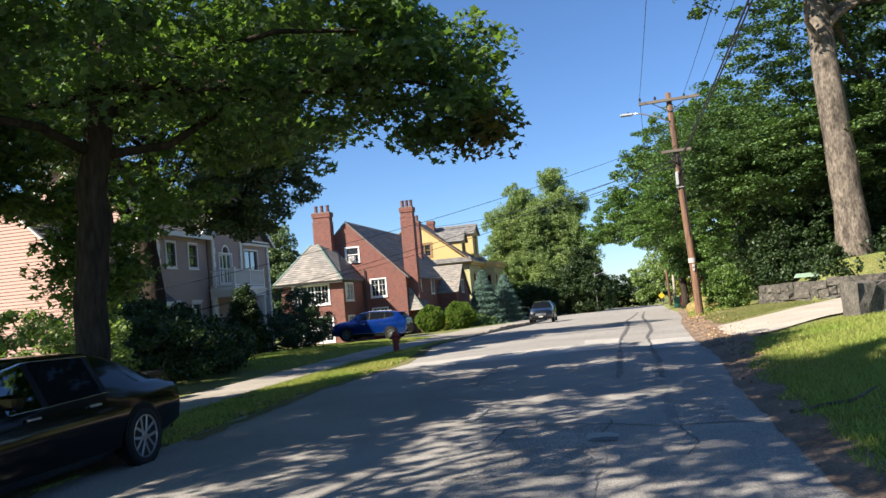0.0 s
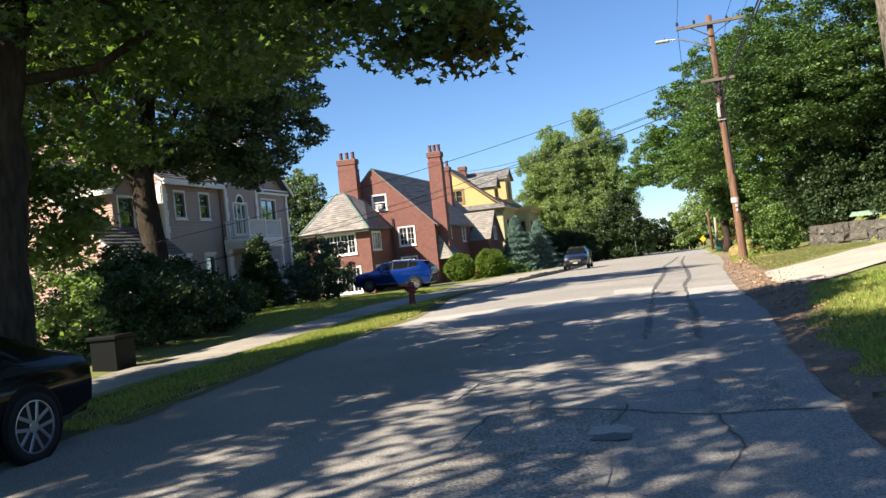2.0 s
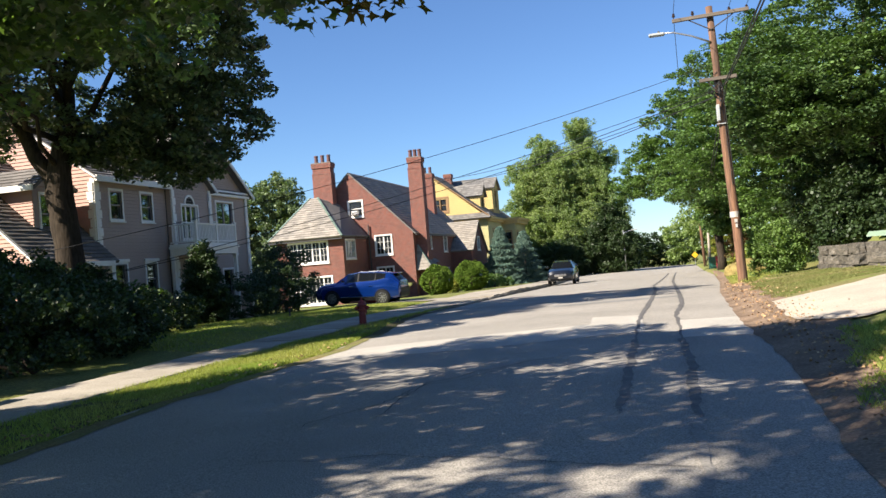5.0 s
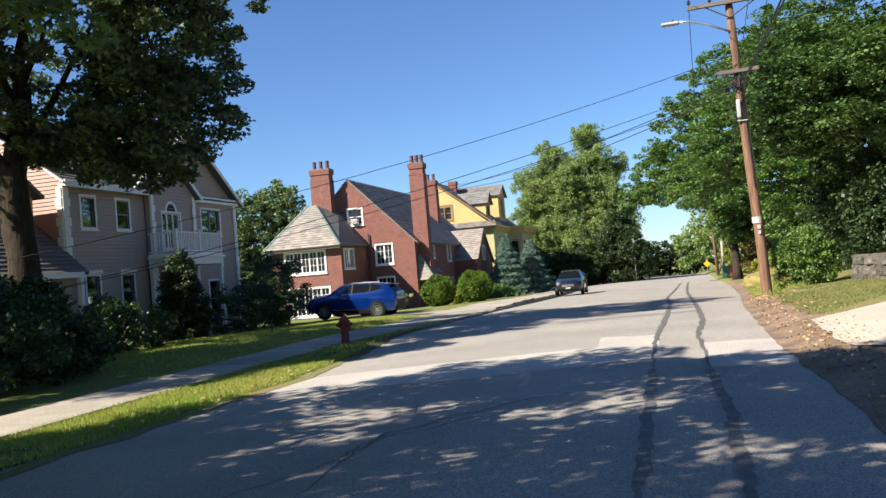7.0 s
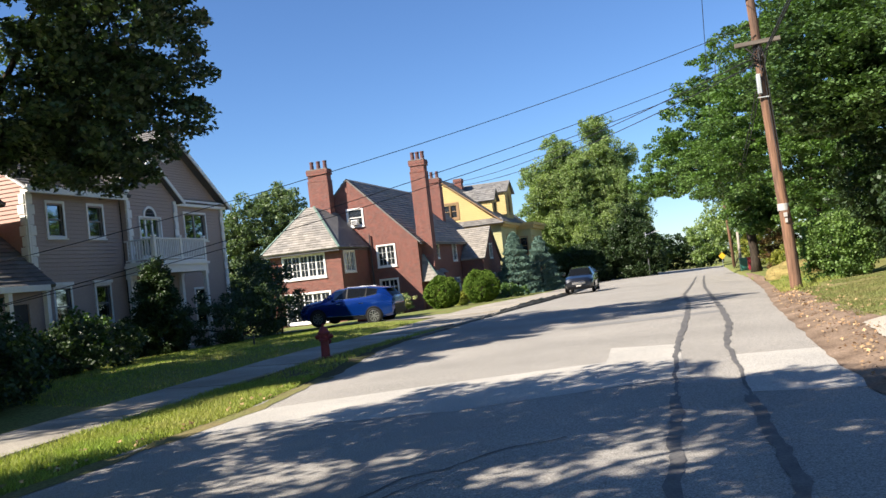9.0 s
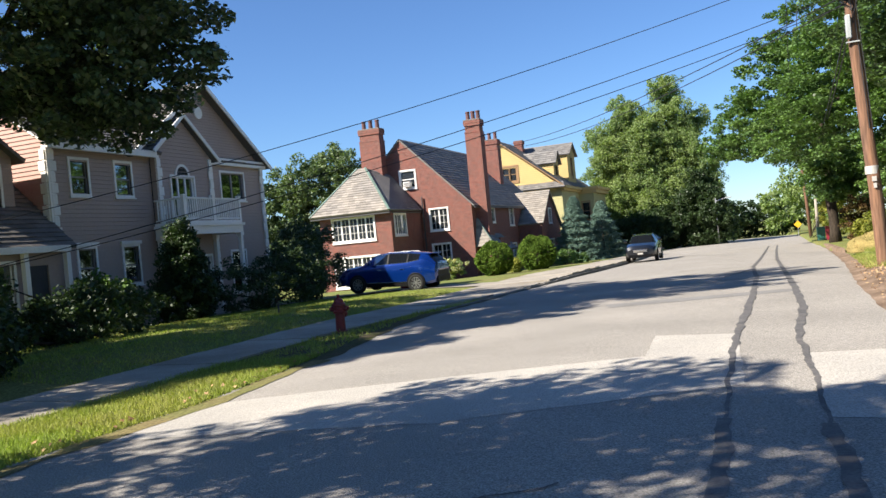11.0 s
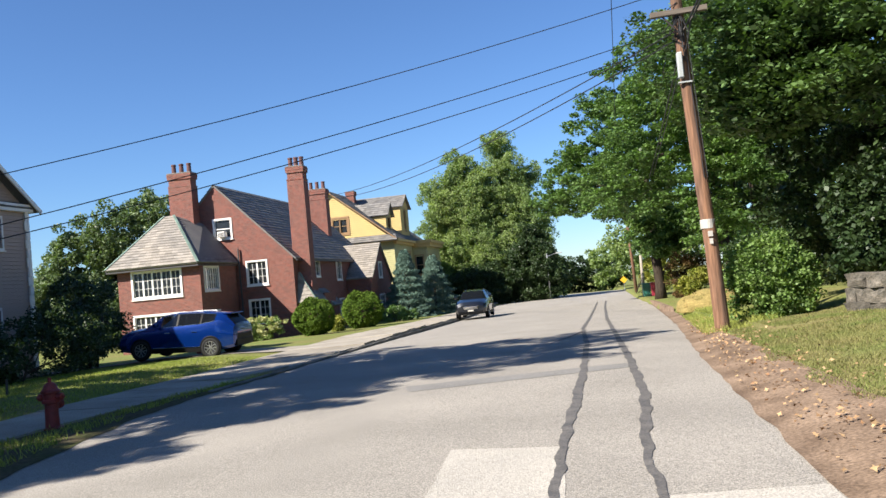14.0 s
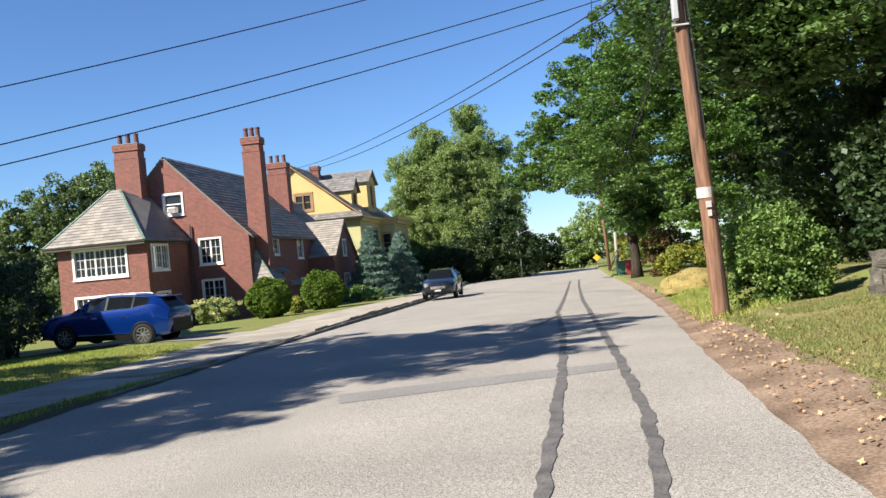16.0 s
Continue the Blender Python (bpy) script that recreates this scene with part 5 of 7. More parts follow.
def leaf_cloud(rng, centres, radii, per, size, tilt=0.6, shape=LEAF, flat=0.75):
    """Leaves in flattened clumps; returns vertices and six-sided faces."""
    n = len(centres)
    c = np.repeat(centres, per, 0)
    r = np.repeat(radii, per)[:, None]
    d = rng.normal(size=(n * per, 3))
    d /= np.linalg.norm(d, axis=1, keepdims=True)
    d *= rng.uniform(0.2, 1, (n * per, 1)) ** 0.6
    d[:, 2] *= flat
    p = c + d * r
    nrm = np.c_[rng.normal(0, tilt, (n * per, 2)), np.ones(n * per)]
    nrm /= np.linalg.norm(nrm, axis=1, keepdims=True)
    a = rng.uniform(0, 2 * np.pi, n * per)
    t = np.c_[np.cos(a), np.sin(a), np.zeros(n * per)]
    t -= nrm * (t * nrm).sum(1, keepdims=True)
    t /= np.linalg.norm(t, axis=1, keepdims=True)
    b = np.cross(nrm, t)
    s = size * rng.uniform(0.6, 1.25, (n * per, 1))
    k = len(shape)
    v = p[:, None] + s[:, None] * (shape[None, :, :1] * t[:, None] + shape[None, :, 1:2] * b[:, None] + shape[None, :, 2:] * nrm[:, None])
    return v.reshape(-1, 3), np.arange(n * per * k).reshape(-1, k)


def in_lobes(rng, lobes, shell=0.55):
    """Clump centres inside a list of egg-shaped lobes (x, y, z, rx, ry, rz, count), more of them near the skin."""
    out = []
    for x, y, z, rx, ry, rz, n in lobes:
        d = rng.normal(size=(n, 3))
        d /= np.linalg.norm(d, axis=1, keepdims=True)
        d *= (shell + (1 - shell) * rng.uniform(0, 1, (n, 1)) ** 0.7) * (1 + 0.16 * np.sin(5 * d[:, :1] + x) * np.cos(4 * d[:, 1:2] + y))
        out.append(np.array((x, y, z)) + d * (rx, ry, rz))
    return np.concatenate(out)


def limb(bm, rng, a, b, r0, r1, bend=0.12, n=5, seg=8):
    a, b = Vector(a), Vector(b)
    L = (b - a).length
    pts = [a.lerp(b, k / n) + (Vector(rng.normal(0, bend * L * 0.25, 3)) if 0 < k < n else Vector((0, 0, 0))) for k in range(n + 1)]
    tube(bm, pts, [r0 + (r1 - r0) * k / n for k in range(n + 1)], seg)
    return pts


def tree(at, trunk, lobes, seed, leaf=0.2, per=60, clump=0.7, leafmat="maple", bark="bark", limbs=10, shape=DIAMOND, label="", extra=(), tilt=0.75, name="tree", shell=0.5, fork=None, flat=0.5):
    """trunk: points and radii; lobes give the crown, in the world."""
    rng = np.random.default_rng(seed)
    t = thing(name, at, label=label, category="tree")
    inv = Matrix.Translation(-Vector(at))
    bm = bmesh.new()
    pts, rad = trunk
    fine, fr = [], []
    for i in range(len(pts) - 1):
        for k in range(4):
            p = Vector(pts[i]).lerp(Vector(pts[i + 1]), k / 4)
            fine.append(p + Vector((rng.normal(0, 0.03), rng.normal(0, 0.03), 0)))
            fr.append((rad[i] + (rad[i + 1] - rad[i]) * k / 4) * (1 + rng.normal(0, 0.03)))
    fine.append(Vector(pts[-1]))
    fr.append(rad[-1])
    fr[0] *= 1.35
    tube(bm, fine, fr, 14)
    for v in bm.verts:
        v.co += v.normal * 0.0 + Vector((noise.noise(v.co * 3), noise.noise(v.co * 3 + Vector((7, 0, 0))), 0)) * 0.05 * max(rad)
    cent = in_lobes(rng, lobes, shell)
    top = Vector(pts[-1])
    if fork:
        limb(bm, rng, *fork, bend=0.08, seg=12)
    for k in rng.choice(len(cent), min(limbs, len(cent)), replace=False):
        f = fine[int(len(fine) * rng.uniform(0.72, 0.98))]
        limb(bm, rng, f, Vector(cent[k]), rad[-1] * rng.uniform(0.3, 0.6), 0.015)
    bm.transform(inv)
    part("trunk", bm, M[bark], t, smooth=True)
    rad_c = clump * rng.uniform(0.6, 1.2, len(cent))
    v, f = leaf_cloud(rng, cent, rad_c, per, leaf, tilt, shape, flat)
    numpy_mesh("crown", v - np.array(at), f, M[leafmat], t)
    for lo, mt, pp in extra:
        c2 = in_lobes(rng, lo, 0.3)
        v, f = leaf_cloud(rng, c2, clump * rng.uniform(0.5, 1.0, len(c2)), pp, leaf, tilt, shape)
        numpy_mesh("turning_foliage", v - np.array(at), f, M[mt], t)
    return t


def shrub(at, lobes, seed, leaf=0.12, per=60, clump=0.3, leafmat="leaf_dark", label="", shape=DIAMOND, tilt=0.9, name="shrub", shell=0.6, stems=6, group=""):
    rng = np.random.default_rng(seed)
    t = thing(name, at, label=label, category="shrub", group=group)
    cent = in_lobes(rng, lobes, shell)
    cent[:, 2] = np.maximum(cent[:, 2], at[2] + 0.1)
    bm = bmesh.new()
    for k in rng.choice(len(cent), min(stems, len(cent)), replace=False):
        limb(bm, rng, (at[0] + rng.normal(0, 0.1), at[1] + rng.normal(0, 0.1), at[2] - 0.1), Vector(cent[k]), 0.04, 0.012, n=3, seg=6)
    bm.transform(Matrix.Translation(-Vector(at)))
    part("woody_base", bm, M["bark"], t)
    v, f = leaf_cloud(rng, cent, clump * rng.uniform(0.7, 1.2, len(cent)), per, leaf, tilt, shape)
    numpy_mesh("foliage", v - np.array(at), f, M[leafmat], t)
    return t


def gz(x, y):
    return float(ground_z(x, y))


# street maples
tree((-8.0, 11.4, gz(-8.0, 11.4)), ([(-8.0, 11.4, -1.7), (-7.95, 11.4, 0.5), (-7.8, 11.5, 2.2), (-7.7, 11.6, 4.5)], [0.27, 0.25, 0.24, 0.18]),
     [(-8.2, 11.3, 5.7, 5.2, 5.0, 2.7, 260), (-5.2, 13.2, 4.4, 3.4, 3.4, 1.7, 140), (-3.2, 13.6, 4.0, 1.8, 1.8, 0.9, 54), (-2.3, 13.2, 2.95, 0.9, 1.0, 0.45, 24), (-9.5, 8.0, 4.4, 3.4, 3.0, 2.2, 130), (-11.3, 11.4, 3.4, 2.3, 2.4, 2.0, 90), (-7.2, 15.6, 4.2, 2.6, 2.2, 1.4, 80), (-9.4, 14.6, 2.3, 1.6, 1.6, 0.9, 36), (-10.6, 10.6, 1.9, 1.4, 1.4, 1.0, 36), (-10.8, 12.6, 3.2, 1.5, 1.8, 1.2, 50), (-9.9, 14.4, 1.2, 0.9, 1.2, 0.8, 30)],
     1, 0.175, 82, 0.56, limbs=12, shape=STAR, label="big street maple with dark dense foliage", extra=[([(-1.9, 13.1, 2.75, 0.7, 0.7, 0.35, 8)], "maple_rust", 50)])
# some high lobes near y = 22 are added to shade verge and hydrant
tree((-17.0, 28.3, gz(-17.0, 28.3)), ([(-17.0, 28.3, -2.0), (-17.1, 28.3, 1.0), (-17.35, 28.3, 3.0), (-16.95, 28.5, 6.4)], [0.46, 0.42, 0.4, 0.24]),
     [(-17.0, 29.2, 7.6, 5.8, 5.4, 3.0, 290), (-13.4, 29.6, 4.9, 2.5, 3.0, 2.0, 120), (-13.0, 29.6, 7.0, 2.3, 2.8, 2.2, 110), (-15.5, 29.6, 4.5, 2.2, 1.8, 0.9, 70), (-20.5, 27.5, 6.2, 3.2, 3.2, 2.0, 90), (-14.3, 21.9, 8.7, 1.6, 2.8, 1.1, 110), (-13.4, 24.6, 8.6, 1.8, 1.6, 1.0, 80), (-16.6, 22.6, 7.6, 1.7, 1.9, 1.0, 100), (-18.2, 25.0, 8.2, 2.2, 2.2, 1.2, 100), (-18.8, 21.4, 8.0, 2.4, 2.4, 1.2, 110), (-12.2, 25.6, 9.4, 3.2, 3.2, 1.9, 120), (-11.4, 29.0, 9.6, 2.8, 3.0, 2.0, 100)],
     2, 0.175, 100, 0.55, "maple_dark", limbs=12, fork=((-17.3, 28.3, 2.7), (-18.9, 27.9, 6.6), 0.3, 0.16), label="big dark maple in front of the clapboard house")
# out of view; its lobes are placed to cast dappled shade on road and lawn
tree((-10.0, -1.0, gz(-10.0, -1.0)), ([(-10.0, -1.0, -1.8), (-10.0, -1.0, 1.0), (-9.8, -0.9, 5.5)], [0.3, 0.27, 0.2]),
     [(-9.6, -1.0, 6.2, 5.2, 5.0, 2.6, 220), (-12.2, 5.0, 6.6, 2.6, 2.6, 1.3, 115), (-7.8, 5.0, 7.8, 2.4, 2.2, 1.0, 65), (-9.0, -6.5, 6.2, 5.0, 4.0, 2.6, 130), (-6.6, 2.4, 7.6, 2.2, 2.4, 1.0, 70), (-4.4, 0.5, 8.0, 3.2, 3.6, 1.4, 200), (-3.6, -5.0, 8.0, 3.6, 3.6, 1.6, 100), (-4.6, 4.2, 8.2, 2.4, 2.0, 1.1, 120)], 15, 0.18, 80, 0.6, limbs=14, label="unseen maple behind the camera, shaped to shade the road and lawn")
# added outside the view, only to throw shade on the hedge
tree((-21.0, 12.0, gz(-21.0, 12.0)), ([(-21.0, 12.0, -2.0), (-21.0, 12.0, 1.0), (-20.6, 12.4, 5.0)], [0.3, 0.27, 0.18]),
     [(-21.4, 12.6, 7.0, 3.6, 4.2, 2.8, 170), (-17.9, 16.4, 6.4, 2.4, 2.8, 1.9, 90), (-21.5, 17.5, 7.0, 3.0, 3.0, 2.2, 90)], 17, 0.19, 80, 0.6, limbs=10, label="unseen maple added to shade the hedge")
# shade caster for the near verge and pavement, never in view
tree((-17.5, 2.5, gz(-17.5, 2.5)), ([(-17.5, 2.5, -2.2), (-17.5, 2.5, 1.0), (-17.0, 3.0, 5.0)], [0.3, 0.27, 0.18]),
     [(-14.2, 8.6, 6.6, 2.4, 1.6, 1.2, 130), (-13.4, 4.6, 6.4, 3.2, 3.2, 1.7, 230), (-16.8, 3.8, 6.6, 3.2, 3.2, 1.8, 200), (-18.5, 0.5, 6.6, 3.6, 3.2, 2.2, 130)], 18, 0.18, 80, 0.6, limbs=10, label="unseen maple added to shade the verge and pavement")
# added as a shade caster; lobes sit up-sun of the hydrant and weedy strip
tree((-22.0, 19.0, gz(-22.0, 19.0)), ([(-22.0, 19.0, -2.0), (-21.8, 19.0, 1.0), (-20.5, 19.6, 5.5)], [0.28, 0.25, 0.16]),
     [(-16.6, 18.0, 7.6, 2.2, 1.8, 1.1, 150), (-14.8, 18.2, 7.6, 1.4, 1.3, 0.9, 80), (-16.6, 22.2, 7.6, 1.9, 2.0, 1.1, 140), (-16.6, 25.4, 7.7, 1.7, 1.7, 1.0, 120), (-21.0, 19.6, 7.6, 2.6, 2.6, 1.8, 130)], 19, 0.18, 85, 0.55, limbs=10, label="added maple whose lobes cast shade on the hydrant and the kerb")
# background trees
tree((-43.0, 90.0, -3.2), ([(-43, 90, -3.2), (-43, 90, 1), (-43, 90, 5)], [0.4, 0.3, 0.2]),
     [(-45.8, 90, 4.0, 4.4, 4, 5.0, 260), (-40.0, 91, 5.6, 4.8, 4, 6.0, 300), (-42, 88, -0.5, 6.0, 3, 2.8, 200), (-36.5, 90, 0.4, 3.0, 3, 3.2, 120), (-50, 92, 1.0, 4, 3, 4.0, 120), (-33, 92, -0.5, 3.4, 3, 2.8, 90)], 3, 0.31, 100, 0.75, "leaf_mid", label="dense dark deciduous tree behind the houses", tilt=1.0, flat=0.75, shape=DIAMOND, shell=0.35)
def columns(seed, stems, n=16, size=1.0):
    """Small lobes stacked round upright leaders: (x, y, foot, top, half width)."""
    rng = np.random.default_rng(seed)
    out = []
    for x, y, z0, z1, w in stems:
        for k in range(n):
            u = (k + rng.uniform()) / n
            r = w * (0.45 + 0.75 * math.sin(math.pi * min(1.0, 0.12 + 0.88 * u)) ** 0.8)
            q = rng.uniform(0.75, 1.35) * size
            out.append((x + rng.uniform(-1, 1) * r, y + rng.uniform(-1, 1) * 1.6, z0 + (z1 - z0) * u, 1.7 * q, 1.7, 1.25 * q, int(32 * q)))
    return out


tree((-9.5, 118.0, -3.3), ([(-9.5, 118, -3.3), (-9.5, 118, 3), (-9, 118, 9)], [0.5, 0.4, 0.2]),
     columns(4, [(-12.9, 118, 0.5, 15.2, 1.7), (-15.6, 118, -1.0, 11.4, 1.5), (-10.2, 117.5, -1.0, 13.2, 1.6), (-7.4, 118, 0.0, 17.0, 1.9), (-4.6, 118, -1.0, 12.6, 1.5), (-12.6, 117, -2.5, 5.5, 2.6), (-8.0, 117, -2.5, 6.0, 2.6), (-9.0, 119, 2.0, 11.0, 3.4), (-13.5, 119, 0.0, 8.0, 2.6)], 27), 4, 0.21, 62, 0.6, "leaf_light", label="tall light green trees beyond the houses", tilt=1.1, flat=0.8, shape=DIAMOND, shell=0.2)
tree((-5.5, 115.0, -3.3), ([(-5.5, 115, -3.3), (-5.5, 115, 1)], [0.3, 0.2]),
     columns(5, [(-4.4, 114.5, -2.5, 5.0, 1.8), (-3.2, 114, -2.8, 2.2, 1.2), (-8.0, 113.5, -3.0, 0.6, 2.6), (-11.5, 113.5, -3.0, 0.4, 2.0)], 16), 5, 0.24, 65, 0.6, "leaf_dark", label="dark low trees under the tall ones", tilt=1.0, flat=0.75, shape=DIAMOND)
tree((-28.0, 135.0, -4.0), ([(-28, 135, -4), (-28, 135, 2)], [0.4, 0.3]),
     [(-22, 134, 1.0, 8, 4, 5.0, 170), (-38, 136, 1.0, 10, 4, 5.5, 170), (-56, 132, 1.0, 10, 4, 6, 150), (-72, 125, 1.0, 10, 4, 6, 130), (-60, 80, 0, 6, 8, 5.5, 130)], 16, 0.45, 60, 1.1, "leaf_dark", label="distant dark tree line behind the houses", shape=DIAMOND, shell=0.3)
# right-hand wood
tree((9.0, 33.4, gz(9.0, 33.4)), ([(9.0, 33.4, -0.1), (8.95, 33.5, 3), (8.82, 33.6, 7), (8.7, 33.8, 11)], [0.66, 0.56, 0.5, 0.4]),
     [(9.0, 34, 13.0, 5.5, 5.0, 3.2, 170), (12.5, 36, 8.5, 4.5, 4.5, 4.0, 130)], 6, 0.24, 60, 0.7, "leaf_wood", "bark_pale", label="tall tree with pale peeling bark on the bank")
tree((10.5, 46.0, gz(10.5, 46.0)), ([(10.5, 46, -0.2), (10.4, 46, 4), (10.2, 46, 9)], [0.4, 0.33, 0.2]),
     [(10.2, 44.4, 8.5, 4.6, 5.0, 5.0, 260), (6.4, 42.0, 6.0, 3.0, 3.2, 2.4, 150), (9.5, 40.0, 6.4, 4.0, 3.4, 2.8, 170), (4.9, 38.2, 4.3, 1.5, 1.2, 1.6, 90), (11.5, 43, 12.0, 5.2, 5, 4.0, 170), (5.4, 46.5, 7.2, 2.6, 3.0, 2.6, 110), (5.7, 37.6, 4.6, 1.9, 1.5, 1.9, 110), (8.0, 36.4, 4.8, 2.6, 2.0, 2.2, 150), (10.6, 35.2, 5.0, 2.6, 2.2, 2.4, 130)], 7, 0.165, 85, 0.6, "leaf_wood", label="broad green roadside tree", tilt=0.55, flat=0.34)
tree((10.0, 61.0, gz(10.0, 61.0)), ([(10, 61, -1.0), (9.8, 61, 3), (9.6, 61, 7)], [0.4, 0.33, 0.2]),
     [(8.0, 58, 8.0, 4.4, 5.0, 5.2, 240), (5.2, 60, 6.2, 3.0, 4.0, 3.6, 150), (9.0, 63, 9.8, 5.0, 4.6, 4.2, 180), (3.4, 64, 5.0, 2.2, 3.4, 2.2, 80), (7.5, 56, 2.6, 2.4, 4, 3.2, 110)], 8, 0.19, 105, 0.62, "leaf", label="broad green roadside tree overhanging the road", tilt=0.65, flat=0.4)
tree((5.6, 71.0, gz(5.6, 71.0)), ([(5.6, 71, -2.4), (5.5, 71, 1), (5.4, 71, 5)], [0.32, 0.28, 0.2]),
     [(4.6, 76, 8.0, 4.4, 5.0, 4.6, 190), (1.2, 78, 6.2, 2.8, 3.6, 2.4, 100), (6.5, 74, 11.0, 4.4, 4.4, 4.0, 150), (3.4, 72, 4.6, 2.6, 3.2, 1.8, 80), (5.8, 69.4, 1.9, 1.8, 1.5, 1.7, 90), (-0.8, 80, 5.2, 1.6, 2.4, 1.2, 36)], 9, 0.22, 100, 0.66, "leaf", label="green roadside tree overhanging the road", shape=DIAMOND)
tree((11.5, 80.0, gz(11.5, 80.0)), ([(11.5, 80, -1.6), (11.4, 80, 2), (11.2, 80, 6)], [0.35, 0.3, 0.2]),
     [(10, 84, 5.5, 4.6, 5.0, 6.0, 150), (8.6, 95, 4.0, 3.4, 5, 4.6, 100), (14.0, 78, 9.0, 4.6, 5, 6.0, 120)], 14, 0.32, 65, 0.75, "leaf", label="green roadside tree beyond the bins", shape=DIAMOND)
tree((17.0, 40.0, 0.5), ([(17, 40, 0.2), (17, 40, 5), (17, 40, 9)], [0.45, 0.36, 0.25]),
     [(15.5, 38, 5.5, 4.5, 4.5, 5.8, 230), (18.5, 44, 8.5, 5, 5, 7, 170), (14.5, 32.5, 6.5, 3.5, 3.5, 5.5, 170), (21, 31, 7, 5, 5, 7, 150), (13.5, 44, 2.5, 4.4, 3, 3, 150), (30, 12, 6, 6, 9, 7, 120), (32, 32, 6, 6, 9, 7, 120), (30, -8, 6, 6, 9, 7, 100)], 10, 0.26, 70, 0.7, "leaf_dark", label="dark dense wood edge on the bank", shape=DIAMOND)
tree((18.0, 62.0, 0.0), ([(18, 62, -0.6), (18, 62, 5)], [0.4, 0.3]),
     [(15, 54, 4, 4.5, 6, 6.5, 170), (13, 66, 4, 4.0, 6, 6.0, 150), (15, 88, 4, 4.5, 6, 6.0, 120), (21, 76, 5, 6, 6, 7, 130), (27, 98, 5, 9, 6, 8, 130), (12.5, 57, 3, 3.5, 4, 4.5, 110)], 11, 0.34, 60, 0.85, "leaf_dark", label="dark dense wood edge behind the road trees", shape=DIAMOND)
tree((14.0, 150.0, -4.0), ([(14, 150, -4), (14, 150, 2)], [0.4, 0.3]),
     [(11, 150, 3.5, 5, 4, 5.2, 120), (17, 146, 4.5, 6, 5, 6.0, 120), (6.5, 160, 1.0, 4, 4, 4.0, 80), (24, 130, 4, 7, 6, 7, 110)], 12, 0.45, 60, 1.0, "leaf_light", label="distant light green trees at the end of the street", tilt=1.0, flat=0.75, shape=DIAMOND)
tree((-3.0, 170.0, -4.5), ([(-3, 170, -4.5), (-3, 170, -1)], [0.4, 0.3]),
     [(-6, 170, -0.8, 8, 4, 4.2, 260), (4, 176, -1.2, 8, 4, 3.6, 240), (-22, 160, 0, 9, 6, 5, 120)], 13, 0.45, 60, 1.0, "leaf_dark", label="distant dark trees at the end of the street", shape=DIAMOND)

# shrubs before the clapboard house
shrub((-11.9, 20.5, gz(-11.9, 20.5)), [(-12.8, 20.6, -0.75, 2.1, 2.4, 1.05, 150), (-12.8, 23.4, -0.85, 1.8, 1.8, 0.95, 100)], 21, 0.11, 80, 0.32, label="dark overgrown hedge beside the pavement")
shrub((-12.4, 17.2, gz(-12.4, 17.2)), [(-13.4, 17.4, -0.5, 2.2, 1.6, 1.3, 130)], 22, 0.12, 80, 0.32, "leaf_light", label="light green shrub beside the pavement")
shrub((-18.80, 34.23, gz(-18.80, 34.23)), [(-18.80, 34.23, -0.83, 0.85, 0.9, 0.85, 70)], 23, 0.15, 70, 0.3, "leaf", label="broad-leaved shrub catching the sun")
shrub((-15.5, 30.6, gz(-15.5, 30.6)), [(-16.2, 30.6, -1.0, 1.9, 2.0, 0.8, 110), (-15.6, 25.0, -0.4, 1.9, 2.2, 1.5, 190), (-17.4, 27.0, -0.4, 2.0, 2.0, 1.3, 150), (-14.6, 22.6, -0.5, 1.6, 1.8, 1.4, 130)], 24, 0.12, 85, 0.32, label="dark overgrown shrubs under the maple")
shrub((-16.8, 36.4, gz(-16.8, 36.4)), [(-17.2, 36.2, -1.0, 1.05, 1.1, 1.0, 130), (-17.2, 36.2, 0.0, 0.7, 0.75, 1.1, 120), (-17.2, 36.2, 0.9, 0.35, 0.38, 0.7, 50)], 25, 0.1, 110, 0.28, "leaf_dark", label="dark upright evergreen before the porch")
shrub((-16.2, 39.6, gz(-16.2, 39.6)), [(-16.8, 38.6, -0.9, 1.4, 1.6, 0.9, 70), (-16.6, 42.0, -0.8, 1.5, 2.0, 1.1, 90)], 26, 0.1, 80, 0.28, "leaf_dark", label="low dark shrubs before the porch")
shrub((-17.5, 45.6, gz(-17.5, 45.6)), [(-18.2, 45.8, -0.3, 1.6, 1.9, 1.9, 120), (-20.5, 49.5, -0.2, 1.8, 1.6, 2.0, 90)], 27, 0.12, 70, 0.32, "leaf_dark", label="tall dark shrubs at the house corner")
# garden shrubs before the brick house
for at, r, h, sd, lab in (((-13.9, 60.6), 1.1, 1.95, 31, "round clipped bright green yew"), ((-12.9, 67.2), 1.25, 2.2, 32, "large round clipped bright green yew")):
    z = gz(*at)
    shrub((*at, z), [(*at, z + h * 0.5, r, r, h * 0.5, 800)], sd, 0.075, 60, 0.13, "yew", lab, DIAMOND, 1.2, shell=0.93, group="clipped yews before the brick house")
shrub((-13.6, 64.2, gz(-13.6, 64.2)), [(-13.6, 64.2, gz(-13.6, 64.2) + 0.4, 0.42, 0.45, 0.42, 36)], 33, 0.12, 60, 0.25, "yellow_leaf", "golden variegated shrub between the yews")
shrub((-18.8, 65.4, gz(-18.8, 65.4)), [(-18.8, 65.4, gz(-18.8, 65.4) + 0.7, 1.6, 0.9, 0.75, 60)], 34, 0.13, 60, 0.28, "leaf_light", "leafy hydrangea against the brick wall")
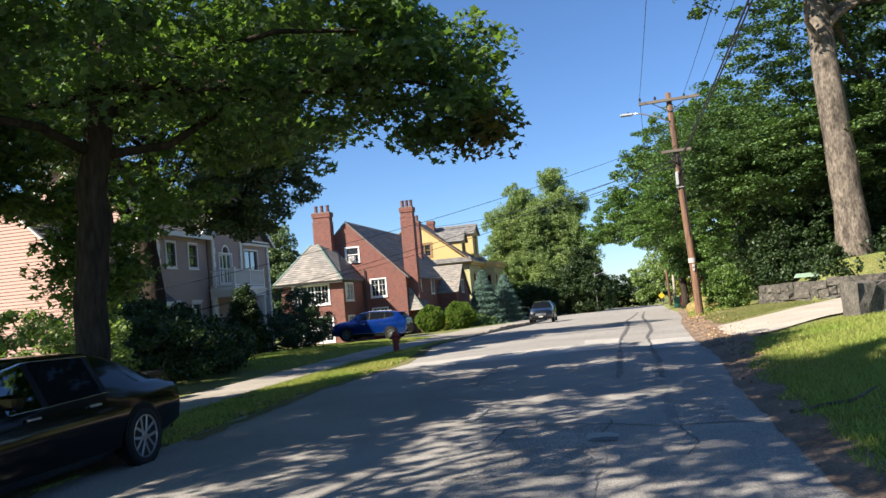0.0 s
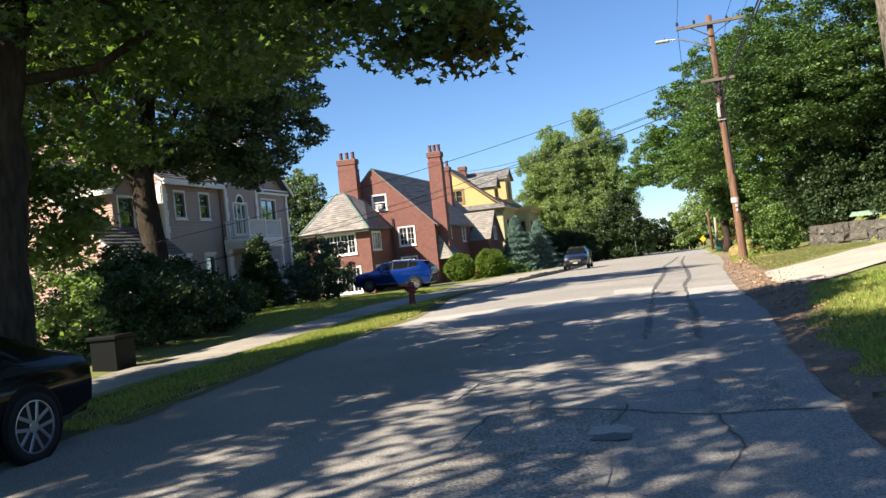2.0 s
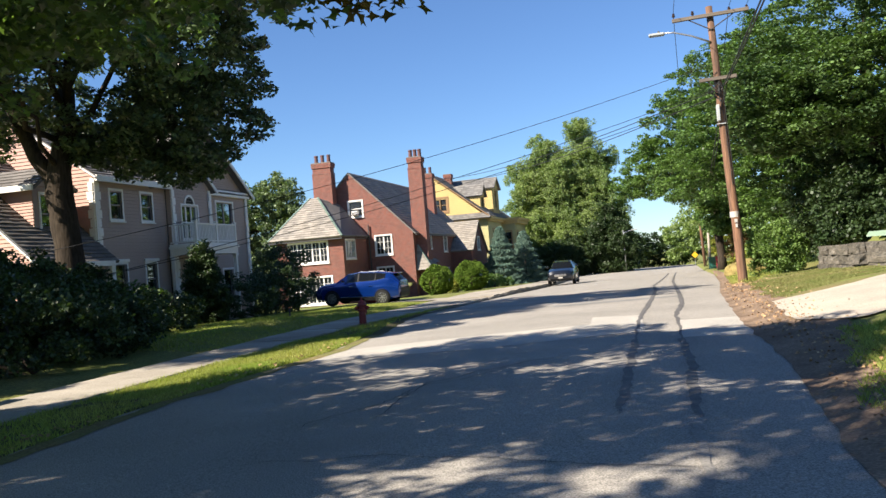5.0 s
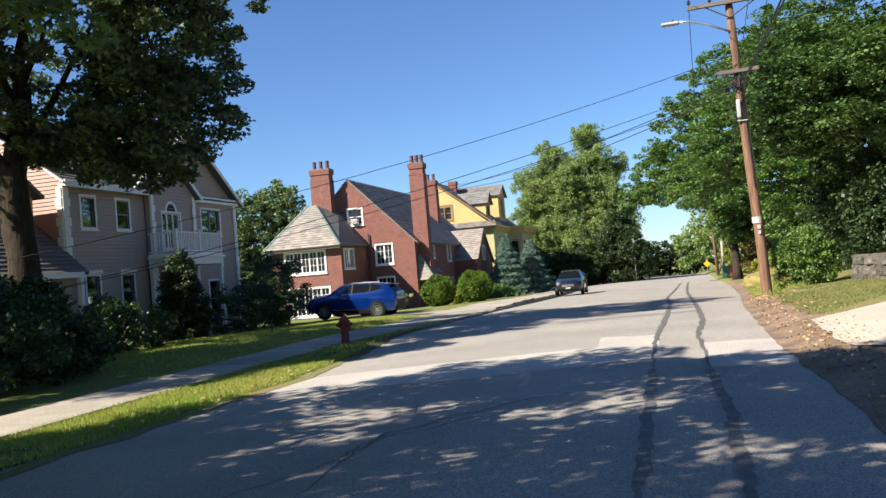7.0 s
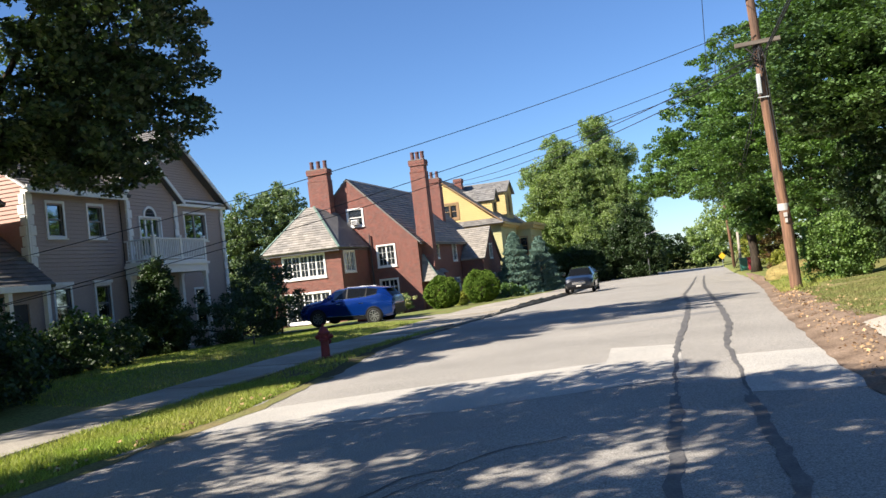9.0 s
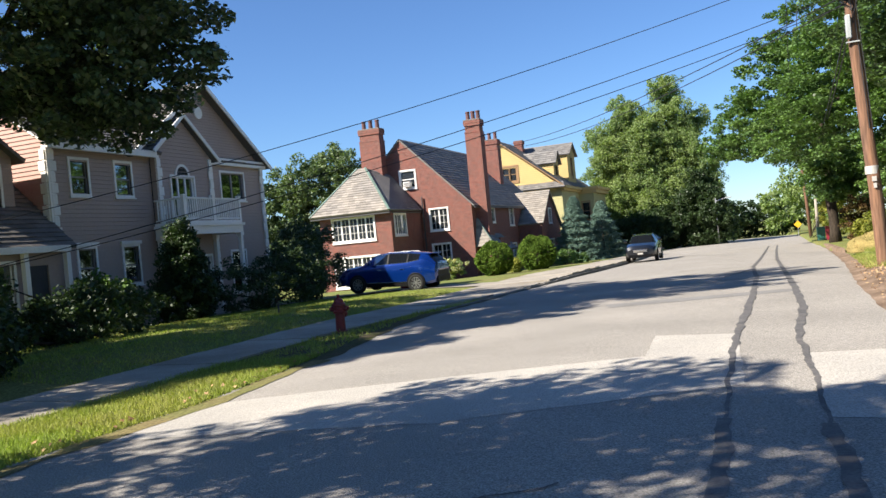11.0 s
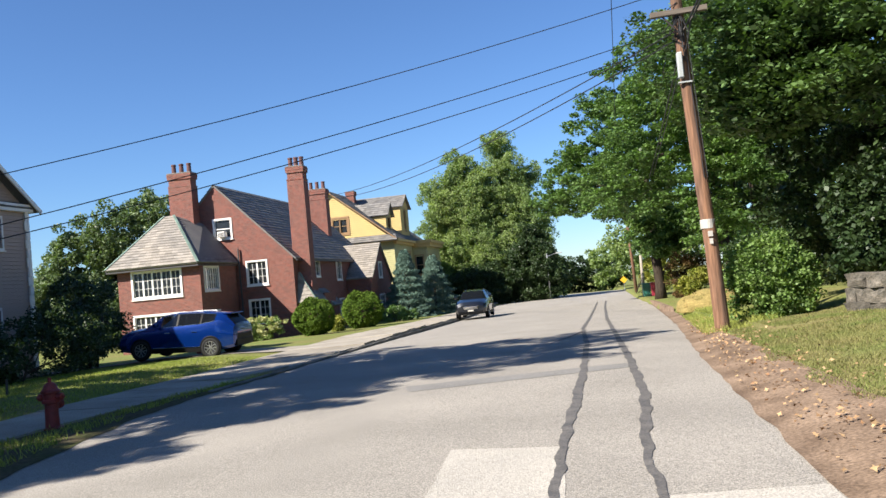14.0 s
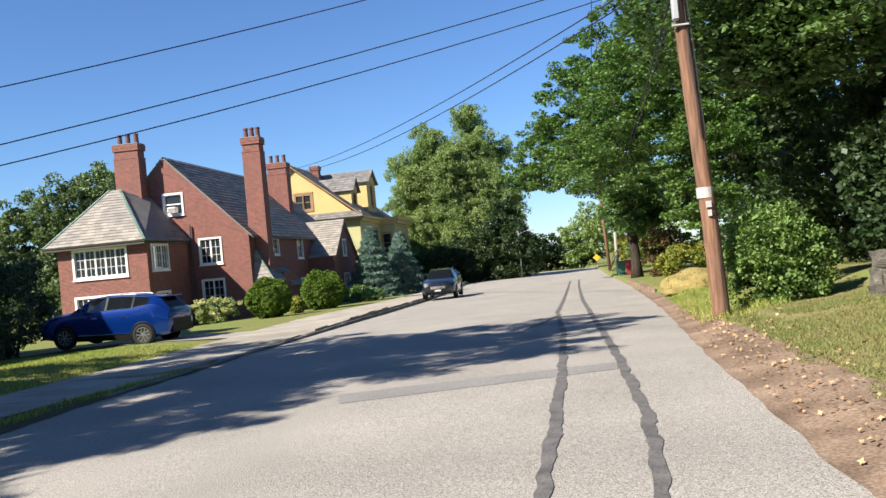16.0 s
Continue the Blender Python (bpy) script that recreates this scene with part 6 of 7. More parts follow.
shrub((-18.6, 65.4, gz(-18.6, 65.4)), [(-18.7, 64.9, gz(-18.6, 65.4) + 0.95, 1.6, 0.75, 0.55, 46)], 35, 0.1, 70, 0.17, "flower", "cream flower heads of the hydrangea")
shrub((-12.6, 76.5, gz(-12.6, 76.5)), [(-12.6, 76.5, gz(-12.6, 76.5) + 0.5, 1.6, 2.2, 0.6, 60)], 36, 0.13, 60, 0.28, "leaf", "low spreading green garden shrub")


def spruce(at, h, r, seed, label):
    """Tiers of drooping branches round a straight stem."""
    rng = np.random.default_rng(seed)
    t = thing("spruce", at, label=label, category="tree")
    bm = bmesh.new()
    tube(bm, [(0, 0, -0.2), (0, 0, h)], [0.16, 0.02], 8)
    part("trunk", bm, M["bark"], t)
    c = []
    for k in range(1500):
        z = h * (0.02 + 0.96 * rng.uniform() ** 1.5)
        tier = 0.86 + 0.14 * math.cos(z * 11.0)
        rr = r * (1 - z / h) ** 0.85 * tier * (0.8 + 0.22 * rng.uniform()) + 0.04
        a = rng.uniform(0, 2 * np.pi)
        c.append((rr * np.cos(a), rr * np.sin(a), z - 0.16 * rr))
    v, f = leaf_cloud(rng, np.array(c), 0.22 * rng.uniform(0.7, 1.2, len(c)), 45, 0.1, 1.2, SLIM, 0.6)
    numpy_mesh("foliage", v, f, M["spruce"], t)


spruce((-13.4, 84.0, gz(-13.4, 84.0)), 5.7, 2.7, 41, "blue-green spruce beside the yellow house")
spruce((-11.6, 87.0, gz(-11.6, 87.0)), 5.2, 2.6, 42, "second blue-green spruce beside the yellow house")
# shrubs on the right bank
shrub((5.2, 37.4, gz(5.2, 37.4)), [(4.6, 37.0, -0.5, 0.85, 0.8, 1.0, 130), (5.15, 36.9, -0.7, 0.5, 0.6, 0.7, 50)], 51, 0.085, 110, 0.26, "leaf_bush", "bright green shrub close behind the utility pole")
shrub((7.0, 62.0, gz(7.0, 62.0)), [(7.0, 62.0, gz(7.0, 62.0) + 0.7, 1.3, 1.3, 0.9, 70)], 53, 0.14, 60, 0.3, "yellow_leaf", "yellow-green shrub by the road")
shrub((6.6, 67.0, gz(6.6, 67.0)), [(6.8, 67.0, gz(6.6, 67.0) + 1.2, 1.2, 1.4, 1.5, 80)], 54, 0.14, 60, 0.3, "rust_leaf", "bronze-leaved shrub by the road")
shrub((6.0, 98.0, gz(6.0, 98.0)), [(8.2, 98.0, gz(6.0, 98.0) + 1.6, 1.8, 3.0, 2.2, 90)], 55, 0.2, 60, 0.4, "yellow_leaf", "yellowing shrub further up the road")
shrub((7.5, 55.0, gz(7.5, 55.0)), [(8.0, 52.0, gz(7.5, 55.0) + 1.0, 1.6, 4.0, 1.6, 120)], 56, 0.14, 60, 0.32, "leaf_dark", "dark undergrowth under the trees")

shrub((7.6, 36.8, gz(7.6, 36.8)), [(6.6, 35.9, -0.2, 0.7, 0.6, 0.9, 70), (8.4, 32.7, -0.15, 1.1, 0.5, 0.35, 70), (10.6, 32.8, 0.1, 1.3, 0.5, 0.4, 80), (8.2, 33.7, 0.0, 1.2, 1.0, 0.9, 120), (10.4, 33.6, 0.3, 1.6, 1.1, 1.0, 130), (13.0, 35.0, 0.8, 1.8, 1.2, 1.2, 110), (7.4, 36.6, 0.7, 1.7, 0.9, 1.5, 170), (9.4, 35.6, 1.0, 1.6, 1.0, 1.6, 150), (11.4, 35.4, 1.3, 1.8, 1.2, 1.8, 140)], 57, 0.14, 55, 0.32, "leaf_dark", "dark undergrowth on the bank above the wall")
# dark leaves fill in the deep shade beneath the crown
shrub((9.0, 41.0, gz(9.0, 41.0)), [(7.8, 41.0, 1.2, 2.4, 1.4, 2.2, 150), (12.0, 40.5, 1.6, 2.6, 1.4, 2.4, 150)], 58, 0.14, 80, 0.36, "leaf_dark", "dark-leaved undergrowth standing in for deep shade under the roadside tree")


# ---- cars ----
def lathe(bm, profile, seg=24, axis="y", caps=True):
    """Spins (radius, along) points round an axis."""
    rings = []
    for r, a in profile:
        ring = []
        for k in range(seg):
            c, s = math.cos(2 * math.pi * k / seg), math.sin(2 * math.pi * k / seg)
            ring.append(bm.verts.new((r * c, a, r * s) if axis == "y" else (r * c, r * s, a)))
        rings.append(ring)
    for a, b in zip(rings, rings[1:]):
        for k in range(seg):
            bm.faces.new((a[k], a[(k + 1) % seg], b[(k + 1) % seg], b[k]))
    for r in (rings[0], rings[-1]) if caps else ():
        bm.faces.new(r)
    bmesh.ops.recalc_face_normals(bm, faces=bm.faces)
    return bm


def wheel(car, x, side, y, r, rim, spokes=5, twin=True):
    """A tyre with its alloy rim; side is +1 for the car's left."""
    w = thing("wheel")
    w.parent = car
    w.matrix_basis = Matrix.Translation((x, side * y, r)) @ Matrix.Rotation(0 if side > 0 else math.pi, 4, "Z")
    bm = bmesh.new()
    lathe(bm, [(rim * 0.98, -0.2), (r * 0.94, -0.21), (r, -0.17), (r, -0.04), (r * 0.955, 0.0), (rim * 1.02, 0.005), (rim, -0.015)], 32)
    part("tyre", bm, M["rubber"], w, smooth=True)
    bm = bmesh.new()
    lathe(bm, [(0.03, -0.1), (rim * 0.97, -0.1), (rim * 0.97, -0.09), (0.03, -0.085)], 28)
    part("wheel_well", bm, M["plastic"], w)
    bm = bmesh.new()
    lathe(bm, [(rim * 0.93, -0.06), (rim, -0.05), (rim, 0.002), (rim * 0.955, 0.004), (rim * 0.93, -0.02)], 32)
    lathe(bm, [(0.0, -0.05), (0.07, -0.05), (0.075, -0.02), (0.05, -0.012), (0.0, -0.012)], 16)
    for k in range(spokes):
        a = 2 * math.pi * k / spokes + math.pi / 2
        for d in ((-0.16, 0.16) if twin else (0.0,)):
            s = bmesh.new()
            wd = 0.018 if twin else 0.035
            box(s, 0.05, rim * 0.96, -0.045, -0.008, -wd, wd, 0.005)
            s.transform(Matrix.Rotation(-(a + d), 4, "Y") @ Matrix.Translation((0, 0, 0.028 * (1 if d > 0 else -1) if twin else 0)))
            me = bpy.data.meshes.new("spoke")
            s.to_mesh(me)
            s.free()
            bm.from_mesh(me)
            bpy.data.meshes.remove(me)
    part("rim", bm, M["alloy"], w, "silver alloy rim")


def car(name, at, rz, paint, stations, wheels, r, rim, label, cladding=False, chrome_line=False, lamps=None, spokes=5, twin=True, rails=False, pitch=0.0, size=1.0):
    """stations from tail to nose: x, z under, z belt, z top, half width low, belt, top, kind ('b' body, 'g' side glass, 'w' sloping glass)."""
    c = thing(name, at, rz, label, "car")
    c.matrix_basis = c.matrix_basis @ Matrix.Rotation(radians(pitch), 4, "Y") @ Matrix.Scale(size, 4)
    bm, gl, ws, pil = bmesh.new(), [], [], []
    rows = []
    for x, z0, zb, zt, w0, wb, wt, kind in stations:
        hw = max(w0, wb)
        half = [(w0 * 0.86, z0), (w0 * 0.985, z0 + 0.1), (hw + 0.012, z0 + (zb - z0) * 0.52), (hw, z0 + (zb - z0) * 0.8), (wb * 0.985, zb), (wt, zt - 0.045), (wt * 0.9, zt - 0.012), (wt * 0.55, zt + 0.008), (0, zt + 0.014)]
        rows.append([(x, -y, z) for y, z in half] + [(x, y, z) for y, z in reversed(half[:-1])])
    vs = [[bm.verts.new(p) for p in r_] for r_ in rows]
    n = len(vs[0])
    for i in range(len(vs) - 1):
        kind = stations[i][7]
        for j in range(n - 1):
            q = (vs[i][j], vs[i + 1][j], vs[i + 1][j + 1], vs[i][j + 1])
            side = j in (4, n - 6)
            upper = 5 <= j <= n - 7
            if kind == "g" and side:
                gl.append([v.co.copy() for v in q])
            elif kind == "p" and side:
                pil.append([v.co.copy() for v in q])
            elif kind == "w" and upper:
                ws.append([v.co.copy() for v in q])
                continue
            else:
                bm.faces.new(q)
                continue
            continue
        bm.faces.new((vs[i][0], vs[i][-1], vs[i + 1][-1], vs[i + 1][0]))
    bm.faces.new(vs[0])
    bm.faces.new(list(reversed(vs[-1])))
    bmesh.ops.recalc_face_normals(bm, faces=bm.faces)
    body = part("body", bm, M[paint], c, smooth=True)
    me = body.data
    me.set_sharp_from_angle(angle=radians(32))
    for nm, quads in (("side_window", gl), ("windscreen", ws), ("pillar", pil)):
        if nm == "windscreen":
            groups = [[q for q in quads if q[0].x < 0], [q for q in quads if q[0].x >= 0]]
        else:
            groups = [[q] for q in quads]
        for grp in groups:
            if not grp:
                continue
            b = bmesh.new()
            for q in grp:
                b.faces.new([b.verts.new(v) for v in q])
            bmesh.ops.remove_doubles(b, verts=b.verts, dist=0.001)
            bmesh.ops.recalc_face_normals(b, faces=b.faces)
            part(nm, b, M["plastic" if nm == "pillar" else "car_glass"], c)
    inner = [s for s in stations if s[7] in "gwp"]
    xs = [s[0] for s in inner]
    part("cabin", boxes((min(xs) + 0.5, max(xs) - 0.45, -0.55, 0.55, 0.35, stations[len(stations) // 2][2] + 0.05)), M["plastic"], c)
    hw = max(s[4] for s in stations)
    for x in wheels:
        for sd in (-1, 1):
            b = bmesh.new()
            lathe(b, [(r * 0.9, -0.03), (r * 1.13, -0.03), (r * 1.13, 0.01), (r * 1.08, 0.016), (r * 0.9, 0.014)], 36, caps=False)
            b.transform(Matrix.Translation((x, sd * (hw + 0.004), r + 0.02)) @ Matrix.Rotation(0 if sd > 0 else math.pi, 4, "Z"))
            part("wheel_arch", b, M["plastic"], c)
            wheel(c, x, sd, hw + 0.03, r, rim, spokes, twin)
    if cladding:
        z0 = stations[len(stations) // 2][1]
        for sd in (-1, 1):
            y = sd * (hw + 0.006)
            part("sill", boxes((wheels[0] + r * 1.1, wheels[1] - r * 1.1, min(y, y - sd * 0.05), max(y, y - sd * 0.05), z0 - 0.02, z0 + 0.17), bevel=0.01), M["plastic"], c)
            part("sill_strip", boxes((wheels[0] + r * 1.12, wheels[1] - r * 1.3, min(y, y + sd * 0.012), max(y, y + sd * 0.012), z0 + 0.15, z0 + 0.185), bevel=0.004), M["chrome"], c, "bright sill strip")
    if chrome_line:
        for sd in (-1, 1):
            b = bmesh.new()
            tube(b, [(s[0], sd * (s[6] + 0.008), s[3] - 0.05) for s in inner if s[3] > s[2] + 0.25], 0.01, 6)
            part("window_trim", b, M["chrome"], c, "bright window trim")
            b = bmesh.new()
            tube(b, [(s[0], sd * (s[5] * 0.985 + 0.01), s[2]) for s in inner if s[3] > s[2] + 0.25], 0.008, 6)
            part("window_trim", b, M["chrome"], c, "bright window trim")
    if rails:
        for sd in (-1, 1):
            b = bmesh.new()
            top = [s for s in stations if s[7] in "gbp" and s[3] > s[2] + 0.3]
            tube(b, [(s[0], sd * (s[6] * 0.9), s[3] + 0.01) for s in top], 0.009, 6)
            part("roof_rail", b, M["galv"], c)
    for sd in (-1, 1):
        xm = stations[-1][0] - 1.66
        b = boxes((xm, xm + 0.16, min(sd * hw, sd * (hw + 0.2)), max(sd * hw, sd * (hw + 0.2)), stations[-4][2] + 0.08, stations[-4][2] + 0.22), bevel=0.03)
        part("door_mirror", b, M[paint], c)
        for hx in lamps["handles"]:
            part("door_handle", boxes((hx, hx + 0.2, min(sd * (hw - 0.02), sd * (hw + 0.025)), max(sd * (hw - 0.02), sd * (hw + 0.025)), lamps["hz"], lamps["hz"] + 0.035), bevel=0.01), M["chrome"] if chrome_line else M[paint], c)
        for nm, mt, (x0, x1, y0, y1, z0, z1) in lamps["lights"]:
            part(nm, boxes((x0, x1, min(sd * y0, sd * y1), max(sd * y0, sd * y1), z0, z1), bevel=0.02), M[mt], c)
    x0, _, _, ztop, _, _, wtop, _ = next(q for q in stations if q[7] in "gp")
    if rails:
        part("roof_spoiler", boxes((x0 - 0.52, x0 + 0.1, -wtop * 0.92, wtop * 0.92, ztop - 0.07, ztop - 0.03), bevel=0.015), M[paint], c)
        tail = stations[0][0]
        part("tailgate_panel", boxes((tail - 0.008, tail + 0.05, -0.68, 0.68, 0.6, 0.82), bevel=0.02), M["plastic"], c, "black tailgate panel")
        part("tailgate_trim", boxes((tail - 0.012, tail + 0.05, -0.62, 0.62, 0.84, 0.89), bevel=0.01), M["tail"], c, "red lamp strip across the tailgate")
    for nm, mt, bx in lamps["front"]:
        part(nm, boxes(bx, bevel=0.015), M[mt], c)
    return c


SUV = [(-2.26, 0.5, 0.86, 0.95, 0.78, 0.74, 0.6, "b"), (-2.2, 0.36, 1.06, 1.18, 0.88, 0.84, 0.66, "w"), (-1.86, 0.28, 1.28, 1.5, 0.92, 0.87, 0.58, "b"), (-1.66, 0.25, 1.33, 1.56, 0.925, 0.875, 0.6, "b"), (-1.5, 0.25, 1.31, 1.59, 0.925, 0.88, 0.61, "g"), (-1.0, 0.24, 1.23, 1.64, 0.93, 0.885, 0.63, "p"), (-0.93, 0.24, 1.22, 1.645, 0.93, 0.885, 0.635, "g"), (-0.1, 0.24, 1.18, 1.66, 0.93, 0.885, 0.64, "p"), (-0.03, 0.24, 1.175, 1.655, 0.93, 0.885, 0.64, "g"), (0.56, 0.24, 1.14, 1.58, 0.93, 0.88, 0.62, "w"), (1.2, 0.25, 1.1, 1.16, 0.925, 0.86, 0.72, "b"), (1.8, 0.26, 1.01, 1.09, 0.91, 0.84, 0.7, "b"), (2.14, 0.32, 0.9, 0.99, 0.86, 0.79, 0.64, "b"), (2.26, 0.42, 0.72, 0.82, 0.78, 0.72, 0.56, "b")]
SEDAN = [(-2.44, 0.5, 0.8, 0.88, 0.76, 0.7, 0.55, "b"), (-2.36, 0.34, 0.9, 0.98, 0.88, 0.82, 0.68, "b"), (-2.0, 0.26, 0.95, 1.05, 0.91, 0.86, 0.72, "w"), (-1.3, 0.2, 0.955, 1.33, 0.93, 0.88, 0.6, "b"), (-0.85, 0.19, 0.945, 1.42, 0.93, 0.885, 0.6, "p"), (-0.75, 0.19, 0.945, 1.425, 0.93, 0.885, 0.605, "g"), (0.15, 0.19, 0.92, 1.44, 0.93, 0.885, 0.61, "p"), (0.24, 0.19, 0.92, 1.435, 0.93, 0.885, 0.61, "g"), (0.72, 0.19, 0.91, 1.34, 0.93, 0.88, 0.59, "w"), (1.42, 0.2, 0.9, 0.95, 0.925, 0.86, 0.7, "b"), (2.0, 0.22, 0.83, 0.89, 0.91, 0.83, 0.66, "b"), (2.36, 0.3, 0.7, 0.78, 0.84, 0.75, 0.55, "b"), (2.45, 0.4, 0.6, 0.66, 0.74, 0.66, 0.5, "b")]


def plain_lights(tail, nose, hw, zt, zn):
    return [("tail_lamp", "tail", (tail + 0.0, tail + 0.2, hw - 0.36, hw - 0.045, zt, zt + 0.09)), ("headlamp", "headlamp", (nose - 0.34, nose - 0.06, hw - 0.42, hw - 0.1, zn, zn + 0.13))]


car("suv", (-14.1, 46.25, gz(-14.1, 46.2) + 0.035), 180, "blue_paint", SUV, (-1.35, 1.33), 0.36, 0.235, "metallic blue five-door car parked on the driveway", True, True,
    {"handles": (-0.85, 0.2), "hz": 0.93, "lights": plain_lights(-2.2, 2.22, 0.86, 0.98, 0.72), "front": [("bumper", "plastic", (-2.29, -2.1, -0.75, 0.75, 0.38, 0.62)), ("bumper", "plastic", (2.08, 2.27, -0.7, 0.7, 0.3, 0.5))]}, 5, True, True, pitch=-2.0)
car("sedan", (-6.62, 7.62, -1.65), -90, "black_paint", SEDAN, (-1.42, 1.45), 0.345, 0.255, "glossy black saloon parked at the road side", False, True,
    {"handles": (-0.62, 0.36), "hz": 0.82, "lights": plain_lights(-2.36, 2.42, 0.84, 0.76, 0.6), "front": [("bumper", "black_paint", (-2.46, -2.3, -0.72, 0.72, 0.3, 0.5)), ("exhaust", "chrome", (-2.47, -2.4, 0.45, 0.65, 0.3, 0.36)), ("exhaust", "chrome", (-2.47, -2.4, -0.65, -0.45, 0.3, 0.36))]}, 5, True)
car("suv", (-6.35, 71.6, float(pr(71.6)) + 0.01), -90, "navy_paint", SUV, (-1.35, 1.33), 0.36, 0.235, "dark grey-blue car parked facing down the street", True, False,
    {"handles": (-0.85, 0.2), "hz": 0.93, "lights": plain_lights(-2.2, 2.2, 0.86, 0.98, 0.72), "front": [("grille", "chrome", (2.16, 2.28, -0.42, 0.42, 0.58, 0.76)), ("bumper", "plastic", (2.05, 2.29, -0.7, 0.7, 0.3, 0.48)), ("number_plate", "white_band", (2.28, 2.3, -0.17, 0.17, 0.46, 0.56))]}, 5, False, True, size=1.1)


# ---- utility pole, lamp and wires ----
def sagging(a, b, sag, n=24):
    a, b = Vector(a), Vector(b)
    return [a.lerp(b, k / n) - Vector((0, 0, 4 * sag * (k / n) * (1 - k / n))) for k in range(n + 1)]


def wire(a, b, sag, r, label="thin black overhead wire"):
    bm = bmesh.new()
    tube(bm, sagging(a, b, sag), r, 6)
    tagged(part("overhead_wire", bm, M["wire"]), label, "wire", "overhead wires")


def utility_pole(at, top, lamp=True, label="leaning brown wooden utility pole with crossarms and a street lamp"):
    x, y, z = at
    p = thing("utility_pole", at, label=label, category="pole")
    t = Vector(top) - Vector(at)
    bm = bmesh.new()
    tube(bm, [t * k + Vector((0.02 * math.sin(9 * k), 0, 0)) for k in (-0.02, 0.02, 0.2, 0.4, 0.6, 0.8, 1.0)], [0.18, 0.165, 0.155, 0.145, 0.135, 0.125, 0.115], 16)
    part("shaft", bm, M["pole"], p, smooth=True)
    for k, half, nm in ((0.965, 1.28, "crossarm"), (0.735, 0.62, "lower_crossarm")):
        c = t * k
        bm = boxes((c.x - half, c.x + half, c.y - 0.24, c.y - 0.12, c.z - 0.06, c.z + 0.06), bevel=0.008)
        bm.transform(Matrix.Translation(c) @ Matrix.Rotation(radians(-1.5), 4, "Y") @ Matrix.Translation(-c))
        a = part(nm, bm, M["pole_grey"], p)
        bm = bmesh.new()
        for s in (-1, 1):
            tube(bm, [(c.x + s * 0.6 * half, c.y - 0.18, c.z - 0.05), (c.x, c.y - 0.14, c.z - 0.5)], 0.02, 6)
        part("arm_brace", bm, M["iron"], a)
        for s in (-0.95, -0.45, 0.5, 0.95) if nm == "crossarm" else ():
            bm = bmesh.new()
            lathe(bm, [(0.02, 0.05), (0.05, 0.08), (0.06, 0.13), (0.035, 0.15), (0.05, 0.18), (0.02, 0.21)], 10, "z")
            bm.transform(Matrix.Translation((c.x + s * half, c.y - 0.18, c.z - s * 0.03)))
            part("insulator", bm, M["porcelain"], a)
    band = t * 0.245
    bm = bmesh.new()
    lathe(bm, [(0.156, -0.1), (0.162, -0.1), (0.161, 0.1), (0.155, 0.1)], 18, "z")
    bm.transform(Matrix.Translation(band))
    part("marker_band", bm, M["white_band"], p, "white marker band")
    for k, w in ((0.222, 0.05), (0.205, 0.035)):
        c = t * k
        part("tag", boxes((c.x - w, c.x + w, c.y - 0.2, c.y - 0.17, c.z - 0.06, c.z + 0.06)), M["white_band"], p)
    c = t * 0.61
    part("junction_box", boxes((c.x - 0.19, c.x - 0.07, c.y - 0.28, c.y - 0.12, c.z - 0.28, c.z + 0.3), bevel=0.02), M["grey_box"], p, "pale grey cable box")
    part("box_bracket", boxes((c.x - 0.2, c.x + 0.1, c.y - 0.2, c.y - 0.1, c.z - 0.38, c.z - 0.35)), M["grey_box"], p)
    rng = np.random.default_rng(5)
    bm = bmesh.new()
    for k in range(16):
        a, b = t * rng.uniform(0.62, 0.74), t * rng.uniform(0.62, 0.76)
        m = (a + b) / 2 + Vector((rng.normal(0, 0.2), -0.2 + rng.normal(0, 0.1), rng.normal(0, 0.1)))
        tube(bm, [a + Vector((0, -0.13, 0)), m, b + Vector((0, -0.14, 0))], 0.014, 5)
    for dx in (0.05, 0.12):
        tube(bm, [t * 0.72 + Vector((dx, -0.13, 0)), t * 0.5 + Vector((dx, -0.15, 0)), t * 0.35 + Vector((dx, -0.16, 0))], 0.012, 5)
    part("cable_tangle", bm, M["wire"], p, "tangle of black cables")
    if lamp:
        c = t * 0.87
        bm = bmesh.new()
        tube(bm, [c + Vector(d) for d in ((-0.08, -0.1, 0), (-0.7, -0.12, 0.3), (-1.3, -0.14, 0.5), (-1.65, -0.15, 0.52))], [0.035, 0.032, 0.03, 0.03], 8)
        arm = part("lamp_arm", bm, M["galv"], p, "pale steel lamp bracket", True)
        bm = boxes((c.x - 2.15, c.x - 1.6, c.y - 0.25, c.y - 0.05, c.z + 0.44, c.z + 0.55), bevel=0.035)
        part("lamp_head", bm, M["grey_box"], arm)
        bm = bmesh.new()
        lathe(bm, [(0.03, 0.55), (0.04, 0.56), (0.035, 0.62)], 8, "z")
        bm.transform(Matrix.Translation((c.x - 1.8, c.y - 0.15, c.z)))
        part("photocell", bm, M["dark_trim"], arm)
    return p


POLE, TOP = Vector((3.42, 36.45, gz(3.42, 36.45))), Vector((3.06, 36.5, 8.15))
utility_pole(POLE, TOP)
T_ = TOP - POLE
for s, dz in ((-0.95, 0.03), (0.5, 0.0), (0.95, -0.03)):
    a = POLE + T_ * 0.965 + Vector((s * 1.28, -0.18, 0.2 + dz))
    wire(a, (2.3 + s * 1.28, -10.0, 8.3), 0.5, 0.009)
    wire(a, (6.3 + s * 1.2, 102.0, 6.5), 0.9, 0.012)
for k, dx, zz in ((0.72, 0.3, 6.0), (0.7, 0.12, 5.8)):
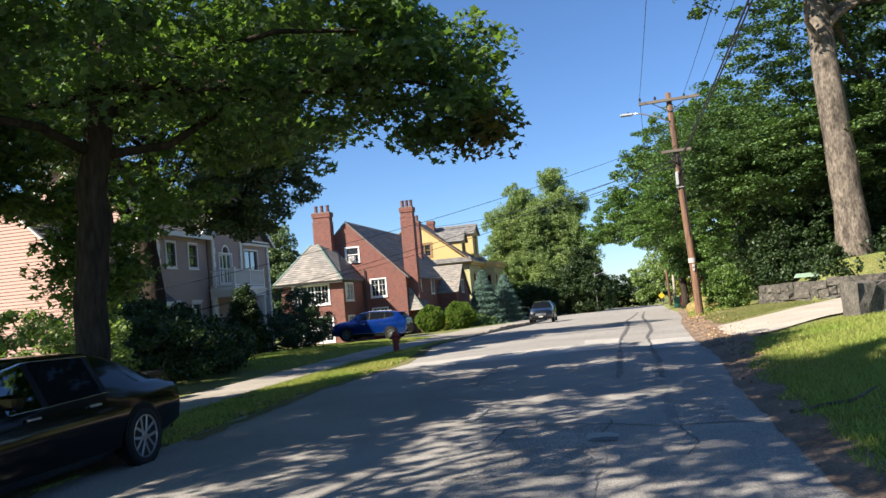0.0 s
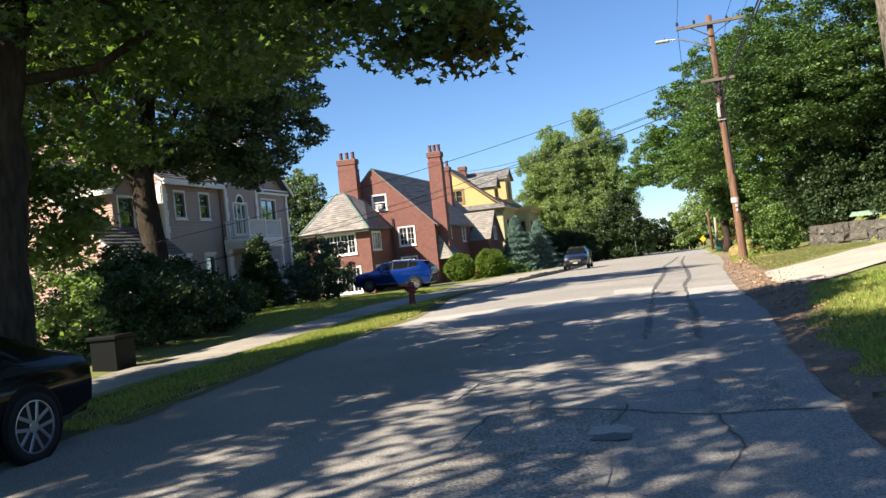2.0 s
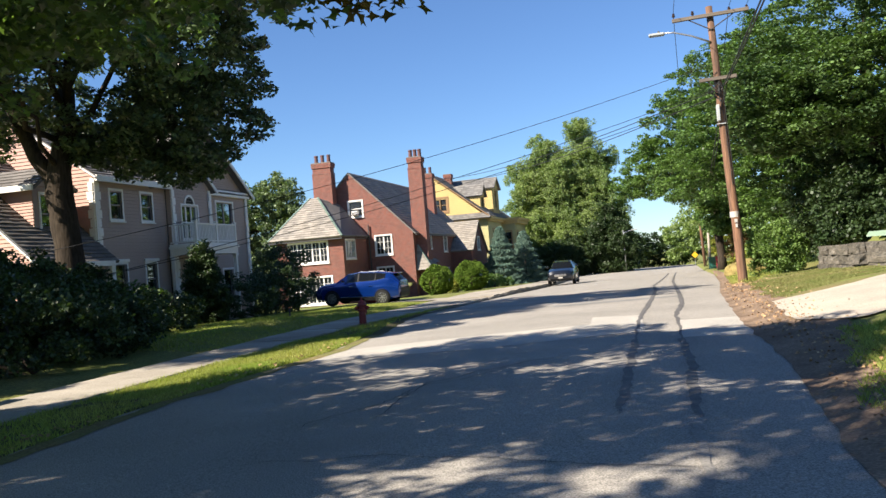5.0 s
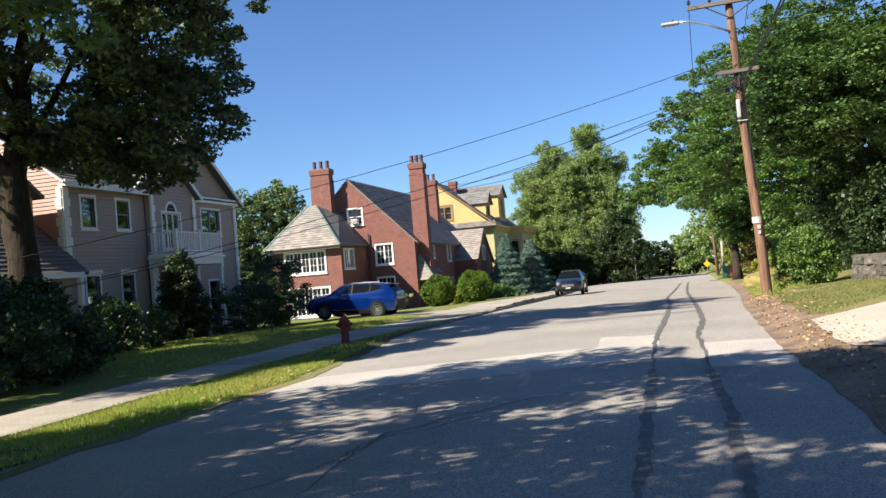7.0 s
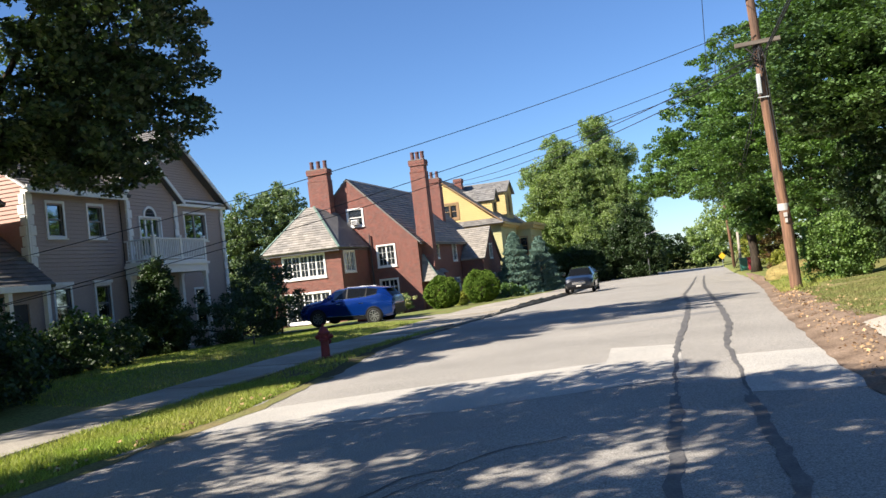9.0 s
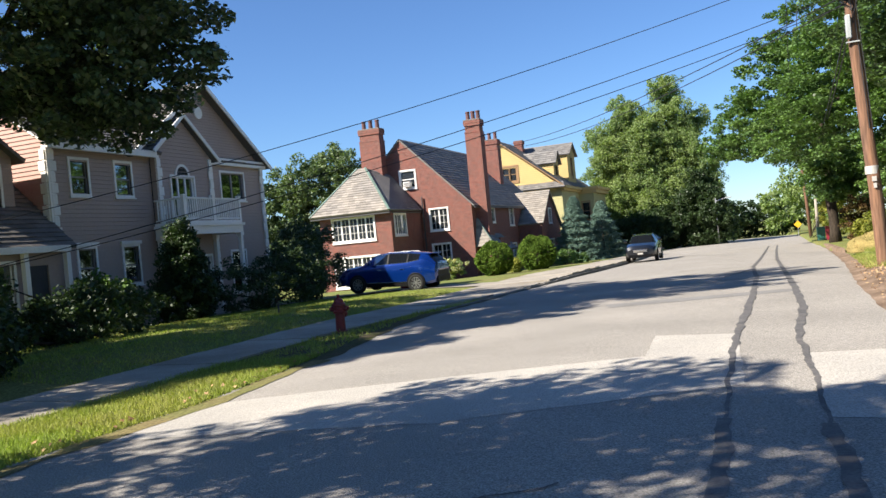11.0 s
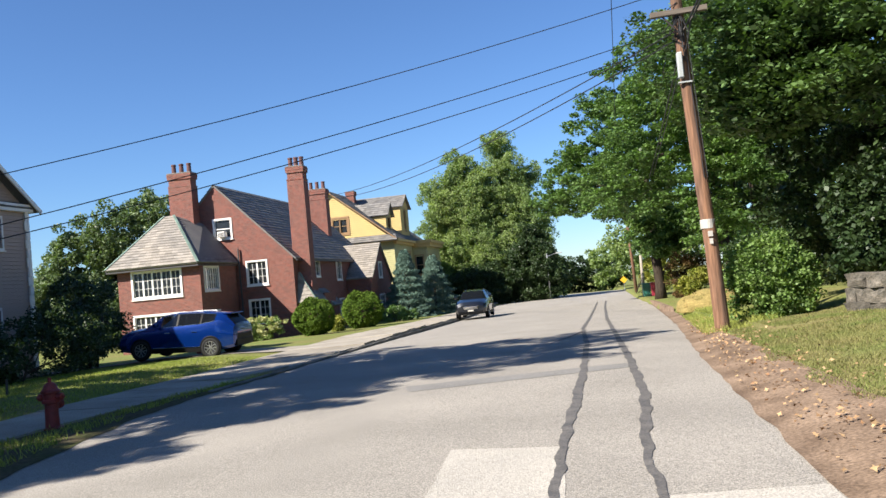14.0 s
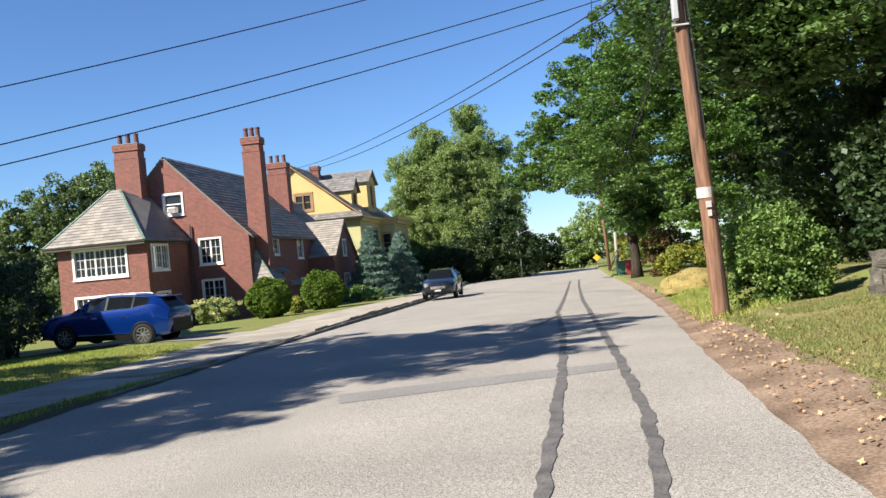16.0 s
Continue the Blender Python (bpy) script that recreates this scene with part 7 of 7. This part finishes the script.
    wire(POLE + T_ * k + Vector((dx, -0.15, 0)), (2.5 + dx, -10.0, zz), 0.4, 0.022, "thick black telephone cable")
    wire(POLE + T_ * k + Vector((dx, 0.15, 0)), (6.4 + dx, 102.0, 4.2), 0.8, 0.02, "thick black telephone cable")
wire(POLE + T_ * 0.795, (-23.9, 24.05, 0.4), 0.78, 0.009, "thin black service wire across the street")
wire(POLE + T_ * 0.705, (-23.9, 22.0, -1.05), 0.73, 0.009, "thin black service wire across the street")
wire(POLE + T_ * 0.675, (-23.9, 23.1, -0.55), 0.93, 0.009, "thin black service wire across the street")
wire(POLE + T_ * 0.7, (-19.6, 83.4, 8.0), 0.7, 0.016, "thin black service wire to the chimney")
wire(POLE + T_ * 0.68, (-19.6, 83.4, 7.8), 0.9, 0.016, "thin black service wire to the chimney")


def simple_pole(at, h, r, lean, mt, label, lamp=0):
    p = thing("street_pole", at, label=label, category="pole")
    bm = bmesh.new()
    tube(bm, [(0, 0, -0.3), (lean * 0.5, 0, h * 0.5), (lean, 0, h)], [r, r * 0.9, r * 0.75], 12)
    part("shaft", bm, M[mt], p, smooth=True)
    if lamp:
        bm = bmesh.new()
        tube(bm, [(lean, 0, h * 0.93), (lean + lamp * 0.6, 0, h * 0.98), (lean + lamp, 0, h * 0.99)], 0.04, 8)
        a = part("lamp_arm", bm, M["galv"], p)
        part("lamp_head", boxes((lean + lamp * 1.0 - 0.35, lean + lamp * 1.0 + 0.35, -0.14, 0.14, h * 0.99 - 0.06, h * 0.99 + 0.08), bevel=0.03), M["grey_box"], a)
    return p


simple_pole((6.3, 102.0, gz(6.3, 102.0)), 9.5, 0.17, -0.4, "pole", "distant wooden street pole with a lamp", -2.0)
simple_pole((5.9, 88.0, gz(5.9, 88.0)), 3.4, 0.14, 0.0, "concrete", "pale short post beside the road")
simple_pole((-2.6, 112.0, -3.1), 5.2, 0.09, 0.0, "galv", "distant steel street lamp", 1.4)
simple_pole((-23.9, 24.0, gz(-23.9, 24.0)), 8.5, 0.16, 0.0, "pole", "wooden service pole beside the house")
simple_pole((2.4, -10.0, gz(2.4, -10.0)), 9.9, 0.17, 0.0, "pole", "wooden utility pole down the street")


def sign(at, h, label):
    s = thing("warning_sign", at, label=label, category="sign")
    bm = bmesh.new()
    tube(bm, [(0, 0, -0.2), (0, 0, h)], 0.035, 8)
    part("post", bm, M["galv"], s)
    bm = bmesh.new()
    slab(bm, [(0, -0.04, h - 0.5), (0.45, -0.04, h - 0.05), (0, -0.04, h + 0.4), (-0.45, -0.04, h - 0.05)], (0, 1, 0), 0.01)
    part("plate", bm, M["sign_yellow"], s, "yellow diamond plate")


sign((6.3, 122.0, gz(6.3, 122.0)), 1.7, "yellow diamond warning sign on a steel post")


def wheelie_bin(at, mt, label):
    b = thing("wheelie_bin", at, label=label, category="bin", group="wheelie bins at the kerb")
    bm = bmesh.new()
    a = [bm.verts.new(p) for p in ((-0.24, -0.26, 0.05), (0.24, -0.26, 0.05), (0.24, 0.26, 0.05), (-0.24, 0.26, 0.05))]
    c = [bm.verts.new(p) for p in ((-0.3, -0.36, 1.0), (0.3, -0.36, 1.0), (0.3, 0.34, 1.0), (-0.3, 0.34, 1.0))]
    for k in range(4):
        bm.faces.new((a[k], a[(k + 1) % 4], c[(k + 1) % 4], c[k]))
    bm.faces.new(list(reversed(a)))
    bm.faces.new(c)
    bmesh.ops.recalc_face_normals(bm, faces=bm.faces)
    part("tub", bm, M[mt], b)
    part("lid", boxes((-0.33, 0.33, -0.42, 0.38, 1.0, 1.07), bevel=0.025), M[mt], b)
    bm = bmesh.new()
    tube(bm, [(-0.27, 0.42, 0.98), (0.27, 0.42, 0.98)], 0.02, 8)
    part("handle", bm, M["plastic"], b)
    for s in (-0.26, 0.26):
        bm = bmesh.new()
        lathe(bm, [(0.02, -0.03), (0.12, -0.03), (0.12, 0.03), (0.02, 0.03)], 14)
        bm.transform(Matrix.Translation((s, 0.3, 0.12)) @ Matrix.Rotation(math.pi / 2, 4, "Z"))
        part("wheel", bm, M["rubber"], b)


wheelie_bin((6.25, 82.0, gz(6.25, 82.0)), "bin_red", "dark red wheelie bin at the road side")
wheelie_bin((5.7, 82.8, gz(5.7, 82.8)), "bin_green", "teal green wheelie bin at the road side")


# ---- hydrant ----
def hydrant(at):
    h = thing("fire_hydrant", at, label="weathered red fire hydrant in the grass verge", category="hydrant")
    bm = bmesh.new()
    lathe(bm, [(0.0, -0.1), (0.17, -0.1), (0.17, 0.04), (0.11, 0.06), (0.1, 0.42), (0.14, 0.44), (0.14, 0.48), (0.115, 0.5), (0.12, 0.58), (0.15, 0.6), (0.15, 0.63), (0.12, 0.66), (0.09, 0.73), (0.04, 0.77), (0.0, 0.77)], 20, "z")
    part("barrel", bm, M["hydrant"], h, smooth=False)
    for ang, r, ln, z in ((0, 0.06, 0.2, 0.53), (180, 0.06, 0.2, 0.53), (90, 0.085, 0.22, 0.4), (0, 0.0, 0, 0)):
        if r:
            bm = bmesh.new()
            lathe(bm, [(r * 0.8, 0.05), (r * 0.8, ln - 0.07), (r, ln - 0.06), (r, ln), (r * 0.4, ln + 0.01), (r * 0.4, ln + 0.04), (0.0, ln + 0.04)], 14)
            bm.transform(Matrix.Translation((0, 0, z)) @ Matrix.Rotation(radians(ang - 90), 4, "Z"))
            part("outlet_cap", bm, M["hydrant"], h)
    bm = bmesh.new()
    lathe(bm, [(0.03, 0.76), (0.03, 0.84), (0.0, 0.84)], 5, "z")
    part("top_nut", bm, M["hydrant"], h)


hydrant((-8.17, 29.7, gz(-8.17, 29.7)))


# ---- stone walls beside the driveway ----
def stone_mesh(i, rng):
    bm = boxes((-0.5, 0.5, -0.5, 0.5, -0.5, 0.5))
    bmesh.ops.subdivide_edges(bm, edges=bm.edges[:], cuts=1, use_grid_fill=True)
    for v in bm.verts:
        q = v.co.copy()
        v.co *= 1 - 0.16 * max(0.0, q.length - 0.62)
        v.co += Vector((rng.normal(0, 0.035), rng.normal(0, 0.05), rng.normal(0, 0.035)))
    me = bpy.data.meshes.new("stone")
    bm.to_mesh(me)
    bm.free()
    me.materials.append(M["stone"])
    return me


STONES = [stone_mesh(i, np.random.default_rng(70 + i)) for i in range(5)]


def stone_wall(pts, height, seed, label, courses=3, thick=0.45):
    rng = np.random.default_rng(seed)
    w = thing("stone_wall", (pts[0][0], pts[0][1], gz(*pts[0])), label=label, category="wall")
    inv = w.matrix_basis.inverted()
    core = bmesh.new()
    for (xa, ya), (xb, yb) in zip(pts, pts[1:]):
        d = Vector((xb - xa, yb - ya, 0))
        L = d.length
        ang = math.atan2(d.y, d.x)
        zb = min(gz(xa, ya) if gz(xa, ya) < -0.8 else -1.2, -1.1) - 0.15
        c = bmesh.new()
        box(c, 0, L, -thick * 0.36, thick * 0.36, zb, zb + height * 0.97)
        c.transform(Matrix.Translation((xa, ya, 0)) @ Matrix.Rotation(ang, 4, "Z"))
        me = bpy.data.meshes.new("core")
        c.to_mesh(me)
        c.free()
        core.from_mesh(me)
        bpy.data.meshes.remove(me)
        for k in range(courses):
            h = height / courses
            s = rng.uniform(-0.1, 0)
            while s < L:
                ln = rng.uniform(0.3, 0.75)
                o = new("stone", STONES[rng.integers(5)])
                o.parent = w
                m = Matrix.Translation((xa, ya, 0)) @ Matrix.Rotation(ang, 4, "Z") @ Matrix.Translation((s + ln / 2, rng.normal(0, 0.02), zb + h * (k + 0.5))) @ Matrix.Rotation(rng.normal(0, 0.04), 4, "Z") @ Matrix.Diagonal((ln * 0.98, thick * rng.uniform(0.9, 1.1), h * rng.uniform(0.92, 1.08), 1))
                o.matrix_basis = inv @ m
                s += ln
    core.transform(inv)
    part("wall_core", core, M["concrete_rough"], w)


stone_wall([(5.9, 35.2), (6.4, 33.4), (7.5, 31.9), (9.0, 31.6), (14.0, 33.5)], 0.9, 61, "low weathered grey stone wall under the bank", 3)
stone_wall([(5.25, 20.3), (6.6, 21.3), (9.5, 22.4), (13.0, 23.4)], 0.95, 62, "low weathered grey stone wall beside the driveway", 1)
bm = bmesh.new()
slab(bm, [(6.6, 32.9, -0.28), (7.6, 32.4, -0.28), (7.8, 32.9, -0.16), (6.8, 33.4, -0.16)], (0, 0, 1), 0.03)
tagged(part("metal_lid", bm, M["green_lid"]), "pale green metal lid lying on the bank", "lid")

# small things on the ground
bm = bmesh.new()
tube(bm, [(1.75, 9.5, gz(1.75, 9.5) + 0.03), (2.05, 9.38, gz(2, 9.4) + 0.05), (2.35, 9.35, gz(2.3, 9.4) + 0.05), (2.65, 9.55, gz(2.6, 9.5) + 0.12)], [0.03, 0.026, 0.02, 0.01], 7)
tagged(part("fallen_branch", bm, M["bark_pale"]), "pale fallen stick on the verge", "stick")
part("toy_box", boxes((-14.6, -13.9, 47.9, 48.3, gz(-14.2, 48) + 0.03, gz(-14.2, 48) + 0.3), bevel=0.05), M["red_toy"])
tagged(bpy.data.objects["toy_box"], "small red plastic tub behind the car", "tub")
part("planter", boxes((-10.75, -10.15, 16.3, 16.9, gz(-10.5, 16.6) - 0.05, gz(-10.5, 16.6) + 0.6), (-10.8, -10.1, 16.25, 16.95, gz(-10.5, 16.6) + 0.6, gz(-10.5, 16.6) + 0.68), bevel=0.015), M["plastic"])
tagged(bpy.data.objects["planter"], "dark square bin beside the pavement", "bin")
part("marker_stake", boxes((-13.02, -12.98, 34.98, 35.02, gz(-13, 35) - 0.1, gz(-13, 35) + 0.35)), M["dark_trim"])
tagged(bpy.data.objects["marker_stake"], "thin dark stake in the lawn", "stake")


# ---- grass, weeds and fallen leaves ----
def scatter(n, seed, xr, yr, keep):
    rng = np.random.default_rng(seed)
    out = []
    while len(out) < n:
        x, y = rng.uniform(*xr), rng.uniform(*yr)
        if keep(x, y, rng):
            out.append((x, y, gz(x, y)))
    return np.array(out), rng


def grass(name, n, seed, xr, yr, keep, h, label, mt="blade"):
    p, rng = scatter(n, seed, xr, yr, keep)
    a = rng.uniform(0, 2 * np.pi, n)
    hh = h * rng.uniform(0.5, 1.3, n)
    w = 0.006 + 0.006 * rng.uniform(size=n)
    lean = rng.normal(0, 0.5, (n, 2)) * hh[:, None]
    dx, dy = np.cos(a) * w, np.sin(a) * w
    v = np.stack([p + np.c_[dx, dy, np.zeros(n)], p - np.c_[dx, dy, np.zeros(n)], p + np.c_[lean, hh]], 1).reshape(-1, 3)
    o = numpy_mesh(name, v, np.arange(3 * n).reshape(-1, 3), M[mt])
    tagged(o, label, "grass", kind="stuff")


def lumpy(x, y, s=1.2):
    return noise.noise(Vector((x * s, y * s, 3)))


grass("verge_grass", 45000, 81, (-8.4, -5.9), (9.0, 25.6), lambda x, y, r: x < left_edge(y) - 0.04 + 0.3 * lumpy(x, y) and not (-7.4 < x < -5.6 and 5 < y < 10.4) and r.uniform() < (0.75 if y > 17 else 0.3) + 0.5 * lumpy(x, y), 0.075, "uneven grass of the street verge")
grass("gutter_weeds", 3500, 86, (-8.4, -6.4), (24.5, 36.5), lambda x, y, r: pave_right(y) + 0.05 < x < left_edge(y) and r.uniform() < 0.45 + 1.2 * lumpy(x, y, 1.6), 0.11, "dark weeds in the strip beside the pavement")
grass("lawn_grass", 60000, 82, (1.6, 6.5), (6.0, 20.5), lambda x, y, r: x > right_edge(y) + np.interp(y, (5, 13, 17, 20), (0.15, 0.28, 0.55, 1.1)) + 0.3 * lumpy(x, y) and not (y > 19.2 and y > 19.2 + (x - 3.4) * 0.9), 0.08, "green grass of the lawn verge")
grass("bank_grass", 34000, 83, (2.7, 6.6), (25.5, 36.0), lambda x, y, r: x > right_edge(y) + 0.75 + 0.3 * lumpy(x, y) and y > 25.4 + (x - 2.4) * 1.05 and r.uniform() < 0.7 + 0.6 * lumpy(x, y, 0.8), 0.05, "sparse dry grass below the wall", "blade_dry")
grass("house_lawn_grass", 40000, 84, (-17, -10.0), (24.0, 44.0), lambda x, y, r: True, 0.06, "mown grass before the houses")
grass("pole_weeds", 5000, 85, (2.8, 4.6), (36.0, 45.0), lambda x, y, r: x > right_edge(y) + 0.25, 0.14, "weeds round the pole")


def litter(name, n, seed, xr, yr, keep, size, label, mt="dead_leaf"):
    p, rng = scatter(n, seed, xr, yr, keep)
    p[:, 2] += 0.055
    v, f = leaf_cloud(rng, p, np.full(n, 0.01), 1, size, 0.55, STAR)
    tagged(numpy_mesh(name, v, f, M[mt]), label, "leaves", kind="stuff")


litter("fallen_leaves", 1700, 91, (1.7, 4.2), (12.0, 42.0), lambda x, y, r: abs(x - right_edge(y) - 0.45) < r.exponential(0.35) and x > right_edge(y) - 0.3, 0.062, "scattered dry brown fallen leaves")
litter("fallen_leaves", 500, 92, (-7.6, -5.6), (13.0, 27.0), lambda x, y, r: abs(x - left_edge(y)) < r.exponential(0.25), 0.09, "scattered dry brown fallen leaves")
litter("fallen_leaves", 120, 93, (-4.5, 2.0), (8.0, 40.0), lambda x, y, r: True, 0.08, "single dry leaves on the asphalt")


def straw_heap(at, r, h):
    """A low rounded heap, with stalks lying over it."""
    t = thing("straw_heap", (at[0], at[1], gz(*at)), label="low heap of dry yellow straw beside the road", category="heap")
    bm = bmesh.new()
    bmesh.ops.create_icosphere(bm, subdivisions=4, radius=1.0)
    for v in bm.verts:
        v.co = Vector((v.co.x * r, v.co.y * r * 0.8, max(v.co.z, -0.2) * h)) * (1 + 0.14 * noise.noise(v.co * 2.2) + 0.05 * noise.noise(v.co * 9))
    part("mound", bm, M["straw"], t, smooth=True)
    rng = np.random.default_rng(44)
    a, u = rng.uniform(0, 2 * np.pi, 500), rng.uniform(0.05, 1, 500)
    c = np.c_[r * np.sqrt(1 - u * u) * np.cos(a), 0.8 * r * np.sqrt(1 - u * u) * np.sin(a), h * u]
    v, f = leaf_cloud(rng, c, np.full(500, 0.03), 2, 0.06, 0.5, SLIM)
    numpy_mesh("loose_straw", v, f, M["straw"], t)


straw_heap((4.85, 46.8), 1.15, 0.6)
